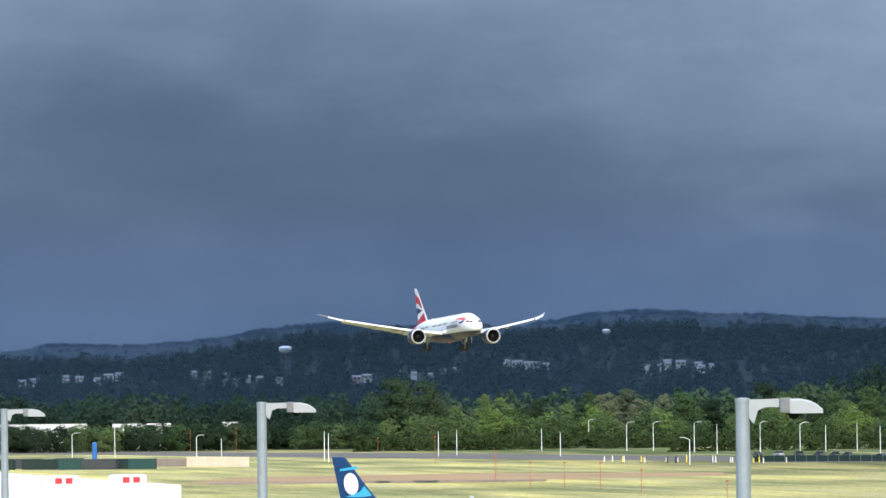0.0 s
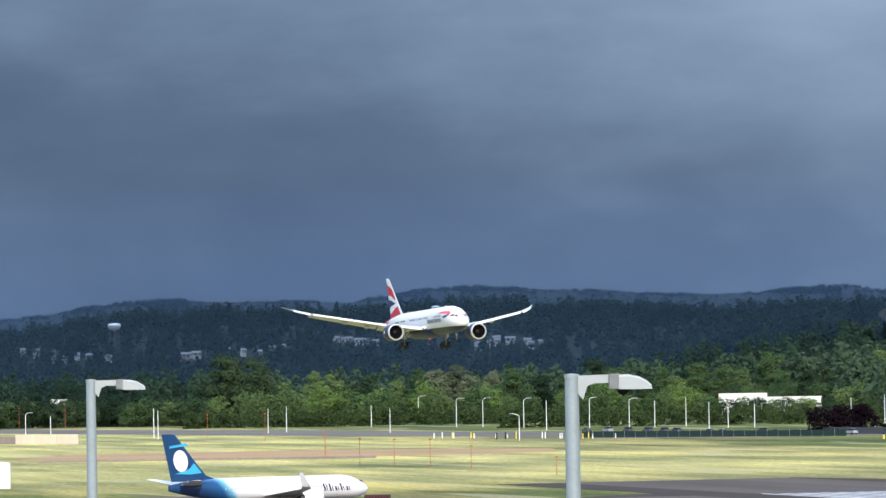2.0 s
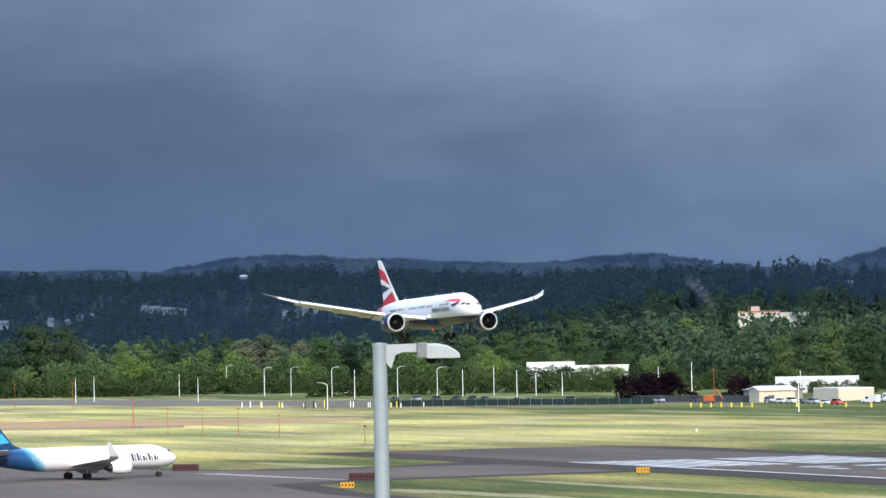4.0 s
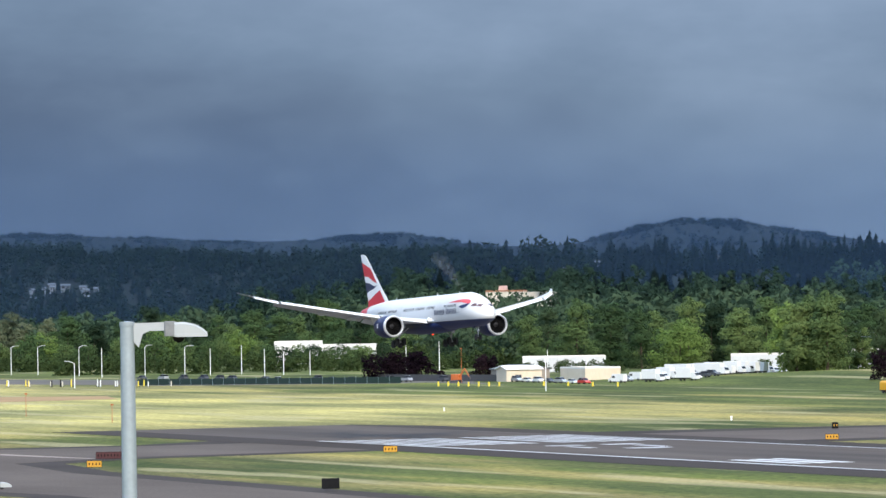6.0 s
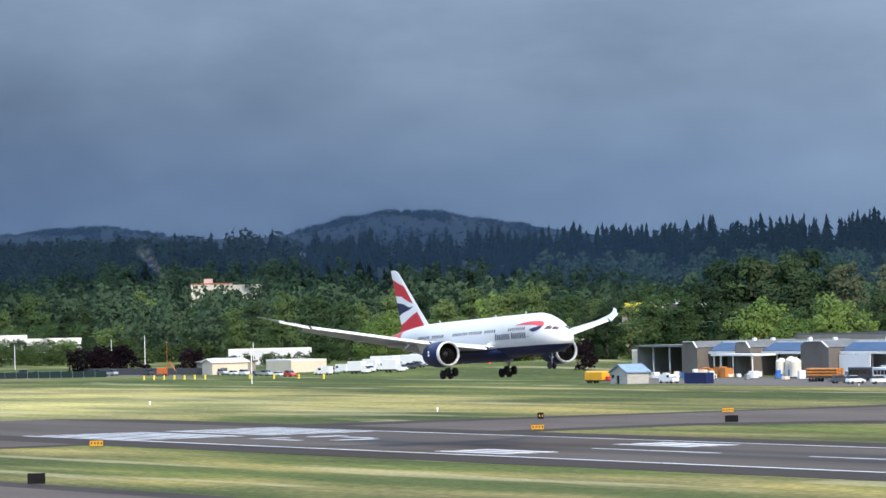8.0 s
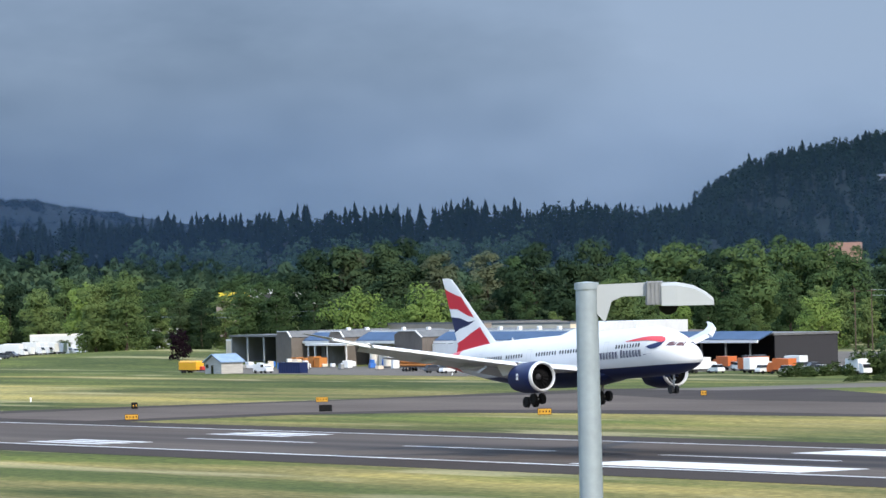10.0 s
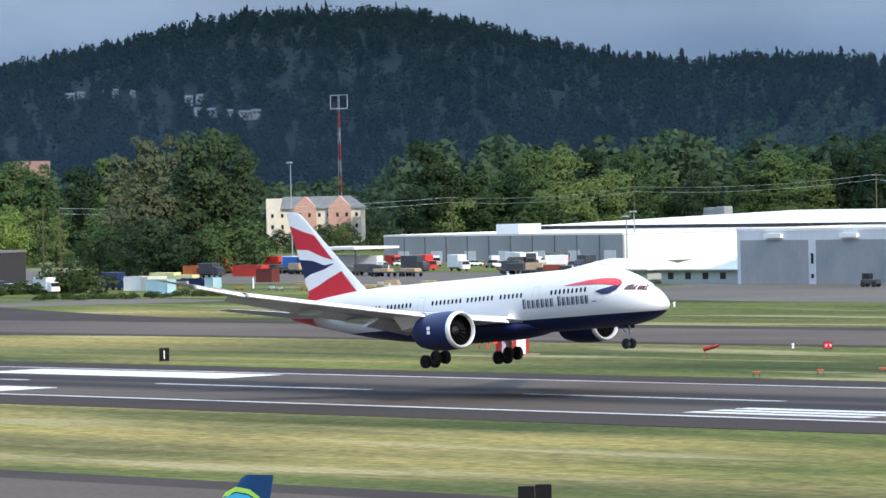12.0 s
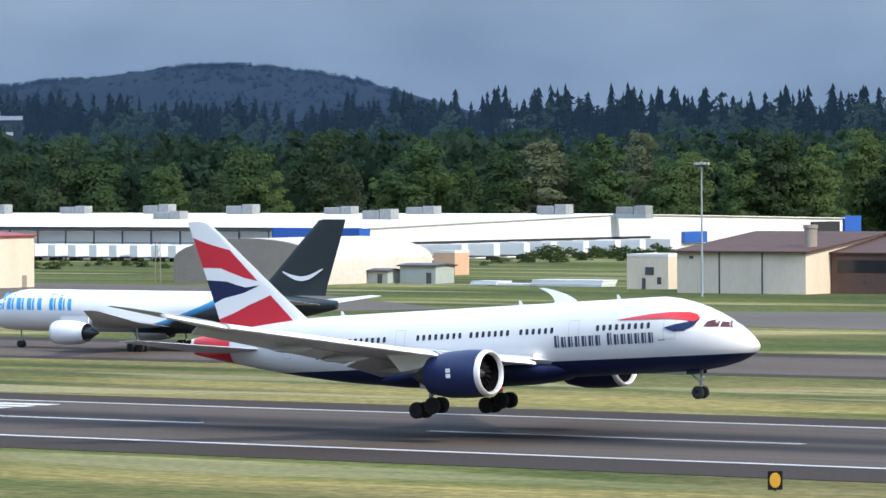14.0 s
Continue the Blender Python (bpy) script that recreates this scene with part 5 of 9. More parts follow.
BROWN_ROOF = surf("brown_metal_roof", (0.062, 0.030, 0.026), (0.095, 0.046, 0.038), scale=0.2, fine=8, rough=0.85)
RED_ROOF = surf("red_metal_roof", (0.22, 0.018, 0.025), (0.32, 0.03, 0.035), scale=0.2, fine=8, rough=0.45)
GREY_ROOF = surf("grey_shingle_roof", (0.10, 0.105, 0.11), (0.17, 0.175, 0.18), scale=0.6, fine=8, rough=0.8)
TAUPE = surf("taupe_cladding", (0.22, 0.19, 0.165), (0.30, 0.26, 0.225), scale=0.2, fine=10, rough=0.6)
BRICK_PINK = surf("pink_brick", (0.42, 0.24, 0.19), (0.55, 0.34, 0.27), scale=0.8, fine=8, rough=0.8)
STUCCO = surf("cream_stucco", (0.60, 0.55, 0.46), (0.72, 0.67, 0.57), scale=0.5, fine=8, rough=0.8)
# near-black colour that stands in for shade inside bays and recesses
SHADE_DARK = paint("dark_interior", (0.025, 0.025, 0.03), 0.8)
BLUE_PANEL = paint("bright_blue_panel", (0.02, 0.10, 0.42), 0.5)
YELLOW_PANEL = paint("yellow_panel", (0.80, 0.62, 0.06), 0.5)
STEEL_DARK = paint("dark_steel", (0.06, 0.06, 0.065), 0.6)
PEACH = paint("peach_stucco", (0.62, 0.38, 0.25), 0.7)
SAGE = paint("sage_cladding", (0.36, 0.40, 0.37), 0.6)


def ribs(parent, x0, x1, y, z0, z1, step, mat, axis="x"):
    """Upright cover strips along a wall, each a part."""
    n = max(1, int(abs(x1 - x0) / step))
    me = M().box(-0.12, -0.06, 0, 0.12, 0.06, z1 - z0).mesh("wall_rib", mat)
    for i in range(1, n):
        a = x0 + (x1 - x0) * i / n
        o = part("wall_rib", me, mat, parent)
        o.location = (a, y, z0) if axis == "x" else (y, a, z0)


def shed(name, label, x0, x1, y0, y1, eave, ridge, wall, roof, along="x", at=None, overhang=0.5, category="building", openings=(), rib=0, rib_mat=None, z0=0.0, group=""):
    """A gabled building in its own space: walls, two roof slopes, openings on the -y or +x walls as (wall, from, to, low, high, kind, material)."""
    b = thing(name, label, category, at, group)
    m = M()
    t = 0.3
    if along == "x":
        ym = (y0 + y1) / 2
        prof = [(y0, z0), (y1, z0), (y1, eave), (ym, ridge), (y0, eave)]
        m.loft([[(x, y, z) for y, z in prof] for x in (x0, x1)], True, True)
    else:
        xm = (x0 + x1) / 2
        prof = [(x0, z0), (x1, z0), (x1, eave), (xm, ridge), (x0, eave)]
        m.loft([[(x, y, z) for x, z in prof] for y in (y0, y1)], True, True)
    body = part("wall", m, wall, b)
    o = overhang
    for sgn in (-1, 1):
        r = M()
        if along == "x":
            ye, ym = (y0 - o if sgn < 0 else y1 + o), (y0 + y1) / 2
            k = (ridge - eave) / ((y1 - y0) / 2) * o
            r.loft([[(x, ye, eave - k + 0.03), (x, ym, ridge + 0.03), (x, ym, ridge + t), (x, ye, eave - k + t)] for x in (x0 - o, x1 + o)], True, True)
        else:
            xe, xm = (x0 - o if sgn < 0 else x1 + o), (x0 + x1) / 2
            k = (ridge - eave) / ((x1 - x0) / 2) * o
            r.loft([[(xe, y, eave - k + 0.03), (xm, y, ridge + 0.03), (xm, y, ridge + t), (xe, y, eave - k + t)] for y in (y0 - o, y1 + o)], True, True)
        part("roof", r, roof, b)
    for wall_side, a, c, lo, hi, kind, mat in openings:
        opening(body, wall_side, x0, x1, y0, y1, a, c, lo, hi, kind, mat)
    if rib:
        ribs(body, x0, x1, y0 - 0.05, z0, eave, rib, rib_mat or wall)
        ribs(body, y0, y1, x1 + 0.05, z0, eave, rib, rib_mat or wall, "y")
    return b


def opening(body, side, x0, x1, y0, y1, a, c, lo, hi, kind, mat):
    if side == "-y":
        return part(kind, M().box(a, y0 - 0.06, lo, c, y0 + 0.1, hi), mat, body)
    return part(kind, M().box(x1 - 0.1, a, lo, x1 + 0.06, c, hi), mat, body)


def flat_block(name, label, x0, x1, y0, y1, h, wall, roof, at=None, category="building", openings=(), rib=0, rib_mat=None, parapet=0.5, z0=0.0, group=""):
    """A flat-roofed building with a parapet."""
    b = thing(name, label, category, at, group)
    body = part("wall", M().box(x0, y0, z0, x1, y1, h), wall, b)
    part("roof", M().box(x0 + 0.3, y0 + 0.3, h, x1 - 0.3, y1 - 0.3, h + 0.12), roof, b)
    if parapet:
        p = M()
        for q in ((x0, y0, x1, y0 + 0.3), (x0, y1 - 0.3, x1, y1), (x0, y0 + 0.3, x0 + 0.3, y1 - 0.3), (x1 - 0.3, y0 + 0.3, x1, y1 - 0.3)):
            p.box(q[0] - 0.03, q[1] - 0.03, h + 0.001, q[2] + 0.03, q[3] + 0.03, h + parapet)
        part("parapet", p, roof, b)
    for wall_side, a, c, lo, hi, kind, mat in openings:
        opening(body, wall_side, x0, x1, y0, y1, a, c, lo, hi, kind, mat)
    if rib:
        ribs(body, x0, x1, y0 - 0.05, z0, h, rib, rib_mat or wall)
        ribs(body, y0, y1, x1 + 0.05, z0, h, rib, rib_mat or wall, "y")
    return b


# hangars and sheds facing the runway
g1 = flat_block("hangar", "twin-bay white hangar with grey roller doors", -670, -628, 652, 684, 10.4, PALE_CLAD, WHITE_ROOF,
                openings=(("-y", -669.0, -650.3, 0, 8.6, "door", GREY_CLAD), ("-y", -648.3, -629.5, 0, 8.6, "door", GREY_CLAD), ("-y", -649.7, -649.0, 4, 6, "window", GLASS_DARK), ("-y", -649.7, -649.0, 1.2, 2.0, "window", GLASS_DARK)))
for x in (-659.5, -639):
    part("door_hood", M().box(x - 2.3, 651.2, 9.0, x + 2.3, 652.0, 9.8), WHITE_CLAD, g1)
g2 = shed("hangar", "cream gabled hangar with a grey door and red roof", -622.6, -596.4, 650, 680, 9.6, 10.6, CREAM, RED_ROOF, "y",
          openings=(("-y", -620.5, -599.5, 0, 7.0, "door", GREY_CLAD), ("+x", 652.0, 653.4, 0, 2.3, "door", TAUPE), ("+x", 676.5, 677.8, 0, 2.3, "door", TAUPE)))
# front gable's shade painted on as a taupe sheet over the cream wall
part("gable_wall", M().loft([[(-622.5, y, 7.2), (-596.5, y, 7.2), (-596.5, y, 9.6), (-609.5, y, 10.5), (-622.5, y, 9.6)] for y in (649.8, 649.99)], True, True), TAUPE, g2, "gable coloured taupe for the shaded front of the cream walls")
# barrel-roofed hangar
b = thing("barrel_hangar", "barrel-roofed pale hangar with a taupe front", "hangar")
prof = [(-592, 0)] + [(-574 - 18 * math.cos(math.pi * i / 16), 4.6 + 4.2 * math.sin(math.pi * i / 16)) for i in range(17)] + [(-556, 0)]
part("wall", M().loft([[(x, y, z) for x, z in prof] for y in (716, 717)], True, True), TAUPE, b, "flat taupe front wall")
part("roof", M().loft([[(x, y, z) for x, z in prof] for y in (717.02, 752)], True, True), surf("pale_barrel_roof", (0.52, 0.46, 0.40), (0.66, 0.60, 0.53), scale=0.15), b, smooth=30)
lean = shed("lean_to", "low pale lean-to with a small door", -566, -559.5, 718, 748, 3.6, 4.3, CREAM, WHITE_ROOF, "y", openings=(("-y", -564.5, -563.3, 0, 2.1, "door", TAUPE),))
for i, x in enumerate((-593.5, -557.5)):
    mast = thing("lattice_mast", "thin steel lattice post beside the barrel hangar", "mast", pose(x, 713, 0))
    for dx in (-0.7, 0.7):
        part("leg", M().tube((dx, 0, 0), (dx * 0.8, 0, 8.2), 0.09, n=6), TAUPE, mast)
    for k in range(6):
        part("brace", M().tube((-0.7, 0, 0.4 + k * 1.3), (0.7, 0, 1.7 + k * 1.3), 0.05, n=5), TAUPE, mast)
shed("utility_shed", "small sage shed on the grass", -557.7, -551.2, 731, 735, 2.3, 2.6, SAGE, STEEL_DARK, openings=(("-y", -553.6, -552.5, 0, 1.8, "door", STEEL_DARK),))
shed("utility_shed", "pale green shed on the grass", -549.7, -541.2, 733, 739, 3.3, 3.6, SAGE, STEEL_DARK, openings=(("-y", -543.4, -542.2, 0, 2.1, "door", STEEL_DARK),))
flat_block("annex", "small peach block behind the sheds", -587.5, -582.0, 795, 800, 4.6, PEACH, WHITE_ROOF)
flat_block("equipment_house", "pale cream equipment house with vents", -485.5, -476.5, 716, 726, 5.9, CREAM, WHITE_ROOF,
           openings=(("-y", -481.5, -479.6, 2.6, 4.0, "vent", STEEL_DARK), ("-y", -478.9, -478.0, 0.9, 2.2, "vent", STEEL_DARK), ("-y", -482.2, -481.4, 0, 2.0, "door", STEEL_DARK), ("+x", 719, 720.2, 3.4, 3.9, "vent", STEEL_DARK)))
fs = shed("fire_station", "cream panelled station with a broad brown roof", -462, -435.5, 697, 751, 7.2, 10.2, CREAM, BROWN_ROOF, "x", overhang=0.9, rib=8.0, rib_mat=STEEL_DARK, openings=(("-y", -459.4, -458.6, 6.0, 6.5, "vent", STEEL_DARK),))
part("chimney", M().spin([(7.0, 1.15), (11.2, 1.15), (11.3, 1.3), (11.9, 1.3), (11.95, 0.1)], "z", 14, (-438.2, 703, 0)), TAUPE, fs, "squat grey chimney", smooth=40)
shed("fire_station_wing", "brown wing with lower dark openings", -435.3, -395, 705, 743, 6.9, 9.6, surf("brown_cladding", (0.10, 0.055, 0.045), (0.15, 0.085, 0.07), scale=0.3), BROWN_ROOF, "x", openings=(("-y", -434, -412, 3.6, 5.8, "window", GLASS_DARK), ("-y", -429, -428, 1.6, 2.3, "vent", STEEL_DARK), ("-y", -424, -423, 1.6, 2.3, "vent", STEEL_DARK)))
# stacked pale panels on the grass
for i, (x0, x1, z) in enumerate(((-527, -521, 0.9), (-523, -512, 0.5), (-513, -497, 1.3))):
    st = thing("panel_stack", "low stack of pale blue-white panels on the grass", "panels", pose((x0 + x1) / 2, 727, 0), "panel stacks")
    for k in range(3):
        part("panel", M().box(-(x1 - x0) / 2, -2.5 + 0.3 * k, z * k / 3 + 0.04, (x1 - x0) / 2, 2.2 + 0.3 * k, z * (k + 1) / 3 - 0.03), WHITE_CLAD if k % 2 else PALE_CLAD, st)

# long white warehouse with loading docks
wh = thing("warehouse", "very long white warehouse with a pale roof", "warehouse")
wall = part("wall", M().loft([[(x, 900, 0), (x, 900, 7.9), (x, 1008, 10.1), (x, 1117, 7.9), (x, 1117, 0)] for x in (-1009, -686)], True, True), WHITE_CLAD, wh)
part("roof", M().loft([[(x, 899.2, 7.9), (x, 1008, 10.15), (x, 1117.5, 7.9), (x, 1117.5, 8.15), (x, 1008, 10.4), (x, 899.2, 8.15)] for x in (-1009.6, -685.4)], True, True), WHITE_ROOF, wh)
part("gutter", M().box(-1009, 898.9, 7.75, -700, 899.15, 8.12), STEEL_DARK, wh, "dark gutter along the eave")
part("blue_corner", M().box(-712, 898.2, 4.6, -686, 899.95, 8.1), BLUE_PANEL, wall, "bright blue corner panel")
part("blue_corner_side", M().box(-685.98, 898.2, 4.6, -685.6, 902.5, 8.1), BLUE_PANEL, wall, "bright blue corner panel")
can = part("dock_canopy", M().box(-1008, 897.5, 7.2, -712, 899.95, 7.45), STEEL_DARK, wh, "dark steel dock canopy")
me = M().box(-0.16, -0.16, 0, 0.16, 0.16, 7.2).mesh("canopy_post", STEEL_DARK)
for i in range(33):
    part("canopy_post", me, STEEL_DARK, can).location = (-1007 + 9.2 * i, 897.8, 0)
part("canopy_beam", M().box(-1008, 897.6, 3.2, -712, 897.9, 3.75), STEEL_DARK, can)
part("canopy_rail", M().box(-1008, 897.65, 4.25, -712, 897.85, 4.4), STEEL_DARK, can)
part("dock_strip", M().box(-685.96, 911, 3.9, -685.5, 1022, 4.5), SHADE_DARK, wall, "dark strip of dock canopy on the end wall")
for i in range(9):
    part("dock_door", M().box(-685.97, 914 + 12 * i, 0.9, -685.8, 918 + 12 * i, 3.6), GREY_CLAD, wall)
part("blue_box", M().box(-685.97, 1037, 2.5, -684.8, 1047.5, 5.4), BLUE_PANEL, wall, "blue box on the end wall")
part("dark_bay", M().box(-685.97, 1100.5, 4.0, -685.0, 1114, 7.2), SHADE_DARK, wall, "dark box at the end wall's corner")
part("side_screen", M().box(-686.5, 1117.6, 3.4, -685.5, 1126, 8.6), BLUE_PANEL, wh, "blue screen at the warehouse's end")
part("red_end", M().box(-1012, 897.2, 5.8, -1009.1, 899.8, 8.3), RED_PAINT, wh, "red panel at the eave's end")


UNIT_GREY = surf("unit_grey", (0.20, 0.21, 0.21), (0.32, 0.33, 0.33), scale=0.8, fine=6, rough=0.6)


def roof_unit(x, y, z, big):
    u = thing("roof_air_unit", "grey rooftop air-conditioning unit", "air unit", pose(x, y, z), "rooftop units")
    part("cabinet", M().bbox(-4.6, -1.6, 0, 0.8, 1.6, 1.8 + 0.4 * big, 0.1), UNIT_GREY, u)
    part("fan_box", M().bbox(1.0, -1.7, 0, 4.6, 1.7, 2.1 + 0.5 * big, 0.1), UNIT_GREY, u)
    part("kerb", M().box(-4.7, -1.7, -1.2, 4.7, 1.7, 0), GALV, u)


for i, (az, y) in enumerate(((46.0, 985), (42.9, 1002), (42.05, 955), (41.7, 998), (40.75, 1002), (39.75, 1002), (39.62, 958), (38.75, 1000), (37.57, 1000), (37.1, 960), (36.58, 1002), (35.0, 1000), (34.05, 1006))):
    roof_unit(-y * math.tan(radians(az)), y, 8.15 + 2.25 * (y - 899.2) / 108.8, i % 2)


def rough_bank():
    """A low bank of unmown grass and brush before the loading docks."""
    rng = np.random.default_rng(8)
    nx, ny = 90, 16
    x, y = np.linspace(-900, -560, nx), np.linspace(745, 868, ny)
    m = M()
    for j in range(ny):
        for i in range(nx):
            e = min(1, j / 3, (ny - 1 - j) / 2, i / 4, (nx - 1 - i) / 4)
            m.v.append((x[i] + rng.uniform(-1, 1), y[j] + rng.uniform(-2, 2), 0.02 + e * (1.3 + 1.1 * rng.random() + 0.5 * math.sin(i * 0.4))))
    m.add([], [(j * nx + i, j * nx + i + 1, (j + 1) * nx + i + 1, (j + 1) * nx + i) for j in range(ny - 1) for i in range(nx - 1)])
    solid("rough_bank", m, surf("rough_grass", (0.045, 0.068, 0.018), (0.135, 0.160, 0.048), scale=0.25, fine=7, rough=0.95, bump=0.6, spec=0.1, space="World"), "low bank of unmown green grass and brush", "grass bank", kind="structure", smooth=50)


rough_bank()
BRUSH += [(35.6, 43.2, 1065, 1115, 1.0, 2.0, 34, (1.6, 2.6))]
BRUSH += [(33.3, 35.4, 1090, 1190, 2.2, 4.2, 16, (1.3, 2.0))]
# grey warehouse with dock doors, huts in front of it
gw = flat_block("grey_warehouse", "long low grey warehouse with white roof edge", -978, -884, 820, 884, 6.9, GREY_CLAD, WHITE_ROOF, rib=8.5, rib_mat=STEEL_DARK,
                openings=tuple(("-y", -972 + 13.5 * i, -967.5 + 13.5 * i, 0, 3.0, "dock_door", PALE_CLAD) for i in range(7)))
part("end_wall", M().box(-883.99, 820.5, 0, -883.8, 883.5, 6.8), WHITE_CLAD, gw, "white end wall")
part("roof_house", M().box(-955, 840, 7.0, -946, 848, 9.6), PALE_CLAD, gw)
for x0, x1 in ((-722, -698), (-696, -672)):
    h = thing("site_hut", "low hut with a white hipped roof", "hut", None, "white-roofed huts")
    w = part("wall", M().box(x0 + 1, 655, 0, x1 - 1, 667, 2.7), SAGE, h)
    part("roof", M().loft([[(x0, 654, 2.7), (x1, 654, 2.7), (x1, 668, 2.7), (x0, 668, 2.7)], [(x0, 654, 2.95), (x1, 654, 2.95), (x1, 668, 2.95), (x0, 668, 2.95)], [(x0 + 6, 660, 4.9), (x1 - 6, 660, 4.9), (x1 - 6, 662, 4.9), (x0 + 6, 662, 4.9)]], True, True), WHITE_ROOF, h)
    for k in range(4):
        part("window", M().box(x0 + 3 + 5 * k, 654.93, 0.9, x0 + 4.6 + 5 * k, 655.1, 2.2), GLASS_DARK, w)

# maintenance sheds with blue roofs
def open_shed(label, x0, x1, y0, y1, h, wall, roof, posts):
    """A roof on posts and three walls, open to the airfield."""
    t = thing("open_shed", label, "shed")
    part("back_wall", M().box(x0, y1 - 0.3, 0, x1, y1, h), wall, t)
    for x in (x0, x1 - 0.3):
        part("side_wall", M().box(x, y0 + 0.4, 0, x + 0.3, y1 - 0.31, h), wall, t)
    part("roof", M().box(x0 - 0.3, y0, h + 0.004, x1 + 0.3, y1 + 0.3, h + 0.5), roof, t)
    part("floor", M().box(x0 + 0.31, y0 + 0.4, 0.04, x1 - 0.31, y1 - 0.31, 0.06), DARK_ASPHALT, t)
    for k in range(posts):
        x = x0 + (x1 - x0) * (k + 1) / (posts + 1)
        part("post", M().box(x - 0.2, y0 + 0.3, 0, x + 0.2, y0 + 0.7, h), LAMP_GREY, t)
    return t


open_shed("open shed with a dark inside and a flat grey roof", -1147, -1119.5, 620, 650, 7.6, GREY_CLAD, GREY_ROOF, 2)
flat_block("store_block", "narrow cream store beside the dark shed", -1153, -1147.2, 622, 640, 6.4, CREAM, WHITE_ROOF)


# taupe cladding made darker: the gables' shade is put into the colour
GABLE_SHADE = surf("weathered_brown_cladding", (0.10, 0.085, 0.075), (0.155, 0.135, 0.12), scale=0.3, fine=10, rough=0.7, stretch=(1, 1, 0.3))


def front_gable(x0, x1, top, mat, label):
    """A deep bay whose clipped gable faces the airfield."""
    t = thing("gable_bay", label, "shed", None, "clipped gable bays")
    w = x1 - x0
    prof = [(x0, 0), (x1, 0), (x1, top - 1.5), (x1 - w * 0.22, top), (x0 + w * 0.16, top), (x0, top - 0.9)]
    part("wall", M().loft([[(x, y, z) for x, z in prof] for y in (619, 650)], True, True), mat, t)
    edge = [(x1 + 0.1, top - 1.55), (x1 - w * 0.22, top + 0.02), (x0 + w * 0.16, top + 0.02), (x0 + w * 0.16, top + 0.2), (x1 - w * 0.2, top + 0.2), (x1 + 0.3, top - 1.45)]
    part("verge", M().loft([[(x, y, z) for x, z in edge] for y in (618.6, 618.98)], True, True), WHITE_CLAD, t)
    part("roof", M().loft([[(x, y, z) for x, z in edge] for y in (618.99, 650.3)], True, True), GREY_ROOF, t)
    return t


front_gable(-1119.3, -1110.8, 8.9, GABLE_SHADE, "taupe clipped gable bay beside the dark shed")
front_gable(-1090.5, -1082.5, 8.9, GABLE_SHADE, "taupe clipped gable bay between the sheds")
front_gable(-1056.5, -1042.5, 8.9, GABLE_SHADE, "broad taupe clipped gable bay at the shed's end")
for x0, x1, front, bays in ((-1110.6, -1090.7, GREY_CLAD, ((-1108, -1098),)), (-1082.3, -1056.7, PALE_CLAD, ((-1078, -1072), (-1068, -1061))), (-1042.3, -977, WHITE_CLAD, ((-1004, -978.5),))):
    s = thing("maintenance_shed", "long low maintenance shed with a blue metal eave", "shed", None, "blue-roofed sheds")
    w = part("wall", M().box(x0, 628, 0, x1, 660, 6.4), front, s)
    part("roof", M().loft([[(x, 626, 8.3), (x, 645, 8.9), (x, 662, 8.0), (x, 662, 7.6), (x, 628, 6.2)] for x in (x0, x1)], True, True), GREY_ROOF, s)
    part("blue_eave", M().loft([[(x, 622.6, 6.3), (x, 626.2, 8.3), (x, 626.3, 8.6), (x, 622.5, 6.6)] for x in (x0, x1)], True, True), BLUE_ROOF, s, "sloping blue metal eave")
    part("fascia", M().box(x0, 622.2, 5.7, x1, 622.55, 6.4), WHITE_CLAD, s)
    part("ridge_cap", M().box(x0, 627, 8.4, x1, 628, 8.9), WHITE_CLAD, s)
    n = int((x1 - x0) / 9)
    for k in range(n):
        part("post", M().box(x0 + (x1 - x0) * (k + 0.5) / n, 623.0, 0, x0 + (x1 - x0) * (k + 0.5) / n + 0.4, 623.4, 5.8), WHITE_CLAD, s)
        part("roof_vent", M().bbox(x0 + (x1 - x0) * (k + 0.3) / n, 634, 8.6, x0 + (x1 - x0) * (k + 0.3) / n + 1.1, 635, 9.7, 0.1), WHITE_CLAD, s)
    for a, c in bays:
        # flat panel on the wall; the bay's inner shade is only its colour
        part("bay", M().box(a, 627.8, 0, c, 628.0, 4.9), SHADE_DARK, w, "flat dark panel for an open bay's shade")
wp = thing("wall_panel", "white sheet wall under the blue eave", "wall")
part("panel", M().box(-1042, 621.7, 0, -1027, 622.0, 5.6), WHITE_CLAD, wp)
part("plinth", M().box(-1042, 621.6, 0, -1027, 621.68, 0.5), CONCRETE, wp)
# walls coloured near black to deepen the shade inside
es = open_shed("long open shed, walls coloured dark for shade, with a blue metal eave", -964, -894, 624, 642, 7.4, SHADE_DARK, GREY_ROOF, 6)
part("blue_eave", M().loft([[(x, 619.6, 6.3), (x, 623.6, 8.1), (x, 623.7, 8.4), (x, 619.5, 6.6)] for x in (-964.4, -893.6)], True, True), BLUE_ROOF, es, "sloping blue metal eave")
part("fascia", M().box(-964.4, 619.2, 5.8, -893.6, 619.5, 6.45), WHITE_CLAD, es)
cn = thing("yard_canopy", "thin white canopy on posts before the sheds", "canopy")
part("roof", M().box(-1091, 612, 5.4, -1069, 619, 5.9), WHITE_ROOF, cn)
for x in (-1090, -1080, -1070):
    part("post", M().box(x - 0.15, 612.3, 0, x + 0.15, 612.6, 5.4), WHITE_CLAD, cn)
hp = M()
heap_rng = np.random.default_rng(4)
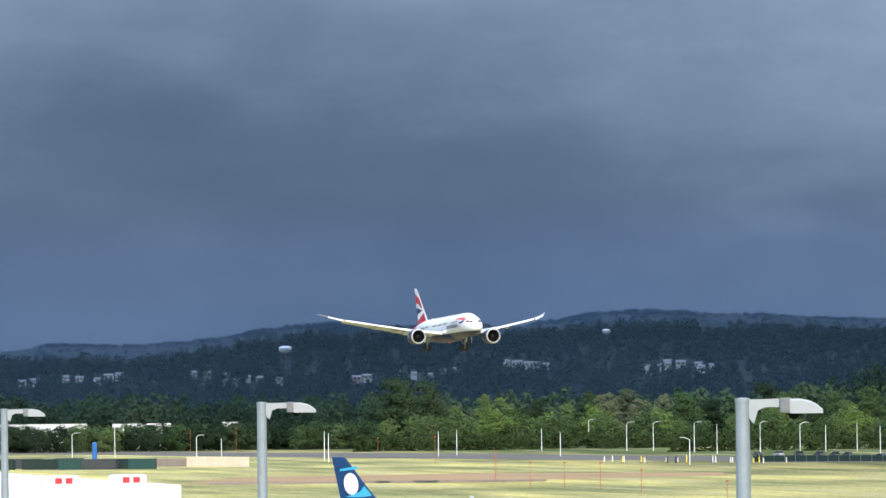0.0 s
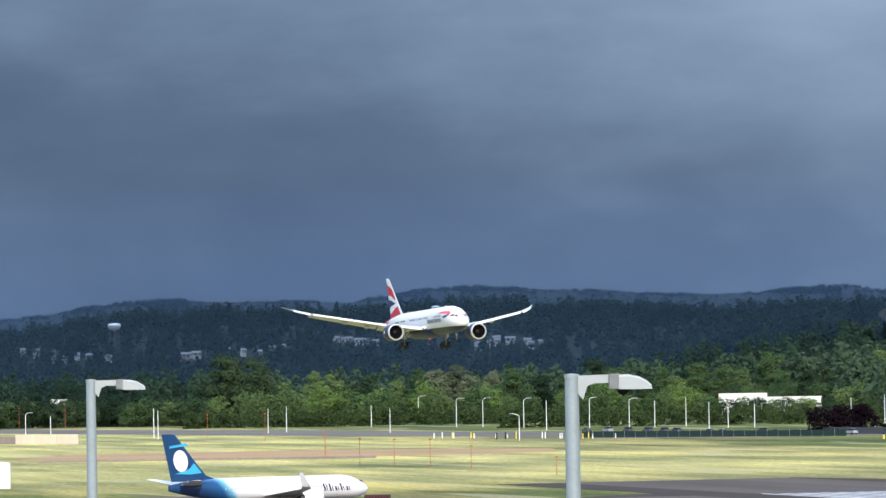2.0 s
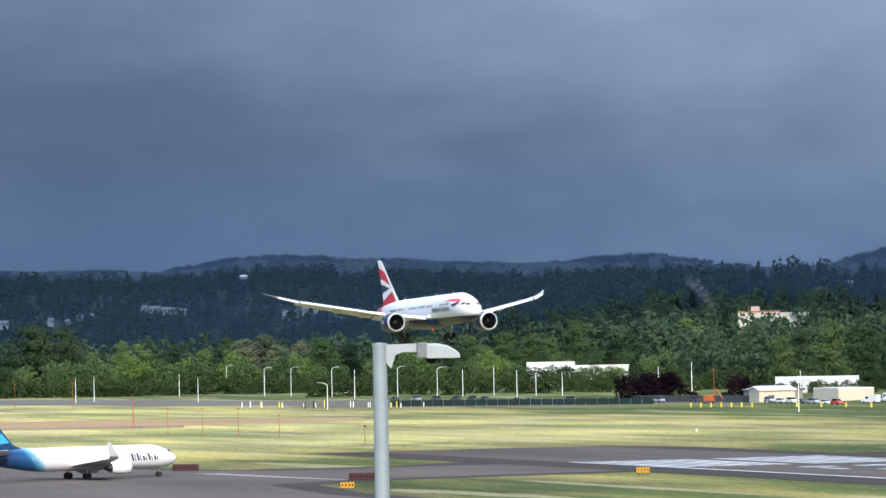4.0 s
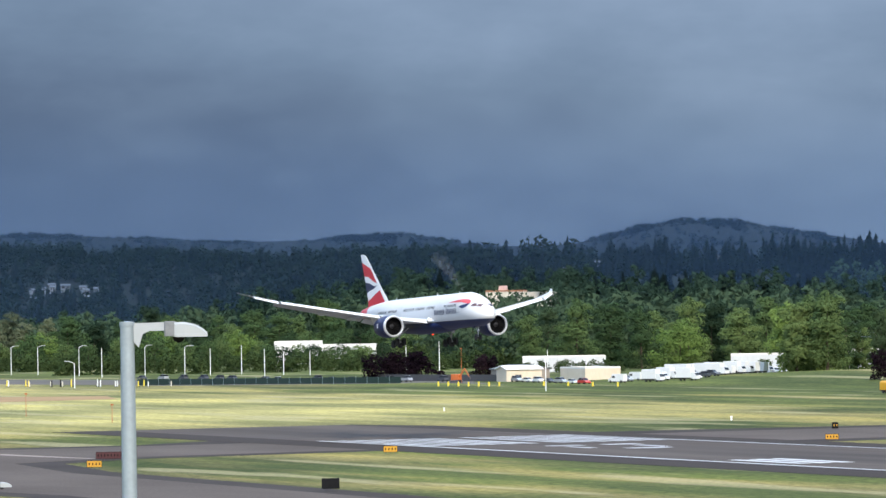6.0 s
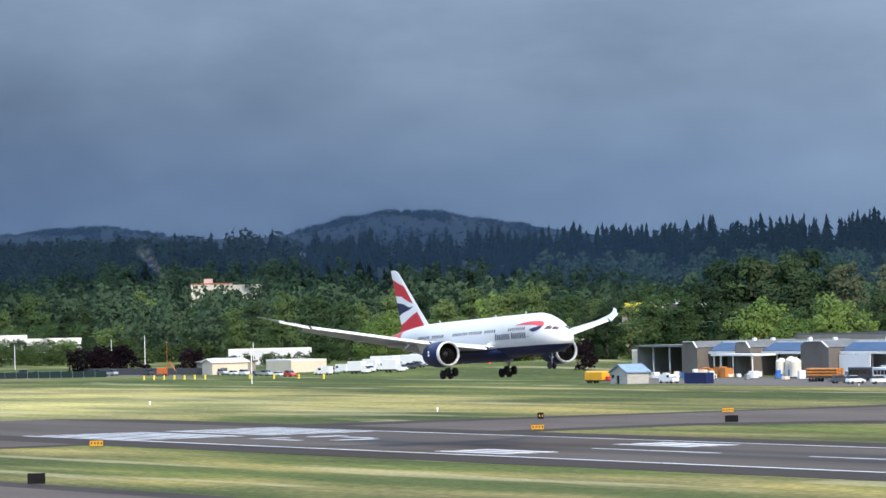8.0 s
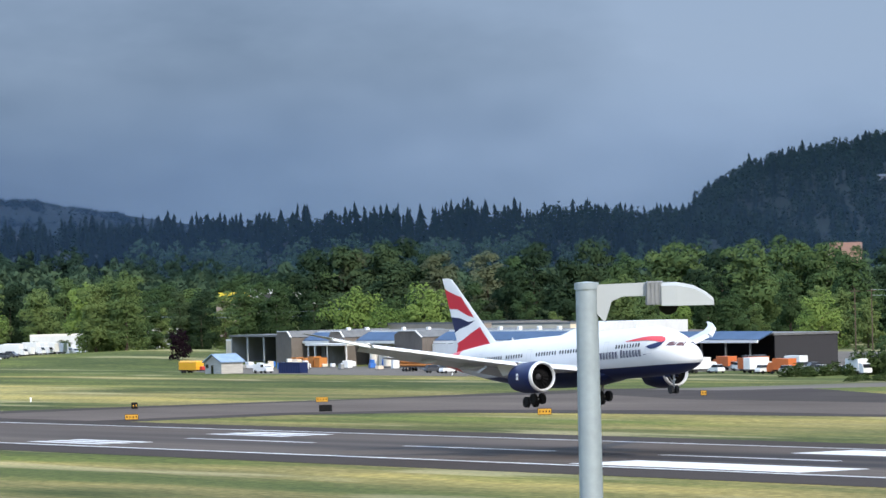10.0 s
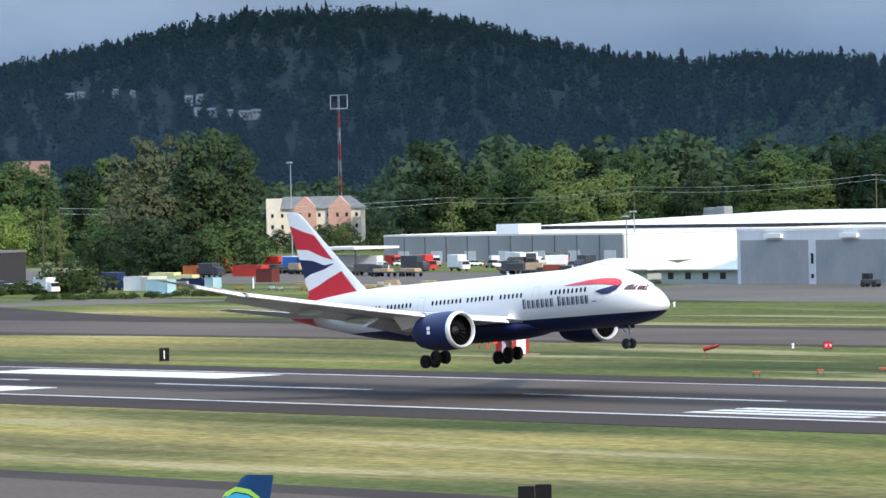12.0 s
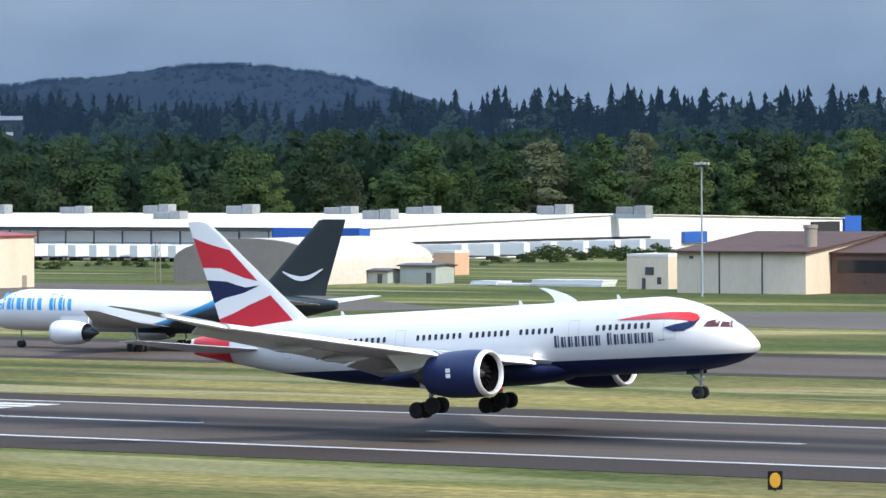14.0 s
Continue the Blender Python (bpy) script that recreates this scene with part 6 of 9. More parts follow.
for j in range(9):
    for i in range(25):
        u, w = i / 24, j / 8
        hp.v.append((-958 + 46 * u, 611 + 12 * w, 0.04 + 4.9 * math.sin(math.pi * u) ** 0.5 * math.sin(math.pi * w) ** 0.7 * (0.72 + 0.5 * heap_rng.random())))
hp.add([], [(j * 25 + i, j * 25 + i + 1, j * 25 + i + 26, j * 25 + i + 25) for j in range(8) for i in range(24)])
solid("mulch_heap", hp, surf("brown_mulch", (0.035, 0.02, 0.014), (0.085, 0.05, 0.035), scale=0.8, fine=6, rough=1.0), "heap of dark brown mulch under the blue-roofed shed", "heap", smooth=20)
lw = thing("flat_canopy", "low flat white canopy roof on posts", "canopy")
part("roof", M().box(-898, 727, 5.6, -878, 741, 6.2), WHITE_ROOF, lw)
for x in (-897, -888, -879):
    part("post", M().box(x - 0.15, 728, 0, x + 0.15, 728.3, 5.6), STEEL_DARK, lw)
gate = thing("gatehouse", "tall pale gable bay between the sheds", "shed")
part("wall", M().loft([[(x, 621, 0), (x, 621, 7.5), (x, 630, 10.8), (x, 650, 10.8), (x, 650, 0)] for x in (-980.5, -967.5)], True, True), PALE_CLAD, gate)
# flat dark panel in place of a shaded opening
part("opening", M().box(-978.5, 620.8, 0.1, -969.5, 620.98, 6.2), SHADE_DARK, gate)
flat_block("back_block", "long brown-roofed block behind the sheds", -1188, -1112, 680, 705, 9.6, TAUPE, GREY_ROOF)
flat_block("back_block", "pale flat block behind the blue-roofed sheds", -1108, -1068, 680, 705, 9.3, CREAM, GREY_ROOF)
# timber shed with a blue roof on the grass
sh = shed("utility_shed", "grey clapboard shed with a pale blue roof", -1040, -1031.5, 555, 561, 2.9, 4.6, surf("grey_clapboard", (0.34, 0.33, 0.31), (0.46, 0.45, 0.43), scale=0.5, stretch=(1, 1, 6)), surf("faded_blue_roof", (0.16, 0.24, 0.36), (0.24, 0.33, 0.46), scale=0.5), "y",
          openings=(("-y", -1036.8, -1035.6, 0, 2.1, "door", GLASS_DARK), ("-y", -1039.6, -1038.2, 1.4, 2.3, "window", GLASS_DARK)))

# apartments and distant blocks
apt = thing("apartment_house", "three-storey cream and pink brick house with a grey hipped roof", "apartments", pose(*polar(50.81, 1715), 0, 0, 0, 44))
aw = part("wall", M().box(-16.5, -7, 0, 16.5, 7, 12.6), STUCCO, apt)
part("roof", M().loft([[(-17.3, -8, 12.6), (17.3, -8, 12.6), (17.3, 8, 12.6), (-17.3, 8, 12.6)], [(-12, 0, 17.0), (12, 0, 17.0), (12, 0.2, 17.0), (-12, 0.2, 17.0)]], True, True), GREY_ROOF, apt)
for x in (-3.5, 9.0):
    part("brick_bay", M().loft([[(x - 4, y, 0), (x + 4, y, 0), (x + 4, y, 13.2), (x, y, 17.0), (x - 4, y, 13.2)] for y in (-8.6, -2.0)], True, True), BRICK_PINK, apt, "pink brick gabled bay")
part("corner_tower", M().box(-17.4, -8.5, 0, -12.4, -2, 16.5), STUCCO, apt, "cream corner tower")
for fl in range(3):
    for k in range(10):
        x = -15.2 + 3.35 * k
        part("window", M().box(x - 0.45, -8.7 if abs(x + 3.5) < 4 or abs(x - 9) < 4 or x < -12 else -7.1, 1.6 + 4.0 * fl, x + 0.45, -8.4 if abs(x + 3.5) < 4 or abs(x - 9) < 4 or x < -12 else -6.95, 3.0 + 4.0 * fl), GLASS_DARK, aw)
pk = thing("concrete_block", "stepped pinkish concrete block above the trees", "building", pose(*polar(54.34, 1890), 4, 0, 0, 50))
for x0, x1, h in ((-11, -6, 23.5), (-6, -1, 25.5), (-1, 11, 29.0)):
    w = part("wall", M().box(x0, -6.5, 0, x1 - 0.05, 6.5, h), STUCCO if x0 < -2 else BRICK_PINK, pk)
    for k in range(3):
        for q in range(3):
            part("window", M().box(x0 + 0.7 + 1.5 * k, -6.6, h - 4 - 3.2 * q, x0 + 1.5 + 1.5 * k, -6.45, h - 2 - 3.2 * q), GLASS_DARK, w)
yb = thing("yellow_apartments", "modern white block with a yellow box and dark bay", "apartments", pose(*polar(61.15, 1600), 0, 0, 0, 40))
for x0, x1, z0, z1, mt in ((-15, -8, 16.5, 19.3, YELLOW_PANEL), (-16, -4, 0, 16.4, TAUPE), (-3.9, 0, 0, 20.2, PALE_CLAD), (0.05, 4.5, 0, 18.5, STEEL_DARK), (4.6, 15, 0, 18.8, WHITE_CLAD)):
    part("block", M().box(x0, -6, z0, x1, 6, z1), mt, yb)
for k in range(8):
    part("window", M().box(5.4 + 2.4 * (k % 4), -6.1, 10.5 + 4 * (k // 4), 6.8 + 2.4 * (k % 4), -5.95, 12.3 + 4 * (k // 4)), GLASS_DARK, yb)
TILE_ORANGE = surf("orange_tiles", (0.30, 0.13, 0.07), (0.42, 0.19, 0.10), scale=0.5)
sc = flat_block("long_house", "long pale house with an orange tiled roof", -9, 9, -8, 8, 31.4, STUCCO, TILE_ORANGE, at=pose(*polar(66.68, 2260), 0, 0, 0, 60), parapet=0.8)
part("wing", M().box(9.1, -7, 0, 24, 7, 31.2), STUCCO, sc)
part("gable", M().loft([[(x, -8.2, 31.5), (x, -5, 34.3), (x, -2, 31.5)] for x in (-3, 1)], True, True), BRICK_PINK, sc)
for az0, az1, r, h, lab in ((69.48, 68.9, 1985, 10.6, "low white office block behind the hedge"), (68.9, 68.25, 2010, 8.8, "low white annex behind the hedge"), (80.6, 79.1, 2235, 11.5, "wide white warehouse behind the trees"), (78.8, 78.1, 2235, 11.2, "white warehouse behind the trees"), (77.5, 77.3, 2230, 11.5, "small white block behind the trees")):
    (xa, ya), (xb, yb_) = polar(az0, r), polar(az1, r)
    ang = math.degrees(math.atan2(yb_ - ya, xb - xa))
    l = math.hypot(xb - xa, yb_ - ya)
    flat_block("far_warehouse", lab, -l / 2, l / 2, 0, 30, h, WHITE_CLAD, WHITE_ROOF, at=pose((xa + xb) / 2, (ya + yb_) / 2, 0, 0, 0, ang), category="warehouse",
               openings=tuple(("-y", -l / 2 + l * (k + 0.3) / 3, -l / 2 + l * (k + 0.6) / 3, h - 3.5, h - 1.6, "window", GLASS_DARK) for k in range(0)))
for az0, az1, r, h, lab in ((66.5, 65.5, 1715, 5.2, "white-roofed hall behind the plum trees"), (64.0, 62.9, 1690, 5.2, "long grey hall behind the mound"), (62.6, 62.2, 1690, 6.3, "white hall behind the mound")):
    (xa, ya), (xb, yb_) = polar(az0, r), polar(az1, r)
    ang, l = math.degrees(math.atan2(yb_ - ya, xb - xa)), math.hypot(xb - xa, yb_ - ya)
    flat_block("hall", lab, -l / 2, l / 2, 0, 18, h, PALE_CLAD, WHITE_ROOF, at=pose((xa + xb) / 2, (ya + yb_) / 2, 0, 0, 0, ang))
shed("depot", "cream depot with a sloping front", -1373, -1365, 588, 600, 3.8, 4.8, CREAM, WHITE_ROOF, "y")
flat_block("depot", "cream flat-roofed depot beside the van park", -1362, -1343, 605, 617, 3.9, CREAM, WHITE_ROOF)
shed("depot", "low brown-roofed depot by the plum trees", -1396, -1377, 596, 608, 3.6, 4.8, TAUPE, GREY_ROOF)


HOUSE_WALL = surf("weathered_pale_siding", (0.40, 0.40, 0.38), (0.54, 0.53, 0.51), scale=0.6)
HOUSE_DARK = surf("dark_timber", (0.022, 0.026, 0.028), (0.035, 0.040, 0.042), scale=0.6)


def house(az, r, el, w, tone):
    """A low pale house whose upper storey shows over the trees."""
    x, y = polar(az, r)
    z = height(x, y)
    top = EYE_Z + r * math.tan(radians(el)) - z
    hs = thing("house", "pale house half hidden on the wooded hill", "house", pose(x, y, z, 0, 0, az + tone * 30 - 15), "houses on the hill")
    wl = part("wall", M().box(-w / 2, -4, -1, w / 2, 4, top), HOUSE_WALL if tone > 0.35 else TAUPE, hs)
    part("roof", M().loft([[(x_, -4.7, top - 0.2), (x_, 0, top + 1.0), (x_, 4.7, top - 0.2), (x_, 4.7, top - 0.45), (x_, 0, top + 0.75), (x_, -4.7, top - 0.45)] for x_ in (-w / 2 - 0.5, w / 2 + 0.5)], True, True), GREY_ROOF, hs)
    n = max(2, int(w / 2.5))
    for q in range(n):
        part("window", M().box(-w / 2 + w * (q + 0.3) / n, -4.1, top - 2.0, -w / 2 + w * (q + 0.75) / n, -3.95, top - 0.9), GLASS_DARK, wl)


hr = random.Random(3)
for az, r, el, w in HOUSE_SITES:
    house(az, r, el, w, hr.random())
for k in range(5):
    x, y = polar(42.62 - 0.27 * k, 2330)
    flat_block("terrace_block", "long white terrace block among the firs", -6.5, 6.5, -5, 5, 27.5 if k % 2 else 26.0, HOUSE_DARK, WHITE_CLAD, parapet=2.0, at=pose(x, y, (49.6 if k % 2 else 48.6) - 27.5, 0, 0, 42), group="white terrace",
               openings=tuple(("-y", -5.5 + 3 * q, -4.0 + 3 * q, 21, 23, "window", GLASS_DARK) for q in range(4)))
for k in range(4):
    x, y = polar(42.75 - 0.36 * k, 2140)
    flat_block("terrace_block", "long white terrace block among the firs", -6.5, 6.5, -5, 5, 30.0, HOUSE_DARK, WHITE_CLAD, parapet=1.6, at=pose(x, y, 38.6 - 30.5, 0, 0, 42), group="white terrace")


def build_hedges():
    rng = np.random.default_rng(21)
    bush = [leaf_cloud(rng, crown_lobes(rng, 1.0, 1.15, 0.02, 8, 1.0, 5), 620, 0.062) for _ in range(4)]
    spots = []
    for az0, az1, r0, r1, h0, h1, n, wide in BRUSH:
        for i in range(n):
            x, y = polar(az0 + (az1 - az0) * (i + 0.15 + 0.7 * rng.random()) / n, r0 + (r1 - r0) * rng.random())
            spots.append((x, y, height(x, y) + 0.4, h0 + (h1 - h0) * rng.random(), wide[0] + (wide[1] - wide[0]) * rng.random(), rng.random() * 6.28, int(rng.integers(4))))
    woods("hedges", spots, bush, HEDGE_LEAF, "dense green hedges and brush along roads and yards")


build_hedges()


# ---- towers, masts, lamps, wires ----
def water_tower(az, r, top, w, legs):
    x, y = polar(az, r)
    z0 = height(x, y)
    t = thing("water_tower", "pale green-white water tower above the trees", "water tower", pose(x, y, z0))
    h = top - z0
    part("tank", M().spin([(h - w * 0.62, 0.3), (h - w * 0.5, w * 0.34), (h - w * 0.3, w * 0.5), (h - w * 0.15, w * 0.5), (h - w * 0.04, w * 0.34), (h, 0.05)], "z", 24), PALE_CLAD, t, smooth=50)
    for i in range(legs):
        a = 2 * math.pi * i / legs
        part("leg", M().tube((math.cos(a) * w * 0.42, math.sin(a) * w * 0.42, 0), (math.cos(a) * w * 0.36, math.sin(a) * w * 0.36, h - w * 0.35), 0.16, n=6), STEEL_DARK, t)
    part("riser", M().tube((0, 0, 0), (0, 0, h - w * 0.5), w * 0.05, n=10), STEEL_DARK, t)


water_tower(76.72, 3250, 59, 9, 6)
water_tower(72.86, 3350, 69, 6, 5)


TOWER_RED = paint("faded_tower_red", (0.34, 0.05, 0.045), 0.6)


def radio_tower():
    x, y = polar(50.52, 1760)
    t = thing("radio_tower", "red and white banded lattice tower with a square top frame", "radio tower", pose(x, y, 0, 0, 0, 20))
    top = 54.0
    for i in range(9):
        z0, z1 = top * i / 9, top * (i + 1) / 9
        mt = TOWER_RED if i % 2 else LAMP_GREY
        w0, w1 = 0.8 - 0.06 * i, 0.8 - 0.06 * (i + 1)
        s = part("section", M().tube((-w0, -w0, z0), (-w1, -w1, z1), 0.05, n=5).tube((w0, -w0, z0), (w1, -w1, z1), 0.05, n=5).tube((0, w0, z0), (0, w1, z1), 0.05, n=5), mt, t)
        part("brace", M().tube((-w0, -w0, z0), (w1, -w1, z1), 0.03, n=4).tube((w0, -w0, z0), (0, w1, z1), 0.03, n=4).tube((0, w0, z0), (-w1, -w1, z1), 0.03, n=4), mt, s)
    fr = M()
    for a, c in (((-3.6, 0, 49), (3.6, 0, 49)), ((-3.6, 0, 54), (3.6, 0, 54)), ((-3.6, 0, 49), (-3.6, 0, 54)), ((3.6, 0, 49), (3.6, 0, 54))):
        fr.tube(a, c, 0.14, n=6)
    part("top_frame", fr, LAMP_GREY, t, "pale grey square aerial frame")


radio_tower()


def mast_light(x, y, h, heads=4):
    t = thing("floodlight_mast", "tall thin floodlight mast", "floodlight", pose(x, y, 0))
    part("pole", M().tube((0, 0, 0), (0, 0, h), 0.22, 0.12, 10), GALV, t, smooth=50)
    part("crossarm", M().box(-1.3, -0.12, h - 0.9, 1.3, 0.12, h - 0.65), STEEL_DARK, t)
    for i in range(heads):
        part("lamp_head", M().bbox(-1.4 + 0.8 * i, -0.3, h - 0.6, -0.9 + 0.8 * i, 0.3, h - 0.2, 0.05), LAMP_GREY, t)


mast_light(-445, 679, 23)
mast_light(-886, 826, 13, 3)
mast_light(*polar(51.12, 1330), 28, 3)
mast_light(*polar(47.1, 1190), 12, 3)


def street_lamp(x, y, h, arm, turn=0.0):
    t = thing("street_lamp", "pale steel street lamp with a curved arm", "street lamp", pose(x, y, 0, 0, 0, turn), "street lamps along the road")
    part("pole", M().tube((0, 0, 0), (0, 0, h - 0.8), 0.17, 0.11, 8), EMBLEM_WHITE, t, smooth=50)
    if arm:
        part("arm", M().tube((0, 0, h - 0.8), (arm * 0.4, 0, h - 0.1), 0.10, n=6, caps=False).tube((arm * 0.4, 0, h - 0.1), (arm, 0, h), 0.09, n=6), EMBLEM_WHITE, t)
        part("lamp_head", M().bbox(arm - 0.1, -0.2, h - 0.12, arm + 0.9, 0.2, h + 0.12, 0.04), LAMP_GREY, t)
    else:
        part("cap", M().tube((0, 0, h - 0.8), (0, 0, h), 0.11, 0.09, 8), EMBLEM_WHITE, t)


for x, y, h, a in ((-1960, 596, 12, 2.2), (-1816, 568, 11.5, 2.2), (-1800, 574, 11.5, 2.2), (-1742, 572, 11.5, 2.2), (-1708, 587, 11.5, 2), (-1609, 568, 11.6, 2.4), (-1692, 620, 11, 0), (-1639, 617, 8.5, 0), (-1625, 622, 8.5, 0), (-1865, 547, 9, 0),
                   (-1677, 499, 9, 0), (-1860, 352, 10, 2.4), (-1859, 369, 12, 0), (-1780, 385, 9, 2.0), (-1840, 408, 7, 0), (-1669, 408, 10.5, 0), (-1622, 398, 10, 0), (-1730, 467, 9.5, 0), (-1755, 481, 9.8, 0), (-1430, 468, 8.5, -3.0)):
    street_lamp(x, y, h, a, 70)
for az, r, h in ((71.55, 1760, 11), (70.25, 1790, 10), (69.6, 1690, 10), (67.9, 1640, 11), (67.5, 1650, 12), (66.2, 1600, 9)):
    street_lamp(*polar(az, r), h, 0, 70)


POLE_ORANGE = paint("pole_orange", (0.40, 0.11, 0.035), 0.6)


def orange_pole(x, y, h):
    t = thing("marker_pole", "thin orange marker pole on the dry grass", "pole", pose(x, y, 0), "orange marker poles")
    part("pole", M().tube((0, 0, 0), (0, 0, h), 0.08, 0.05, 6), POLE_ORANGE, t)
    part("lamp", M().box(-0.25, -0.25, h, 0.25, 0.25, h + 0.3), POLE_ORANGE, t)


for x, y, h in ((-2024, 435, 9), (-1996, 449, 10), (-2080, 490, 11), (-1646, 422, 8), (-1523, 410, 9), (-1255, 355, 7), (-1178, 333, 6.5), (-1091, 317, 6.2), (-1084, 323.5, 6), (-1056.7, 324, 6.2), (-1024, 323.6, 5), (-946, 317.7, 3.6)):
    orange_pole(x, y, h)
orange_pole(-1366.7, 573.5, 10.5)
t = thing("marker_pole", "pale thin pole by the van park", "pole", pose(-1194, 526, 0))
part("pole", M().tube((0, 0, 0), (0, 0, 9.8), 0.16, 0.12, 8), EMBLEM_WHITE, t)


def utility_pole(x, y, h):
    t = thing("utility_pole", "brown wooden utility pole with a crossarm", "utility pole", pose(x, y, height(x, y), 0, 0, 35), "utility poles")
    part("pole", M().tube((0, 0, 0), (0, 0, h), 0.20, 0.13, 8), BARK, t)
    part("crossarm", M().box(-1.3, -0.08, h - 0.9, 1.3, 0.08, h - 0.65), BARK, t)


POLES = ((53.9, 1300, 17), (54.1, 1290, 17), (49.2, 1430, 17), (47.0, 1420, 19), (44.1, 1410, 21), (42.4, 1400, 20), (63.0, 1560, 15), (59.6, 1420, 15))
for az, r, h in POLES:
    utility_pole(*polar(az, r), h)
for i, j in ((0, 2), (2, 3), (3, 4), (4, 5), (6, 7)):
    (a0, r0, h0), (a1, r1, h1) = POLES[i], POLES[j]
    p0, p1 = Vector((*polar(a0, r0), h0 - 0.5)), Vector((*polar(a1, r1), h1 - 0.5))
    for dz in (0, -1.5):
        pts = [p0.lerp(p1, k / 10) + Vector((0, 0, dz - 6.0 * (k / 10) * (1 - k / 10))) for k in range(11)]
        m = M().loft([[p + Vector((0, 0, 0.04)), p + Vector((0.035, 0.035, -0.02)), p - Vector((0.035, 0.035, 0.02))] for p in pts], True, True)
        solid("overhead_wire", m, GALV, "thin overhead wire between utility poles", "wire", group="overhead wires")


RIBBED_GREY = surf("ribbed_grey", (0.17, 0.18, 0.19), (0.24, 0.25, 0.26), scale=3)


def car_park_lamp(az, r, arm, top, turn):
    """Grey pole with a bracket arm and a long tapering lamp head."""
    x, y = polar(az, r)
    t = thing("lamp_post", "grey steel lamp post with a long tapering head", "lamp post", pose(x, y, 0, 0, 0, turn), "terminal lamp posts")
    k = arm / 1.12
    rad = 0.098 * k
    part("pole", M().spin([(0, rad * 1.5), (top * 0.9, rad * 1.08), (top - 0.06 * k, rad), (top - 0.06 * k, rad * 1.1), (top, rad * 1.1), (top + 0.01, 0.01)], "z", 20), GALV, t, smooth=40)
    br = M()
    # bracket: deep at the pole, thin outwards
    side = [(rad * 0.9, -0.28), (rad * 0.9, -0.02), (0.56 * k, -0.01), (0.56 * k, -0.13 * k), (0.32 * k, -0.13 * k), (0.22 * k, -0.17 * k), (rad + 0.06 * k, -0.36 * k)]
    br.loft([[(px, yy, top + pz) for px, pz in side] for yy in (-0.05 * k, 0.05 * k)], True, True)
    part("bracket", br, LAMP_GREY, t)
    ball = M()
    ball.bbox(0.52 * k, -0.10 * k, top - 0.21 * k, 0.68 * k, 0.10 * k, top - 0.0 * k, 0.012 * k)
    part("ballast_box", ball, RIBBED_GREY, t, "darker ribbed ballast box")
    for q in range(4):
        part("rib", M().box((0.535 + 0.036 * q) * k, -0.112 * k, top - 0.2 * k, (0.55 + 0.036 * q) * k, 0.112 * k, top - 0.005 * k), RIBBED_GREY, t)
    hd = M()
    prof = [(0.66, -0.22, -0.015), (0.80, -0.222, -0.012), (0.95, -0.222, -0.045), (1.05, -0.222, -0.10), (1.12, -0.222, -0.16), (1.125, -0.222, -0.19)]
    rings = []
    for px, lo, hi in prof:
        w = 0.13 * k * (1 - 0.25 * max(0, (px - 0.8) / 0.33))
        rings.append([(px * k, -w, top + lo * k), (px * k, w, top + lo * k), (px * k, w, top + (hi - 0.03) * k), (px * k, w * 0.7, top + hi * k), (px * k, -w * 0.7, top + hi * k), (px * k, -w, top + (hi - 0.03) * k)])
    hd.loft(rings, True, True)
    head = part("lamp_head", hd, LAMP_GREY, t, "pale tapering lamp head")
    part("lens", M().spin([(top - 0.30 * k, 0.02), (top - 0.27 * k, 0.07 * k), (top - 0.222 * k, 0.09 * k)], "z", 14, (0.72 * k, 0, 0)), BLACK_PLASTIC, head, smooth=50)


for az, r, arm, top in ((80.09, 132, 1.12, 21.58), (77.01, 99, 1.12, 21.68), (71.24, 67, 1.12, 21.66), (57.31, 42.3, 1.12, 21.66), (72.98, 168, 0.98, 16.05), (69.93, 165, 1.12, 15.4)):
    car_park_lamp(az, r, arm, top, az)

# terminal roof edge in the foreground
cx, cy = polar(77.98, 165)
tr = thing("terminal_roof", "flat white terminal roof with a deep fascia", "terminal")
part("roof_slab", M().bbox(cx - 60, -40, 17.95, cx, cy, 18.85, 0.04), WHITE_CLAD, tr)
# the wall's near-black colour holds the shade under the roof
part("wall", M().box(cx - 59, -39, 0, cx - 1.2, cy - 0.6, 17.94), SHADE_DARK, tr, "glazed wall under the roof, the recess's shade in its colour")
me = M().box(-0.12, -0.12, 0, 0.12, 0.12, 17.9).mesh("mullion", STEEL_DARK)
for i in range(12):
    part("mullion", me, STEEL_DARK, tr).location = (cx - 1.1, cy - 1.0 - 3 * i, 0)
for i, (dy, w) in enumerate(((-1.3, 0.62), (-3.7, 0.62), (-5.6, 0.3))):
    v = thing("roof_vent", "small white roof vent with red panels", "vent", pose(cx - 3.0, cy + dy, 18.85), "vents on the terminal roof")
    part("housing", M().bbox(-0.4, -w, 0, 0.4, w, 0.34, 0.06), WHITE_CLAD, v)
    if w > 0.5:
        part("panel", M().box(0.395, -w * 0.4, 0.06, 0.42, w * 0.0, 0.26), RED_PAINT, v)
        part("panel", M().box(0.395, w * 0.2, 0.06, 0.42, w * 0.6, 0.26), RED_PAINT, v)

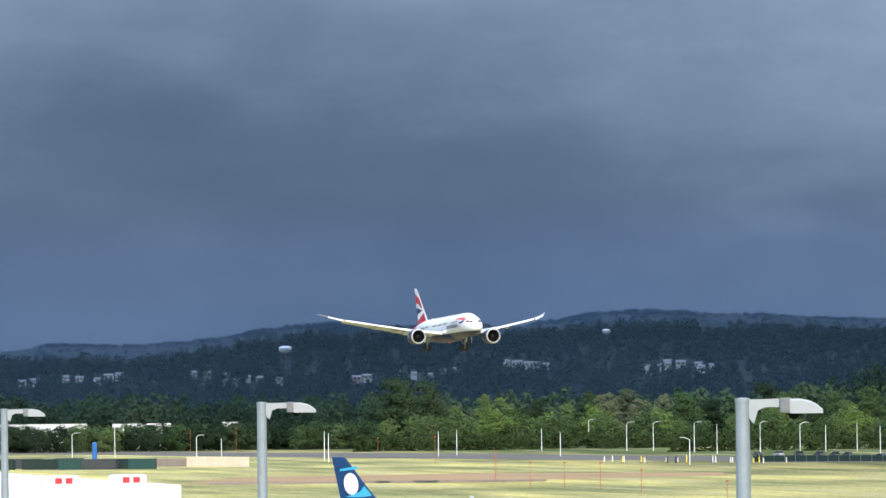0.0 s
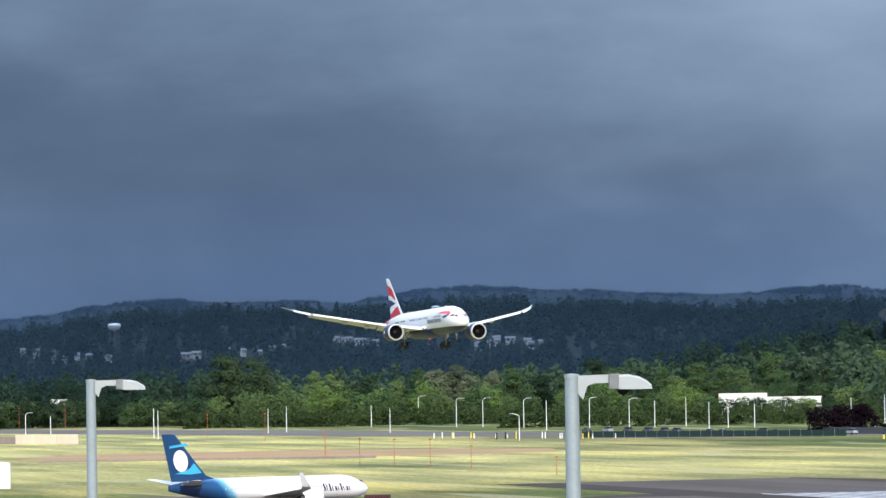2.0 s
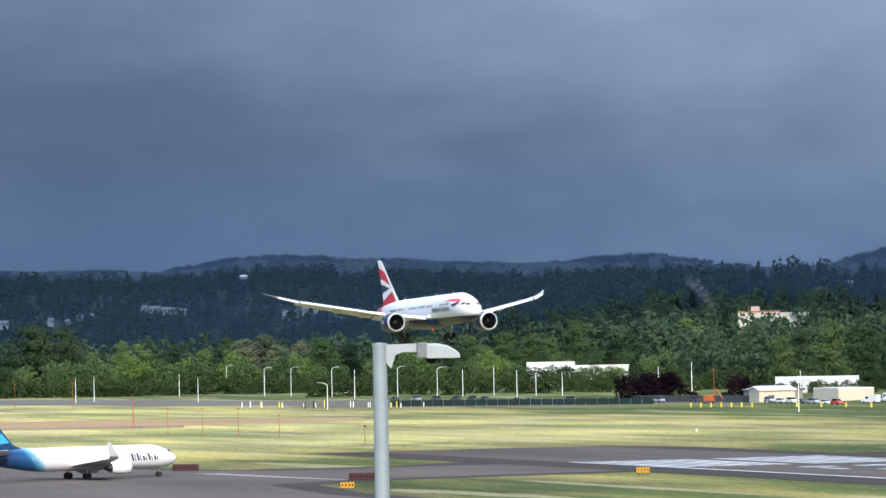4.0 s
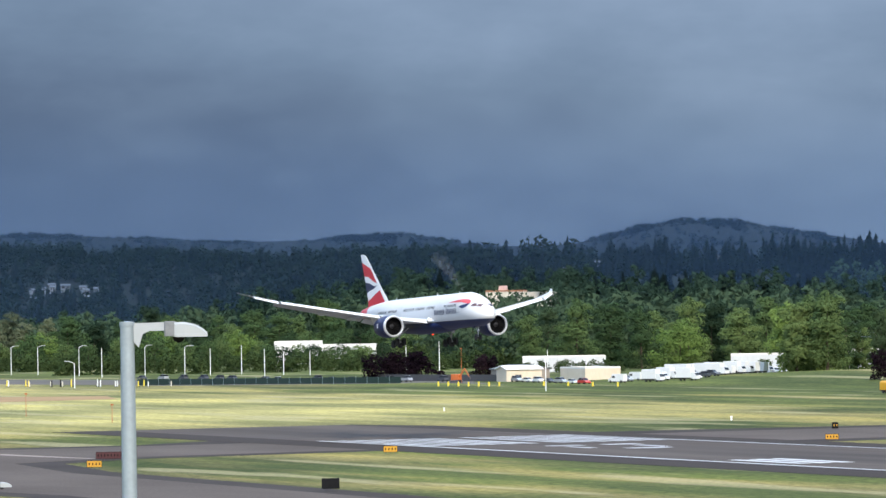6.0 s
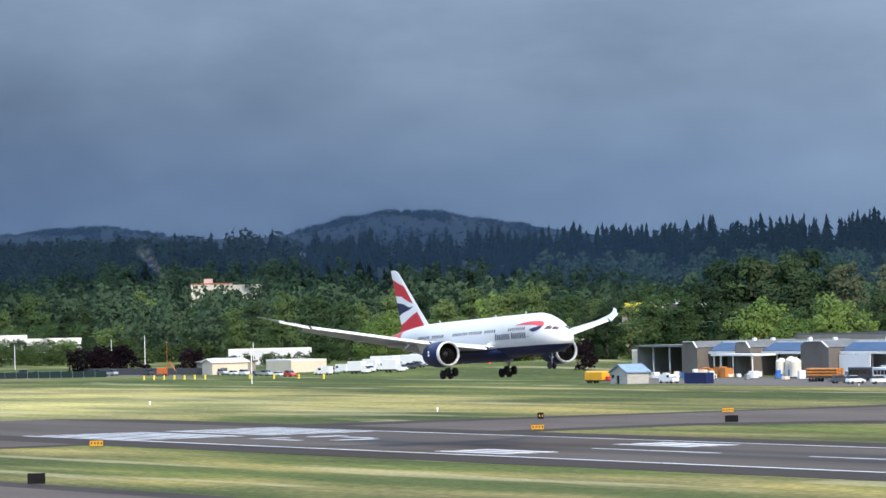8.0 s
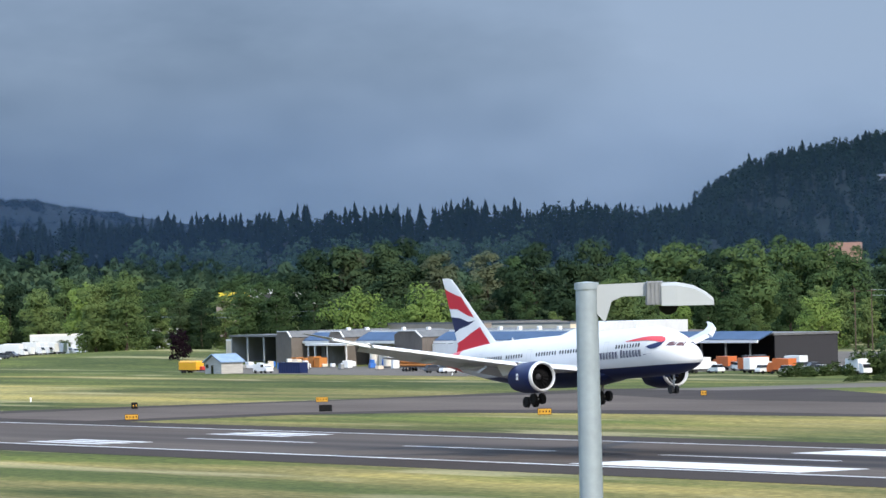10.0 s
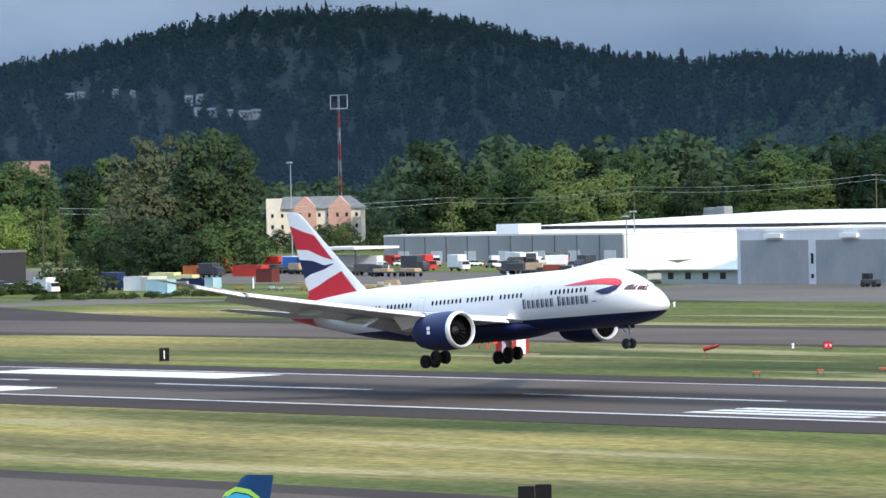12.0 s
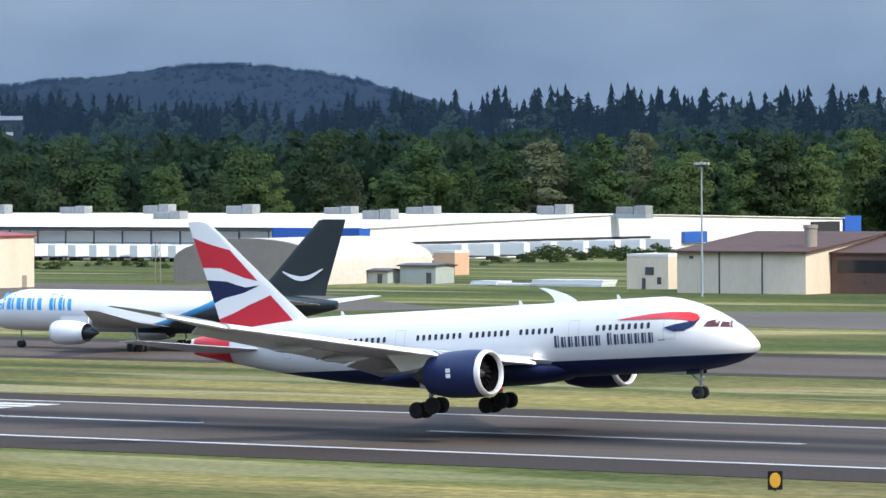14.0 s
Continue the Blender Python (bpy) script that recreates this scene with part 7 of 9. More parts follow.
# ---- parked and taxiing aircraft ----
def tail_737():
    n = Nodes("blue_tail_paint")
    src, xyz = n.xyz()
    s, z = n.op("SUBTRACT", 19.0, xyz[0]), xyz[2]
    # blue rises from the tail and fades forward into white
    k = n.op("SUBTRACT", n.op("ADD", n.op("MULTIPLY", n.op("SUBTRACT", s, 24.5), 0.13), n.op("MULTIPLY", n.op("SUBTRACT", 3.8, z), 0.10)), 0.10)
    return n.done(n.ramp(k, [(0.0, (0.80, 0.80, 0.80)), (0.22, (0.76, 0.80, 0.82)), (0.34, (0.14, 0.42, 0.62)), (0.52, (0.012, 0.085, 0.23)), (0.9, (0.010, 0.045, 0.13))]), 0.3)


def plain_jet(name, label, L, gear, half_w, top, bot, nose_z, nose_l, tail_s, wing, tailplane, fin, eng, fus_mat, fin_mat, wing_mat, eng_mat, nose_gear_s, track, wheel_r, at, trucks=False, win=None):
    jet = thing(name, label, "airliner", at)
    B = Body(L, gear, half_w, top, bot, nose_z, nose_l, tail_s, top - 0.9, top - 1.9)
    fus = part("fuselage", B.mesh(32), fus_mat, jet, smooth=40)
    for sgn in (-1, 1):
        w = part("wing", wing_mesh(gear, wing, sgn), wing_mat, jet, smooth=40)
        y, s, c, z, t = wing[-1]
        part("tailplane", wing_mesh(gear, tailplane, sgn), wing_mat, jet, smooth=40)
        es, ey, ez, er, el = eng
        engine_parts(jet, gear, es, sgn * ey, ez, er, el, eng_mat, SILVER)
        part("pylon", M().box(gear - es - el * 0.9, sgn * ey - 0.12, ez + er * 0.8, gear - es - 0.8, sgn * ey + 0.12, ez + er * 1.35), wing_mat, w)
        g = part("main_gear", M().tube((0.2, sgn * track, bot + 0.8), (0, sgn * track, wheel_r), 0.15, n=8), GEAR_GREY, jet)
        for dx in ((-0.7, 0.7) if trucks else (0,)):
            for dy in (-0.42, 0.42):
                m = M()
                wheel_into(m, dx, sgn * track + dy, wheel_r, wheel_r, 0.36)
                m.spin([(sgn * track + dy - 0.1, 0.01), (sgn * track + dy - 0.1, wheel_r * 0.5)], "y", 12, (dx, 0, wheel_r))
                m.spin([(sgn * track + dy + 0.1, 0.01), (sgn * track + dy + 0.1, wheel_r * 0.5)], "y", 12, (dx, 0, wheel_r))
                part("wheel", m, TYRE, g, smooth=50)
    ng = part("nose_gear", M().tube((gear - nose_gear_s, 0, bot + 0.5), (gear - nose_gear_s, 0, wheel_r * 0.75), 0.11, n=8), GEAR_GREY, jet)
    for dy in (-0.28, 0.28):
        m = M()
        wheel_into(m, gear - nose_gear_s, dy, wheel_r * 0.75, wheel_r * 0.75, 0.28)
        m.spin([(dy + (0.08 if dy > 0 else -0.08), 0.01), (dy + (0.08 if dy > 0 else -0.08), wheel_r * 0.4)], "y", 12, (gear - nose_gear_s, 0, wheel_r * 0.75))
        part("wheel", m, TYRE, ng, smooth=50)
    rings = [[(gear - (le + a), b, z) for a, b in airfoil(te - le, 0.05)] for z, le, te in fin]
    f = part("fin", M().loft(rings, True, True), fin_mat, jet, smooth=40)
    for sgn in (1, -1):
        m = M()
        zc = nose_z + (top - nose_z) * 0.48
        B.band(m, [(nose_l * 0.24, zc + 0.28), (nose_l * 0.42, zc + 0.30)], [(nose_l * 0.16, zc - 0.18), (nose_l * 0.44, zc - 0.22)], 0.03, False)
        if sgn < 0:
            m.v = [(x, -y, z) for x, y, z in m.v]
        part("flight_deck_window", m, GLASS_DARK, fus)
        if win:
            s0, s1, zz = win
            for k in range(int((s1 - s0) / 0.55)):
                q = M()
                p = [B.side(s0 + 0.55 * k + a, zz + c, 0.02) for a, c in ((-0.11, -0.17), (0.11, -0.17), (0.11, 0.17), (-0.11, 0.17))]
                q.add([(x, y * sgn, z) for x, y, z in p], [(0, 1, 2, 3)])
                part("cabin_window", q, LAMP_GREY, fus)
    return jet, B, fus, f


WHITE_WING = paint("white_wing", (0.62, 0.63, 0.65), 0.4)
BLUE_TAIL = paint("deep_blue_paint", (0.010, 0.05, 0.14), 0.3)
DARK_TAIL = paint("black_green_paint", (0.022, 0.030, 0.034), 0.35)
CYAN_PAINT = paint("cyan_paint", (0.05, 0.38, 0.62), 0.35)
SKY_BLUE = paint("sky_blue_paint", (0.03, 0.30, 0.62), 0.35)
LIME_PAINT = paint("lime_paint", (0.35, 0.62, 0.10), 0.4)


def side_patch(parent, name, mat, pts, y, label=""):
    """A thin plate with the outline (x, z), lying y off the middle plane, both sides."""
    m = M()
    for sgn in (-1, 1):
        m.loft([[(x, sgn * (y + d), z) for x, z in pts] for d in (0, 0.02)], True, True)
    return part(name, m, mat, parent, label)


# twin jet waiting at the holding point
head = 107.0
hx, hy = -751.0 - 15.6 * math.cos(radians(head)), 216.5 - 15.6 * math.sin(radians(head))
jet2, B2, fus2, fin2 = plain_jet("airliner", "white narrow-body airliner with a blue tail, waiting", 38.0, 19.0, 1.88, 5.25, 1.35, 2.9, 5.2, 25.5,
    ((1.5, 13.0, 8.2, 2.2, 0.12), (5.6, 16.4, 5.0, 2.65, 0.11), (16.6, 21.6, 1.9, 3.6, 0.10), (17.3, 22.3, 1.5, 4.0, 0.08), (17.7, 23.2, 1.2, 5.2, 0.08), (17.9, 24.0, 0.6, 6.2, 0.07)),
    ((0.8, 32.2, 4.2, 4.3, 0.09), (7.1, 36.2, 1.6, 5.2, 0.08)),
    ((4.9, 28.5, 37.5), (5.8, 31.0, 37.7), (8.0, 33.0, 38.2), (12.3, 36.6, 39.2), (12.5, 37.2, 39.25)),
    (12.2, 4.85, 1.75, 1.05, 4.2), tail_737(), BLUE_TAIL, WHITE_WING, WHITE_PAINT, 3.4, 2.85, 0.55, pose(hx, hy, 0.05, 0, 0, head), win=(8, 29, 3.55))
side_patch(fin2, "emblem", EMBLEM_WHITE, [(-16.85 + 1.35 * math.cos(k * math.pi / 10) - 0.18 * math.sin(k * math.pi / 10), 8.2 + 1.75 * math.sin(k * math.pi / 10)) for k in range(20)], 0.22, "plain white oval emblem")
side_patch(fin2, "band", CYAN_PAINT, [(-15.8, 11.0), (-18.9, 10.6), (-18.9, 10.2), (-15.4, 10.6)], 0.20, "cyan band")
side_patch(fin2, "band", CYAN_PAINT, [(-12.9, 6.2), (-14.9, 6.0), (-18.0, 6.1), (-15.2, 6.9), (-14.4, 7.8), (-14.0, 7.4)], 0.22, "cyan curved band")
title_bars(B2, fus2, TITLE_GREY, 9.6, 4.2, 2.75, 3.95, 10, -0.35, 0.66, heights=(1, 1, 1, 0.6, 0.6, 0.6, 0.98, 0.6, 0.6, 0.6))

# freighter on the far taxiway
def freighter_paint():
    """White, with a blackish tail whose edge sweeps forward along the belly behind a bright blue band."""
    n = Nodes("freighter_paint")
    src, xyz = n.xyz()
    s = n.op("SUBTRACT", 28.2, xyz[0])
    u = n.op("MINIMUM", n.op("MAXIMUM", n.op("DIVIDE", n.op("SUBTRACT", xyz[2], 2.1), 5.15), 0.0), 1.0)
    edge = n.op("SUBTRACT", 40.6, n.op("MULTIPLY", n.op("POWER", n.op("SUBTRACT", 1.0, u), 1.6), 15.5))
    k = n.op("MULTIPLY_ADD", n.op("SUBTRACT", s, edge), 0.125, 0.5)
    dirt = n.ramp(n.noise(src, 0.8, 4, (0.25, 1, 1)), [(0.3, (0.74, 0.745, 0.75)), (0.7, (0.82, 0.82, 0.82))])
    band = n.ramp(k, [(0.0, (0.03, 0.36, 0.66)), (0.30, (0.02, 0.26, 0.56)), (0.50, (0.012, 0.10, 0.22)), (0.58, (0.020, 0.028, 0.032))])
    return n.done(n.mix(n.op("GREATER_THAN", k, 0.26), dirt, band), 0.3)


jet3, B3, fus3, fin3 = plain_jet("airliner", "white wide-body freighter with a blackish tail", 54.9, 28.2, 2.52, 7.25, 2.1, 3.9, 7.0, 33.5,
    ((2.0, 18.7, 12.2, 3.0, 0.13), (8.0, 23.8, 7.2, 3.7, 0.11), (22.5, 35.0, 2.6, 5.4, 0.09), (23.8, 36.2, 1.7, 5.6, 0.07)),
    ((1.0, 46.7, 6.4, 5.9, 0.10), (9.3, 52.4, 2.1, 6.7, 0.08)),
    ((6.9, 40.7, 53.2), (8.2, 44.2, 53.5), (11.5, 47.7, 54.7), (15.8, 52.2, 56.2), (15.95, 52.8, 56.2)),
    (18.0, 7.9, 2.3, 1.45, 5.8), freighter_paint(), DARK_TAIL, WHITE_WING, WHITE_PAINT, 5.5, 4.65, 0.58, pose(-369.4, 444.6, 0.05, 0, 0, 180), trucks=True)
title_bars(B3, fus3, SKY_BLUE, 3.6, 11.2, 4.75, 6.75, 9, 0.2, 0.8, heights=(1, 1, 0.72, 0.95, 0.72, 0.72, 0.72, 0.72, 0.72))
title_bars(B3, fus3, SKY_BLUE, 12.3, 16.0, 4.75, 6.75, 5, 0.2, 0.8, heights=(1, 1, 0.95, 0.72, 0.72))
arcs = M()
for sgn in (-1, 1):
    a = []
    for k in range(13):
        u = k / 12
        x = 28.2 - (47.0 + 6.0 * u)
        z = 9.7 - 0.95 * math.sin(math.pi * min(1, u * 1.02)) + 0.35 * u
        th = 0.08 + 0.20 * math.sin(math.pi * u)
        a.append([(x, sgn * 0.28, z - th), (x, sgn * 0.30, z - th), (x, sgn * 0.30, z + th), (x, sgn * 0.28, z + th)])
    arcs.loft(a, True, True)
part("emblem", arcs, EMBLEM_WHITE, fin3, "white curved stroke")

# tail of a regional jet nosed in towards the terminal
rx, ry = polar(51.6, 194)
jet4, B4, fus4, fin4 = plain_jet("airliner", "regional jet with a deep blue tail, parked", 31.0, 15.5, 1.5, 4.2, 1.2, 2.5, 4.5, 21.0,
    ((1.2, 11.0, 5.6, 1.8, 0.12), (4.5, 13.4, 3.6, 2.2, 0.11), (13.0, 17.5, 1.4, 3.2, 0.10)), ((0.6, 27.0, 3.0, 3.6, 0.09), (5.0, 29.4, 1.2, 4.2, 0.08)),
    ((3.9, 24.0, 30.4), (4.8, 26.0, 30.6), (7.0, 27.8, 31.0), (9.75, 30.0, 31.6), (9.9, 30.3, 31.62)),
    (10.0, 4.1, 1.35, 0.75, 3.2), WHITE_PAINT, BLUE_TAIL, WHITE_WING, WHITE_PAINT, 2.6, 2.4, 0.45, pose(rx - 14.9, ry - 3.9, 0.0, 0, 0, 195))
side_patch(fin4, "band", LIME_PAINT, [(-13.75, 9.15), (-14.3, 9.4), (-15.0, 9.3), (-15.5, 9.0), (-15.5, 8.85), (-14.9, 9.12), (-14.3, 9.2), (-13.6, 8.95)], 0.125, "lime green band")
side_patch(fin4, "band", CYAN_PAINT, [(-13.6, 8.9), (-14.3, 9.15), (-14.9, 9.06), (-15.5, 8.78), (-15.5, 8.5), (-14.8, 8.8), (-14.2, 8.85), (-13.4, 8.6)], 0.135, "cyan band")

# ---- vehicles ----
TRUCK_WHITE = paint("vehicle_white", (0.72, 0.73, 0.74), 0.35, k=0.05)
TRUCK_RED = paint("vehicle_red", (0.50, 0.04, 0.03), 0.4)
TRUCK_BLUE = paint("vehicle_blue", (0.03, 0.14, 0.45), 0.4)
TRUCK_DARK = paint("vehicle_dark", (0.05, 0.055, 0.065), 0.35)
TRUCK_SILVER = paint("vehicle_silver", (0.42, 0.43, 0.45), 0.3, metal=0.4)
TRUCK_YELLOW = paint("vehicle_yellow", (0.72, 0.36, 0.02), 0.45)
DARK_GREEN = paint("container_dark_green", (0.008, 0.024, 0.022), 0.5)
TEAL = paint("container_teal", (0.015, 0.06, 0.055), 0.5)
RUST_RED = paint("container_rust_red", (0.34, 0.075, 0.035), 0.6, k=0.2)
WHEEL_MESH = {}


def tyre(r, w=0.3):
    if r not in WHEEL_MESH:
        m = M()
        wheel_into(m, 0, 0, 0, r, w)
        m.spin([(-w * 0.3, 0.01), (-w * 0.3, r * 0.55)], "y", 12).spin([(w * 0.3, 0.01), (w * 0.3, r * 0.55)], "y", 12)
        WHEEL_MESH[r] = m.mesh("wheel", TYRE, 50)
    return WHEEL_MESH[r]


def wheels(t, xs, half, r):
    for x in xs:
        for y in (-half, half):
            part("wheel", tyre(r), TYRE, t).location = (x, y, r)


def car(at, mat, label, group="", suv=False):
    t = thing("car", label, "car", at, group)
    h = 0.25 if suv else 0.0
    prof = [(-2.25, 0.45), (2.25, 0.42), (2.28, 0.72), (1.2, 0.98 + h), (-2.1, 1.02 + h), (-2.28, 0.75)]
    part("body", M().loft([[(x, y, z) for x, z in prof] for y in (-0.9, 0.9)], True, True), mat, t)
    part("cabin", M().loft([[(-1.95 if suv else -1.6, y, 1.0 + h), (1.1, y, 0.98 + h), (0.35, y * 0.85, 1.5 + h * 1.6), (-1.7 if suv else -1.1, y * 0.85, 1.5 + h * 1.6)] for y in (-0.82, 0.82)], True, True), GLASS_DARK, t)
    part("roof", M().box(-1.65 if suv else -1.0, -0.66, 1.5 + h * 1.6, 0.3, 0.66, 1.55 + h * 1.6), mat, t)
    wheels(t, (-1.4, 1.4), 0.82, 0.34)
    return t


def van(at, mat, label, group="", high=2.7, box=False):
    t = thing("van", label, "van", at, group)
    if box:
        part("cargo_box", M().bbox(-3.6, -1.2, 0.9, 1.6, 1.2, high + 0.9, 0.06), mat, t)
        part("cab", M().loft([[(1.7, y, 0.5), (3.5, y, 0.5), (3.5, y, 1.4), (2.9, y, 2.4), (1.7, y, 2.5)] for y in (-1.05, 1.05)], True, True), mat, t)
        part("windscreen", M().loft([[(3.46, y, 1.5), (2.98, y, 2.28), (3.02, y, 2.30), (3.52, y, 1.5)] for y in (-0.95, 0.95)], True, True), GLASS_DARK, t)
        part("chassis", M().box(-3.6, -0.5, 0.55, 3.2, 0.5, 0.88), STEEL_DARK, t)
    else:
        part("body", M().loft([[(-2.8, y, 0.45), (2.8, y, 0.45), (2.8, y, 1.15), (2.0, y, 1.4), (1.3, y, high), (-2.8, y, high)] for y in (-1.0, 1.0)], True, True), mat, t)
        part("windscreen", M().loft([[(2.0, y, 1.42), (1.36, y, high - 0.3), (1.42, y, high - 0.28), (2.1, y, 1.42)] for y in (-0.92, 0.92)], True, True), GLASS_DARK, t)
        for y in (-1.01, 1.01):
            part("side_window", M().box(0.3, y - 0.01, 1.45, 1.35, y + 0.01, 2.05), GLASS_DARK, t)
    wheels(t, (-2.0, 2.0), 0.9, 0.4)
    return t


def bus(at, mat, label, group=""):
    t = thing("bus", label, "bus", at, group)
    part("body", M().bbox(-5.8, -1.25, 0.45, 5.8, 1.25, 3.2, 0.12), mat, t)
    for y in (-1.27, 1.27):
        for k in range(6):
            part("window", M().box(-5.2 + 1.75 * k, y - 0.012, 1.5, -3.7 + 1.75 * k, y + 0.012, 2.6), GLASS_DARK, t)
    part("windscreen", M().box(5.79, -1.05, 1.2, 5.83, 1.05, 2.8), GLASS_DARK, t)
    wheels(t, (-3.6, 3.8), 1.1, 0.48)
    return t


def trailer(at, label, group=""):
    t = thing("trailer", label, "trailer", at, group)
    part("box", M().bbox(-6.5, -1.25, 1.1, 6.5, 1.25, 4.0, 0.06), TRUCK_WHITE, t)
    part("chassis", M().box(-6.4, -0.5, 0.75, 6.2, 0.5, 1.08), STEEL_DARK, t)
    part("landing_leg", M().box(4.0, -0.9, 0, 4.2, -0.7, 0.8).box(4.0, 0.7, 0, 4.2, 0.9, 0.8), STEEL_DARK, t)
    wheels(t, (-5.6, -4.4), 1.0, 0.5)
    return t


def container(at, mat, label, l=6.0, h=2.6, group=""):
    t = thing("container", label, "container", at, group)
    m = M()
    n = int(l / 0.35)
    for sgn in (-1, 1):
        pts = []
        for i in range(n + 1):
            x = -l / 2 + l * i / n
            pts.append((x, sgn * (1.22 - (0.05 if i % 2 else 0))))
        m.loft([[(x, y, 0.1) for x, y in pts], [(x, y, h - 0.08) for x, y in pts]], closed=False)
    m.box(-l / 2, -1.15, 0.05, l / 2, 1.15, h - 0.05)
    part("shell", m, mat, t)
    fr = M()
    for x in (-l / 2, l / 2 - 0.15):
        fr.box(x, -1.25, 0, x + 0.15, -1.1, h).box(x, 1.1, 0, x + 0.15, 1.25, h)
    fr.box(-l / 2, -1.25, h - 0.15, l / 2, -1.12, h).box(-l / 2, 1.12, h - 0.15, l / 2, 1.25, h).box(-l / 2, -1.25, 0, l / 2, -1.12, 0.15).box(-l / 2, 1.12, 0, l / 2, 1.25, 0.15)
    part("frame", fr, mat, t)
    return t


def silo(x, y, h, r):
    t = thing("silo", "pale cream storage silo in the yard", "silo", pose(x, y, 0), "storage silos")
    part("tank", M().spin([(0.4, r), (h - 0.8, r), (h, r * 0.3), (h + 0.02, 0.02)], "z", 20), STUCCO, t, smooth=30)
    part("base", M().spin([(0, r * 1.05), (0.4, r * 1.05), (0.41, 0.02)], "z", 20), STEEL_DARK, t)


TIMBER = surf("sawn_timber", (0.34, 0.24, 0.14), (0.52, 0.39, 0.25), scale=1.5, stretch=(0.3, 2, 2), rough=0.8)
vr = random.Random(12)
# van park
for row in range(3):
    for i in range(14):
        u = (i + 0.25 * row) / 13
        x, y = -1282 - 108 * u + 11 * row + vr.uniform(-1, 1), 588 + 86 * u + 5.5 * row
        kind = vr.random()
        m = pose(x, y, height(x, y) + 0.06, 0, 0, vr.choice((28, 30, 208)) + vr.uniform(-4, 4))
        if kind < 0.55:
            van(m, TRUCK_WHITE, "white box van in the van park", "vans in the van park", 2.6 + vr.random() * 0.4, True)
        elif kind < 0.8:
            van(m, TRUCK_WHITE, "white panel van in the van park", "vans in the van park", 2.6)
        else:
            car(m, vr.choice((TRUCK_WHITE, TRUCK_SILVER, TRUCK_DARK)), "parked car in the van park", "cars in the van park", True)
for i in range(7):
    car(pose(-1284 - 12 * i, 578 + 1.6 * i, 0.06, 0, 0, 10 + vr.uniform(-6, 6)), (TRUCK_RED, TRUCK_WHITE, TRUCK_SILVER, TRUCK_DARK, TRUCK_WHITE, TRUCK_WHITE, TRUCK_SILVER)[i], ("red car", "white car", "silver car", "dark car", "white car", "white car", "silver car")[i] + " parked before the depot", "cars before the depot", i % 2 == 0)
# yard before the blue-roofed sheds
van(pose(-1023, 562, 0.05, 0, 0, 8), TRUCK_WHITE, "white pickup-like van by the shed", "", 2.2)
container(pose(-1011.5, 564, 0.05, 0, 0, 8), NAVY_PAINT, "dark blue roll-off container in the yard", 8.5, 2.6)
cp = thing("compressor_trailer", "orange-yellow boxy site trailer on the grass", "trailer", pose(-1052, 557.5, 0.05, 0, 0, 8))
part("body", M().bbox(-4.0, -1.2, 0.8, 4.0, 1.2, 3.1, 0.35), TRUCK_YELLOW, cp)
part("chassis", M().box(-4.6, -0.6, 0.5, 6.6, 0.6, 0.79), STEEL_DARK, cp)
part("drawbar_box", M().bbox(4.4, -0.6, 0.8, 5.6, 0.6, 1.7, 0.1), TRUCK_RED, cp)
wheels(cp, (-2.4, -1.2), 1.0, 0.45)
YARD_ORANGE = paint("faded_orange", (0.46, 0.17, 0.035), 0.6, k=0.15)
for x, h in ((-1082.5, 2.6), (-1078.8, 2.4), (-1073.6, 2.8), (-1070.4, 2.5)):
    container(pose(x, 605, 0.05, 0, 0, 4), YARD_ORANGE, "small faded orange container in the yard", 2.5, h, "orange yard containers")
for x, y, h, r in ((-1045.6, 607, 5.0, 1.5), (-1042.6, 608, 5.4, 1.5), (-1039.6, 607.5, 5.2, 1.5), (-1036.8, 606, 4.8, 1.3)):
    silo(x, y, h, r)
pt = thing("pipe_trailer", "trailer stacked with orange pipes in the yard", "trailer", pose(-983, 582.5, 0.05, 0, 0, 8))
part("bed", M().box(-6.0, -1.2, 0.9, 6.0, 1.2, 1.15), STEEL_DARK, pt)
for k in range(9):
    part("pipe", M().tube((-5.8, -0.8 + 0.8 * (k % 3), 1.52 + 0.72 * (k // 3)), (5.8, -0.8 + 0.8 * (k % 3), 1.52 + 0.72 * (k // 3)), 0.35, n=12), YARD_ORANGE, pt)
wheels(pt, (-4.6, -3.4, -2.2, 4.2), 1.0, 0.45)
for i in range(4):
    bus(pose(-984 + 13.0 * i, 594 - 1.0 * i, 0.05, 0, 0, 178), (TRUCK_DARK, TRUCK_WHITE)[i % 2] if i < 2 else TRUCK_WHITE, "airport shuttle bus parked in the yard", "shuttle buses")
for i in range(6):
    x = -961 + 9.5 * i
    car(pose(x, 573 - 0.4 * i + vr.uniform(-1, 1), 0.05, 0, 0, 80 + vr.uniform(-15, 15)), vr.choice((TRUCK_SILVER, TRUCK_DARK, TRUCK_WHITE)), "car parked along the yard's edge", "cars along the yard", True)
container(pose(-904, 560, 0.05, 0, 0, 12), RUST_RED, "rust-red skip container at the yard's edge", 8, 2.7)
for i in range(14):
    x = -888 + 6.4 * i
    k = vr.random()
    m = pose(x, 586 + vr.uniform(-5, 8), 0.05, 0, 0, vr.choice((0, 180, 90)) + vr.uniform(-8, 8))
    if k < 0.35:
        van(m, TRUCK_WHITE, "white service truck in the yard", "service trucks", 2.5, True)
    elif k < 0.43:
        van(m, ORANGE_PAINT, "orange road truck in the yard", "service trucks", 2.4, True)
    else:
        car(m, vr.choice((TRUCK_WHITE, TRUCK_SILVER, TRUCK_WHITE, ORANGE_PAINT)), "utility car in the yard", "cars along the yard", True)
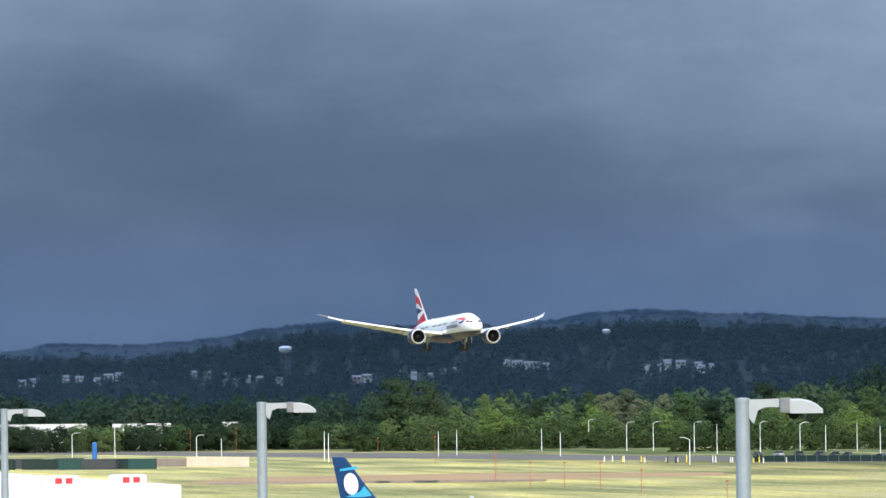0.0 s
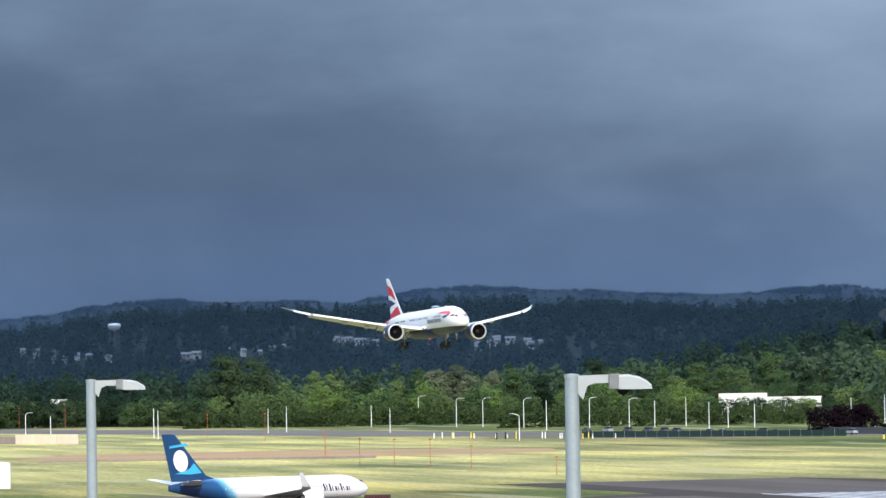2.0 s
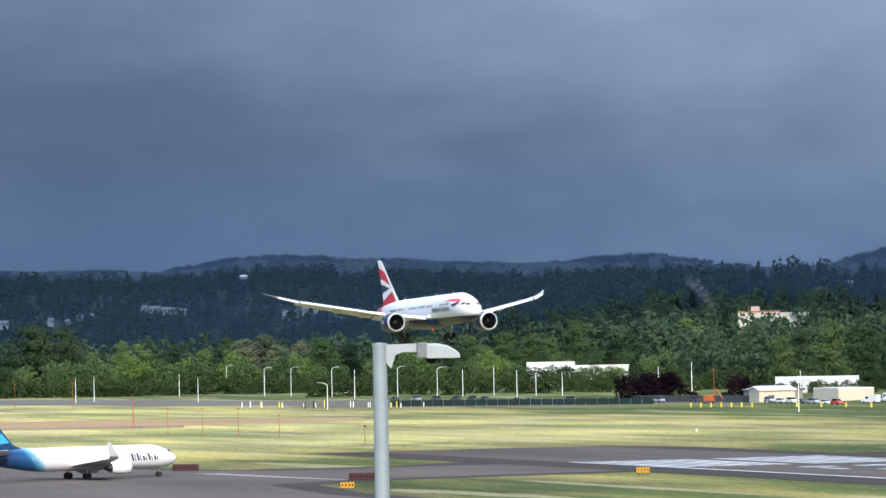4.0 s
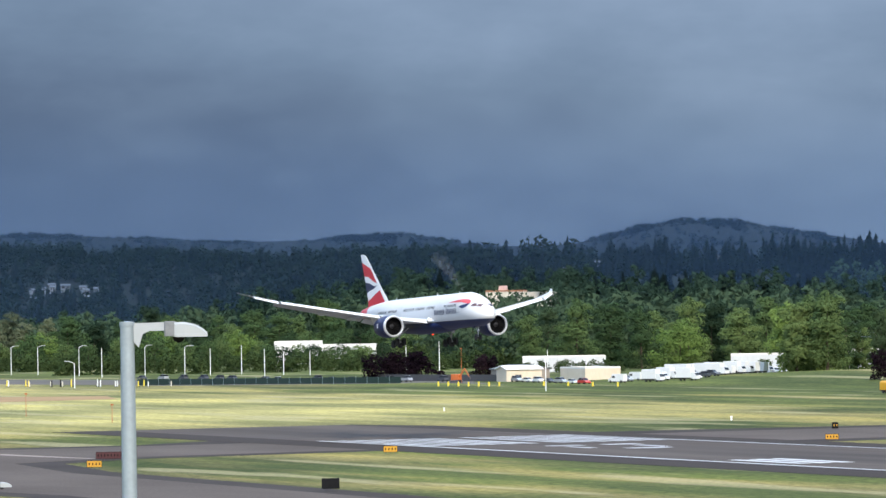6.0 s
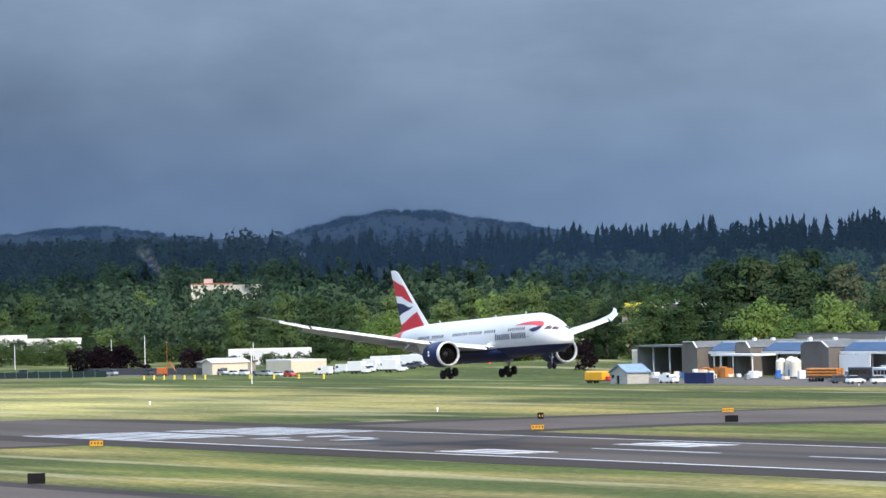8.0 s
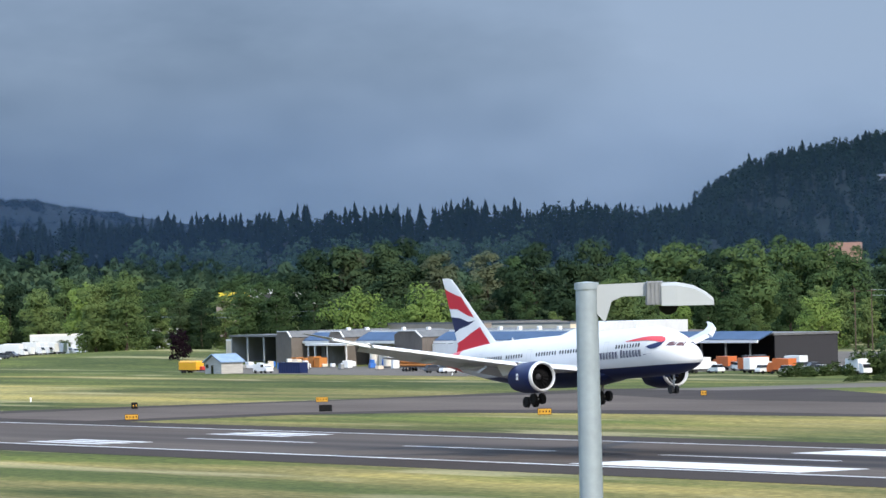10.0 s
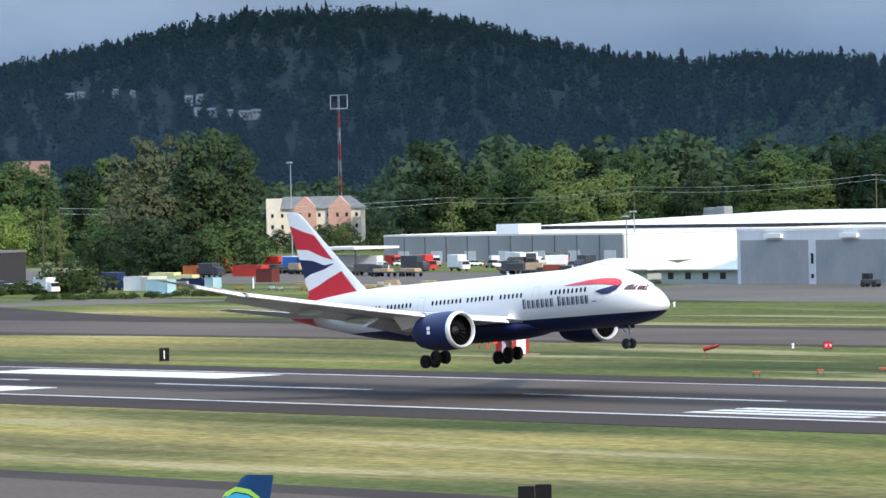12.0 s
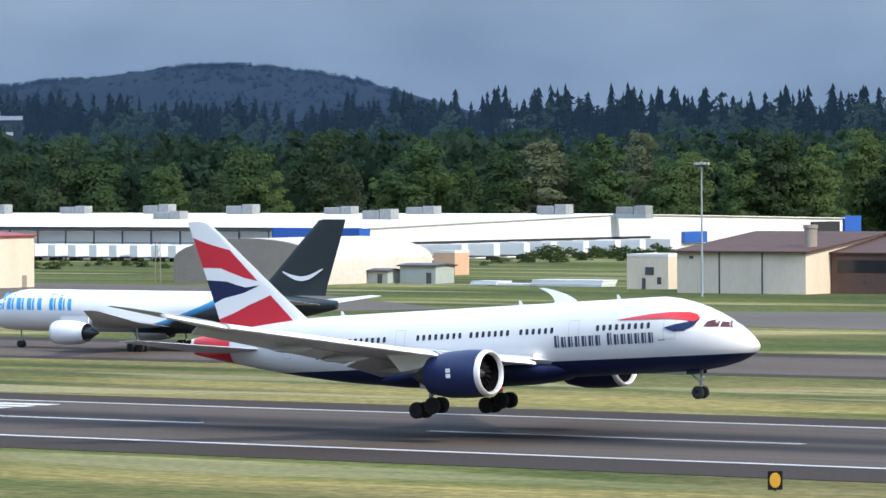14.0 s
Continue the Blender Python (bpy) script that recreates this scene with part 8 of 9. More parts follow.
for i in range(34):
    x = -1000 + 4.6 * i + vr.uniform(-1, 1)
    m = pose(x, (606 if x > -950 else 600) + vr.uniform(-4, 4), 0.05, 0, 0, vr.choice((0, 90, 180, 270)) + vr.uniform(-10, 10))
    k = vr.random()
    if k < 0.3:
        van(m, vr.choice((TRUCK_WHITE, TRUCK_DARK)), "service van crowded before the sheds", "service trucks", 2.4, True)
    elif k < 0.35:
        van(m, vr.choice((ORANGE_PAINT, TRUCK_YELLOW)), "orange works truck crowded before the sheds", "service trucks", 2.2, True)
    else:
        car(m, vr.choice((TRUCK_DARK, TRUCK_WHITE, TRUCK_DARK, TRUCK_SILVER)), "car crowded before the sheds", "cars along the yard", True)
# pallets, drums and crates about the yard
for i in range(46):
    x, y = vr.uniform(-1092, -985), vr.uniform(586, 611)
    w, d, h = vr.uniform(0.5, 1.5), vr.uniform(0.5, 0.9), vr.uniform(0.7, 2.1)
    mt, lb = vr.choice(((TRUCK_WHITE, "white wrapped pallet load in the yard"), (CREAM, "cream crate stacked in the yard"), (STEEL_DARK, "dark machine crate in the yard"), (TRUCK_BLUE, "blue crate in the yard"), (UNIT_GREY, "grey crate in the yard"), (WHITE_CLAD, "white tank box in the yard")))
    t = thing("pallet_load", lb, "pallet", pose(x, y, 0.05, 0, 0, vr.uniform(-25, 25)), "yard pallets")
    part("pallet", M().box(-w - 0.05, -d - 0.05, 0, w + 0.05, d + 0.05, 0.15), STEEL_DARK, t)
    part("load", M().bbox(-w, -d, 0.151, w, d, 0.15 + h, 0.06), mt, t)
# boxes and vehicles at the yard's end, half sunk in low bushes
CREAM_BOX = paint("container_cream", (0.66, 0.62, 0.50), 0.5, k=0.12)
PALE_BLUE = paint("container_pale_blue", (0.34, 0.52, 0.58), 0.5, k=0.1)
PALE_LOAD = paint("straw_yellow_sheet", (0.62, 0.60, 0.30), 0.6, k=0.15)
OXIDE_RED = paint("container_oxide_red", (0.12, 0.022, 0.018), 0.6, k=0.2)
NIGHT_BLUE = paint("lorry_night_blue", (0.012, 0.024, 0.085), 0.4)
container(pose(-802, 604.8, 0.0, 0, 0, 4), TRUCK_WHITE, "white storage container among low bushes", 6.4, 3.0)
container(pose(-797.5, 605.6, 0.0, 0, 0, 86), CREAM_BOX, "cream storage container among low bushes", 5.0, 3.0)
container(pose(-770, 586.5, 0.0, 0, 0, 6), PALE_BLUE, "pale blue storage container behind the hedge", 6.2, 3.0)
van(pose(-810, 605, 0.05, 0, 0, 5), NIGHT_BLUE, "night-blue box lorry with white marks among bushes", "", 2.9, True)
container(pose(-799.5, 619.2, 0.0, 0, 0, 5), NAVY_PAINT, "dark blue open container in the yard", 4.0, 2.2)
container(pose(-795.4, 619.6, 0.0, 0, 0, 5), PALE_BLUE, "light blue site box in the yard", 2.6, 2.3)
car(pose(-813.5, 626, 0.05, 0, 0, 175), TRUCK_SILVER, "silver car in the yard's end", "cars along the yard", True)
ys = thing("sheet_load", "flatbed trailer with straw-yellow sheets", "trailer", pose(-835.5, 640, 0.05, 0, 0, 4))
part("bed", M().box(-7.4, -1.2, 0.9, 7.4, 1.2, 1.2), STEEL_DARK, ys)
part("sheet_stack", M().bbox(-7.0, -1.1, 1.21, 1.2, 1.1, 2.7, 0.05).bbox(1.5, -1.1, 1.21, 7.2, 1.1, 2.2, 0.05), PALE_LOAD, ys)
wheels(ys, (-5.6, -4.4, 5.2), 1.0, 0.45)
container(pose(-895, 691.5, 0.0, 0, 0, 2), ORANGE_PAINT, "orange-red container in the far yard", 5.0, 2.9)
van(pose(-887.4, 691, 0.05, 0, 0, 3), TRUCK_DARK, "dark lorry beside the orange container", "lorries in the far yard", 2.5, True)
container(pose(-886.5, 702, 0.0, 0, 0, 2), TRUCK_RED, "long red container in the far yard", 10.4, 2.7)
container(pose(-827.5, 660, 0.0, 0, 0, 6), OXIDE_RED, "dark red container in the yard's end", 5.0, 3.0)
mk = thing("marker_post", "white marker post at the yard's edge", "post", pose(-776.8, 615.7, 0))
part("post", M().tube((0, 0, 0), (0, 0, 2.4), 0.2, 0.16, 8), EMBLEM_WHITE, mk)
part("foot", M().box(-0.3, -0.3, 0, 0.3, 0.3, 0.1), STEEL_DARK, mk)
# far yard with red and blue lorries
for i in range(12):
    x, y = -940 + 7.5 * i, 728 + 6.0 * math.sin(i * 2.3) + 1.2 * i
    mt = (TRUCK_RED, TRUCK_RED, ORANGE_PAINT, TRUCK_RED, TRUCK_WHITE, TRUCK_BLUE, TRUCK_BLUE, TRUCK_WHITE, TRUCK_WHITE, TRUCK_RED, TRUCK_DARK, TRUCK_WHITE)[i]
    van(pose(x, y, 0.05, 0, 0, vr.uniform(-20, 20)), mt, {TRUCK_RED: "red lorry in the far yard", TRUCK_BLUE: "blue lorry in the far yard", ORANGE_PAINT: "orange lorry in the far yard", TRUCK_DARK: "dark lorry in the far yard"}.get(mt, "white lorry in the far yard"), "lorries in the far yard", 3.0, True)
for i in range(18):
    x, y = -962 + 8.2 * i, 790 - 3.4 * i * 0.5 + vr.uniform(-6, 6)
    (van if i % 3 == 0 else car)(pose(x, y, 0.05, 0, 0, vr.uniform(0, 360)), vr.choice((TRUCK_DARK, TRUCK_SILVER, TRUCK_WHITE, TRUCK_RED)), "vehicle parked before the grey warehouse", "vehicles before the grey warehouse")
for i in range(26):
    trailer(pose(-868 + 6.6 * i + vr.uniform(-0.6, 0.6), 889.5 + vr.uniform(-1, 1), 0.0, 0, 0, 90), "white box trailer at the loading docks", "trailers at the docks")
for i in range(8):
    trailer(pose(-676 + vr.uniform(-1, 1), 918 + 13 * i, 0.0, 0, 0, 180), "white box trailer at the end docks", "trailers at the docks")
# vehicles crowded between the grey warehouse and the low white sheds
for i in range(20):
    x, y = -882 + 3.4 * i + vr.uniform(-1.2, 1.2), 776 - 1.6 * i + vr.uniform(-7, 7)
    m = pose(x, y, 0.05, 0, 0, vr.uniform(0, 360))
    if i % 3 == 0:
        van(m, vr.choice((TRUCK_DARK, TRUCK_WHITE)), "service lorry crowded beside the low white sheds", "vehicles beside the white sheds", 2.6, True)
    else:
        car(m, vr.choice((TRUCK_DARK, TRUCK_DARK, TRUCK_SILVER, TRUCK_WHITE)), "car crowded beside the low white sheds", "vehicles beside the white sheds", True)
car(pose(-807, 727, 0.05, 0, 0, 20), TRUCK_SILVER, "silver pickup on the grass edge", "vehicles beside the white sheds", True)
tr = thing("tow_tractor", "dark tow tractor before the grey hangar doors", "tractor", pose(-619, 636.5, 0.04, 0, 0, 15))
part("body", M().bbox(-1.6, -0.8, 0.6, 1.9, 0.8, 1.5, 0.12), TRUCK_DARK, tr)
part("cab", M().bbox(-1.3, -0.75, 1.5, 0.3, 0.75, 2.5, 0.1), GLASS_DARK, tr)
part("cab_roof", M().bbox(-1.4, -0.8, 2.5, 0.4, 0.8, 2.62, 0.04), TRUCK_DARK, tr)
wheels(tr, (-1.0, 1.3), 0.8, 0.55)
# clutter at the far yard's edge: flatbeds, timber and barriers
for i in range(16):
    x, y = -905 + 9.0 * i, 722 - 3.0 * i + vr.uniform(-5, 5) + (26 if i > 9 else 0)
    t = thing("flatbed_trailer", "low dark flatbed trailer with a load in the yard", "trailer", pose(x, y, 0.05, 0, 0, vr.uniform(-30, 30)), "flatbeds in the far yard")
    part("bed", M().box(-4.0, -1.2, 0.9, 4.0, 1.2, 1.15), STEEL_DARK, t)
    part("load", M().bbox(-3.2 + vr.random(), -1.0, 1.16, 2.0 + vr.random(), 1.0, 1.7 + 1.3 * vr.random(), 0.05), vr.choice((RUST_RED, STEEL_DARK, TRUCK_DARK, TIMBER, STEEL_DARK)), t)
    wheels(t, (-2.6, -1.4, 2.6), 1.0, 0.45)
for i in range(15):
    x, y = -792 + 5.6 * i + vr.uniform(-1.5, 1.5), 640 - 1.6 * i + vr.uniform(-3, 3)
    t = thing("timber_stack", "low stack of pale sawn timber at the yard's edge", "timber", pose(x, y, 0.0, 0, 0, vr.uniform(-25, 25)), "timber stacks")
    for k in range(1 + i % 3):
        part("timber_block", M().bbox(-1.9, -0.6 + 0.05 * k, 0.02 + 0.52 * k, 1.9 - 0.3 * k, 0.6 - 0.05 * k, 0.5 + 0.52 * k, 0.03), TIMBER if (i + k) % 4 else CREAM, t)
for i in range(11):
    x, y = -800 + 7.0 * i, 606 + vr.uniform(-3, 6)
    t = thing("marker_board", "low pale barrier board on the grass", "barrier", pose(x, y, 0, 0, 0, vr.uniform(-15, 15)), "barrier boards")
    part("board", M().bbox(-1.2, -0.06, 0.3, 1.2, 0.06, 0.75, 0.02), (CREAM, SIGN_YELLOW, WHITE_CLAD)[i % 3], t)
    for sx in (-0.9, 0.9):
        part("foot", M().box(sx - 0.06, -0.3, 0, sx + 0.06, 0.3, 0.32), STEEL_DARK, t)
# containers and low walls far beyond the runway's end
for i, (x, y, l, mt) in enumerate(((-1560, 270, 12, DARK_GREEN), (-1552, 283, 12, DARK_GREEN), (-1540, 291, 8, TEAL), (-1532, 299, 12, TRUCK_DARK), (-1536, 306, 12, DARK_GREEN), (-1526, 312, 9, TEAL), (-1575, 282, 12, TRUCK_DARK), (-1570, 296, 10, TRUCK_DARK))):
    container(pose(x, y, 0, 0, 0, 60), mt, "dark site container beyond the runway", l, 3.4, "site containers")
t = thing("blue_tank", "upright blue tank on a stand", "tank", pose(-1690, 328, 0))
part("tank", M().spin([(1.0, 0.9), (7.2, 0.9), (7.6, 0.4), (7.62, 0.02)], "z", 16), TRUCK_BLUE, t, smooth=40)
part("stand", M().box(-0.8, -0.8, 0, 0.8, 0.8, 1.0), STEEL_DARK, t)
for i in range(5):
    (x0, y0), (x1, y1) = (-1583 + 8 * i, 325 + 5.3 * i), (-1575.3 + 8 * i, 330.1 + 5.3 * i)
    solid("barrier_wall", M().bbox(0, -0.3, 0, 9.3, 0.3, 3.2 if i > 1 else 2.6, 0.05), CREAM if i > 1 else CONCRETE, "pale panel wall beyond the runway", "wall", at=pose(x0, y0, 0, 0, 0, 33.5), group="panel walls")
# dark green site fence, posts and bollards of the road works
fen = thing("site_fence", "long dark green screened site fence", "fence", pose(-1454, 497, 0, 0, 0, 40))
for i in range(24):
    part("screen", M().box(4 * i + 0.05, -0.04, 0.15, 4 * i + 3.95, 0.04, 2.1), DARK_GREEN, fen)
    part("post", M().tube((4 * i, 0, 0), (4 * i, 0, 2.3), 0.06, n=6), GALV, fen)
for i in range(22):
    x, y = -1500 + 3.6 * i + vr.uniform(-1, 1), 462 + 1.6 * i + vr.uniform(-4, 4)
    b = thing("road_barrel", "upright pale and dark road-works marker", "marker", pose(x, y, 0), "road-works markers")
    part("post", M().tube((0, 0, 0.1), (0, 0, 1.6 + 0.8 * vr.random()), 0.22, 0.17, 8), vr.choice((EMBLEM_WHITE, BLACK_PLASTIC, YELLOW_PANEL, STUCCO)), b)
    part("foot", M().box(-0.35, -0.35, 0, 0.35, 0.35, 0.1), BLACK_PLASTIC, b)
for i in range(11):
    x, y = (-1312 + 4.4 * i, 543 + 1.4 * i) if i < 7 else (-1290 + 14 * (i - 6), 551 + 1.5 * i)
    b = thing("bollard", "short yellow bollard on the grass edge", "bollard", pose(x, y, 0), "yellow bollards")
    part("post", M().tube((0, 0, 0), (0, 0, 1.3), 0.28, n=10), YELLOW_PANEL, b)
    part("cap", M().tube((0, 0, 1.3), (0, 0, 1.4), 0.2, 0.05, 10), YELLOW_PANEL, b)
chain = thing("chain_fence", "dark chain-link fence by the plum trees", "fence", pose(-1440, 575, 0, 0, 0, 12))
for i in range(20):
    part("post", M().tube((4 * i, 0, 0), (4 * i, 0, 2.4), 0.07, n=6), STEEL_DARK, chain)
    part("mesh_panel", M().box(4 * i, -0.015, 0.1, 4 * i + 4, 0.015, 2.2), STEEL_DARK, chain)
for i in range(14):
    u = i / 13
    car(pose(-1395 - 190 * u, 575 - 35 * u + vr.uniform(-4, 4), 0.06, 0, 0, 190 + vr.uniform(-8, 8)), vr.choice((TRUCK_DARK, TRUCK_SILVER, TRUCK_DARK, TRUCK_WHITE)), "car on the perimeter yard", "cars on the perimeter yard", vr.random() > 0.5)
ex = thing("excavator", "orange excavator beside the site fence", "excavator", pose(-1372, 574, 0, 0, 0, 30))
for y in (-1.0, 1.0):
    part("track", M().bbox(-1.8, y - 0.3, 0, 1.8, y + 0.3, 0.8, 0.2), STEEL_DARK, ex)
part("cab", M().bbox(-1.5, -1.1, 0.85, 1.3, 1.1, 2.7, 0.2), ORANGE_PAINT, ex)
part("boom", M().tube((1.0, 0, 1.6), (3.2, 0, 4.4), 0.25, 0.2, 8).tube((3.2, 0, 4.4), (5.0, 0, 1.8), 0.2, 0.15, 8), ORANGE_PAINT, ex)
part("bucket", M().bbox(4.6, -0.5, 1.0, 5.5, 0.5, 1.8, 0.1), STEEL_DARK, ex)


# ---- airfield signs and aids ----
def sign(x, y, turn, panels, h, mats, label, legs=True):
    t = thing("airfield_sign", label, "sign", pose(x, y, 0.0, 0, 0, turn), "airfield signs")
    w = panels * 1.1
    part("case", M().bbox(-w / 2, -0.18, 0.25, w / 2, 0.18, 0.25 + h, 0.04), mats[0], t)
    part("face", M().box(-w / 2 + 0.06, -0.2, 0.31, w / 2 - 0.06, -0.181, 0.19 + h), mats[1], t)
    if mats[2]:
        for i in range(panels * 2):
            part("sign_bar", M().box(-w / 2 + 0.28 + 0.5 * i, -0.21, 0.25 + h * 0.36, -w / 2 + 0.46 + 0.5 * i, -0.201, 0.25 + h * 0.66), mats[2], t)
    for i in range(panels + 1):
        part("leg", M().tube((-w / 2 + w * (i + 0.5) / (panels + 1), 0, 0), (-w / 2 + w * (i + 0.5) / (panels + 1), 0, 0.26), 0.05, n=6), STEEL_DARK, t)
    return t


YB = (BLACK_PLASTIC, SIGN_YELLOW, BLACK_PLASTIC)
sign(-688, 276.5, 68, 2, 1.0, YB, "yellow taxiway sign in the grass")
sign(-656, 217.5, 70, 2, 1.0, YB, "yellow taxiway sign at the taxiway's edge")
sign(-690, 354.5, 62, 2, 0.9, YB, "yellow taxiway sign beyond the runway")
sign(-752, 387, 62, 1, 1.1, (BLACK_PLASTIC, BLACK_PLASTIC, SIGN_YELLOW), "small black taxiway sign with yellow figures")
sign(-750, 424, 60, 2, 0.9, YB, "yellow taxiway sign by the far stub")
sign(-634, 398.5, 57, 2, 1.0, YB, "yellow taxiway sign between runway and taxiway")
sign(-701, 474, 56, 1, 0.9, YB, "small yellow taxiway sign by the apron")
RB = (BLACK_PLASTIC, SIGN_RED, BLACK_PLASTIC)
sign(-771, 227, 72, 4, 1.1, RB, "dark red holding-point sign")
sign(-693.5, 232.5, 70, 4, 1.1, RB, "dark red holding-point sign")
sign(-407, 411, 45, 1, 0.8, (BLACK_PLASTIC, RED_PAINT, EMBLEM_WHITE), "small red sign on the grass")
DB = (BLACK_PLASTIC, BLACK_PLASTIC, None)
sign(-550, 213, 68, 2, 1.3, DB, "black back of a taxiway sign")
sign(-694, 393, 60, 2, 1.1, DB, "black back of a taxiway sign")
sign(-237.9, 211.4, 46, 1, 0.9, DB, "black back of a taxiway sign")
sign(-237.1, 212.2, 48, 1, 1.0, DB, "black back of a taxiway sign")
# distance board with the figure 1
d = thing("distance_board", "black runway distance board with a white figure 1", "sign", pose(-470, 358.2, 0, 0, 0, 52.6))
part("case", M().bbox(-0.62, -0.2, 0.15, 0.62, 0.2, 1.75, 0.04), BLACK_PLASTIC, d)
fig = bpy.data.curves.new("figure", "FONT")
fig.body, fig.size, fig.align_x, fig.extrude = "1", 1.5, "CENTER", 0.01
fo = new("figure", fig)
fo.parent, fo.location, fo.rotation_euler = d, (0, -0.215, 0.42), (radians(90), 0, 0)
fig.materials.append(EMBLEM_WHITE)
tagged(fo, "white figure 1")
for x in (-0.4, 0.4):
    part("leg", M().tube((x, 0, 0), (x, 0, 0.16), 0.05, n=6), STEEL_DARK, d)
# board with an amber disc
d = thing("disc_board", "black board with a large amber disc", "sign", pose(-172, 271.3, 0, 0, 0, 32.4))
part("case", M().bbox(-0.5, -0.15, 0.1, 0.5, 0.15, 1.36, 0.03), BLACK_PLASTIC, d)
part("disc", M().spin([(-0.152, 0.46), (-0.175, 0.44), (-0.176, 0.01)], "y", 28, (0, 0, 0.74)), SIGN_YELLOW, d, "amber disc")
d.children[1].scale = (0.82, 1, 1.12)
d.children[1].location = (0, 0, -0.09)
part("leg", M().tube((0, 0, 0), (0, 0, 0.12), 0.08, n=6), STEEL_DARK, d)
# glide-slope hut and its mast
DEEP_RED = paint("deep_red_paint", (0.34, 0.022, 0.025), 0.5)
gs = thing("equipment_hut", "red and white chequered equipment hut", "hut", pose(-439.2, 388.5, 0, 0, 0, 0))
part("wall", M().bbox(-1.6, -1.3, 0.15, 1.6, 1.3, 2.8, 0.05), EMBLEM_WHITE, gs)
part("roof", M().bbox(-1.75, -1.45, 2.8, 1.75, 1.45, 2.95, 0.04), EMBLEM_WHITE, gs)
for x0, x1, z0, z1 in ((-1.58, -0.45, 0.15, 1.95), (0.35, 1.58, 0.15, 1.95), (-1.58, -0.85, 1.95, 2.5), (0.75, 1.58, 1.95, 2.5), (-0.45, 0.35, 2.35, 2.75)):
    part("panel", M().box(x0, -1.34, z0, x1, -1.302, z1), DEEP_RED, gs)
for y0, y1 in ((-1.28, -0.75), (0.8, 1.28)):
    part("panel", M().box(1.602, y0, 0.15, 1.64, y1, 2.78), DEEP_RED, gs)
part("slab", M().box(-2.6, -2.2, 0, 2.6, 2.2, 0.15), CONCRETE, gs)
ms = thing("aerial_mast", "orange lattice aerial mast beside the hut", "mast", pose(-458, 400.5, 0))
for x, y in ((-0.7, -0.4), (0.7, -0.4), (0, 0.6)):
    for z0, z1, mt in ((0, 3.0, POLE_ORANGE), (3.0, 5.4, EMBLEM_WHITE), (5.4, 8.6, POLE_ORANGE)):
        part("leg", M().tube((x, y, z0), (x, y, z1), 0.09, n=6), mt, ms)
for k in range(8):
    z = 0.3 + 1.05 * k
    part("brace", M().tube((-0.7, -0.4, z), (0.7, -0.4, z + 1.0), 0.045, n=5), EMBLEM_WHITE if 2 < k < 5 else POLE_ORANGE, ms)
    part("rung", M().tube((-0.7, -0.4, z), (0.7, -0.4, z), 0.04, n=5), EMBLEM_WHITE if 2 < k < 5 else POLE_ORANGE, ms)
for z in (2.9, 4.6):
    part("aerial", M().bbox(-0.6, -0.6, z, 0.6, -0.45, z + 0.8, 0.05), LAMP_GREY, ms)
# approach-slope light boxes
for x, y in ((-362.8, 355.5), (-359, 361.3), (-355.3, 367), (-351.5, 372.6)):
    p = thing("slope_light", "small orange approach-slope light on legs", "airfield light", pose(x, y, 0, 0, 0, 45), "approach-slope lights")
    part("housing", M().bbox(-0.38, -0.35, 0.4, 0.38, 0.35, 0.62, 0.05), RUST_RED, p)
    for dx in (-0.35, 0.35):
        part("leg", M().tube((dx, 0, 0), (dx * 0.8, 0, 0.41), 0.05, n=6), STEEL_DARK, p)
ws = thing("windsock", "red windsock on a short pole", "windsock", pose(-401, 384.5, 0, 0, 0, 20))
part("pole", M().tube((0, 0, 0), (0, 0, 1.5), 0.05, n=6), RUST_RED, ws)
part("sock", M().tube((0, 0, 1.35), (1.9, 0, 1.75), 0.30, 0.16, 12, False), DEEP_RED, ws, "red cloth sock streaming")
for x, y, s in ((-976.9, 405.6, 0.5), (-834.9, 407.1, 0.5), (-930, 560, 0.35), (-1085, 575, 0.35), (-417, 415, 0.4), (-570, 540, 0.5)):
    p = thing("ground_marker", "small white marker in the grass", "marker", pose(x, y, 0), "white markers")
    part("post", M().tube((0, 0, 0), (0, 0, s * 1.2), s * 0.35, s * 0.3, 8), EMBLEM_WHITE, p)
    part("cap", M().spin([(s * 1.2, s * 0.5), (s * 1.6, s * 0.4), (s * 1.62, 0.01)], "z", 10), EMBLEM_WHITE, p)
# floodlight trolley before the cream hangar
tl = thing("light_trolley", "dark floodlight trolley on the apron", "trolley", pose(-598.3, 640.4, 0))
part("chassis", M().bbox(-3.2, -0.8, 0.4, 0.6, 0.8, 1.6, 0.1), TRUCK_DARK, tl)
part("mast", M().tube((1.0, 0, 0.5), (1.0, 0, 4.6), 0.12, n=8), STEEL_DARK, tl)
part("lamp_head", M().bbox(0.5, -0.5, 4.6, 1.5, 0.3, 5.4, 0.08), TRUCK_DARK, tl)
wheels(tl, (-2.6, 0.0), 0.7, 0.35)


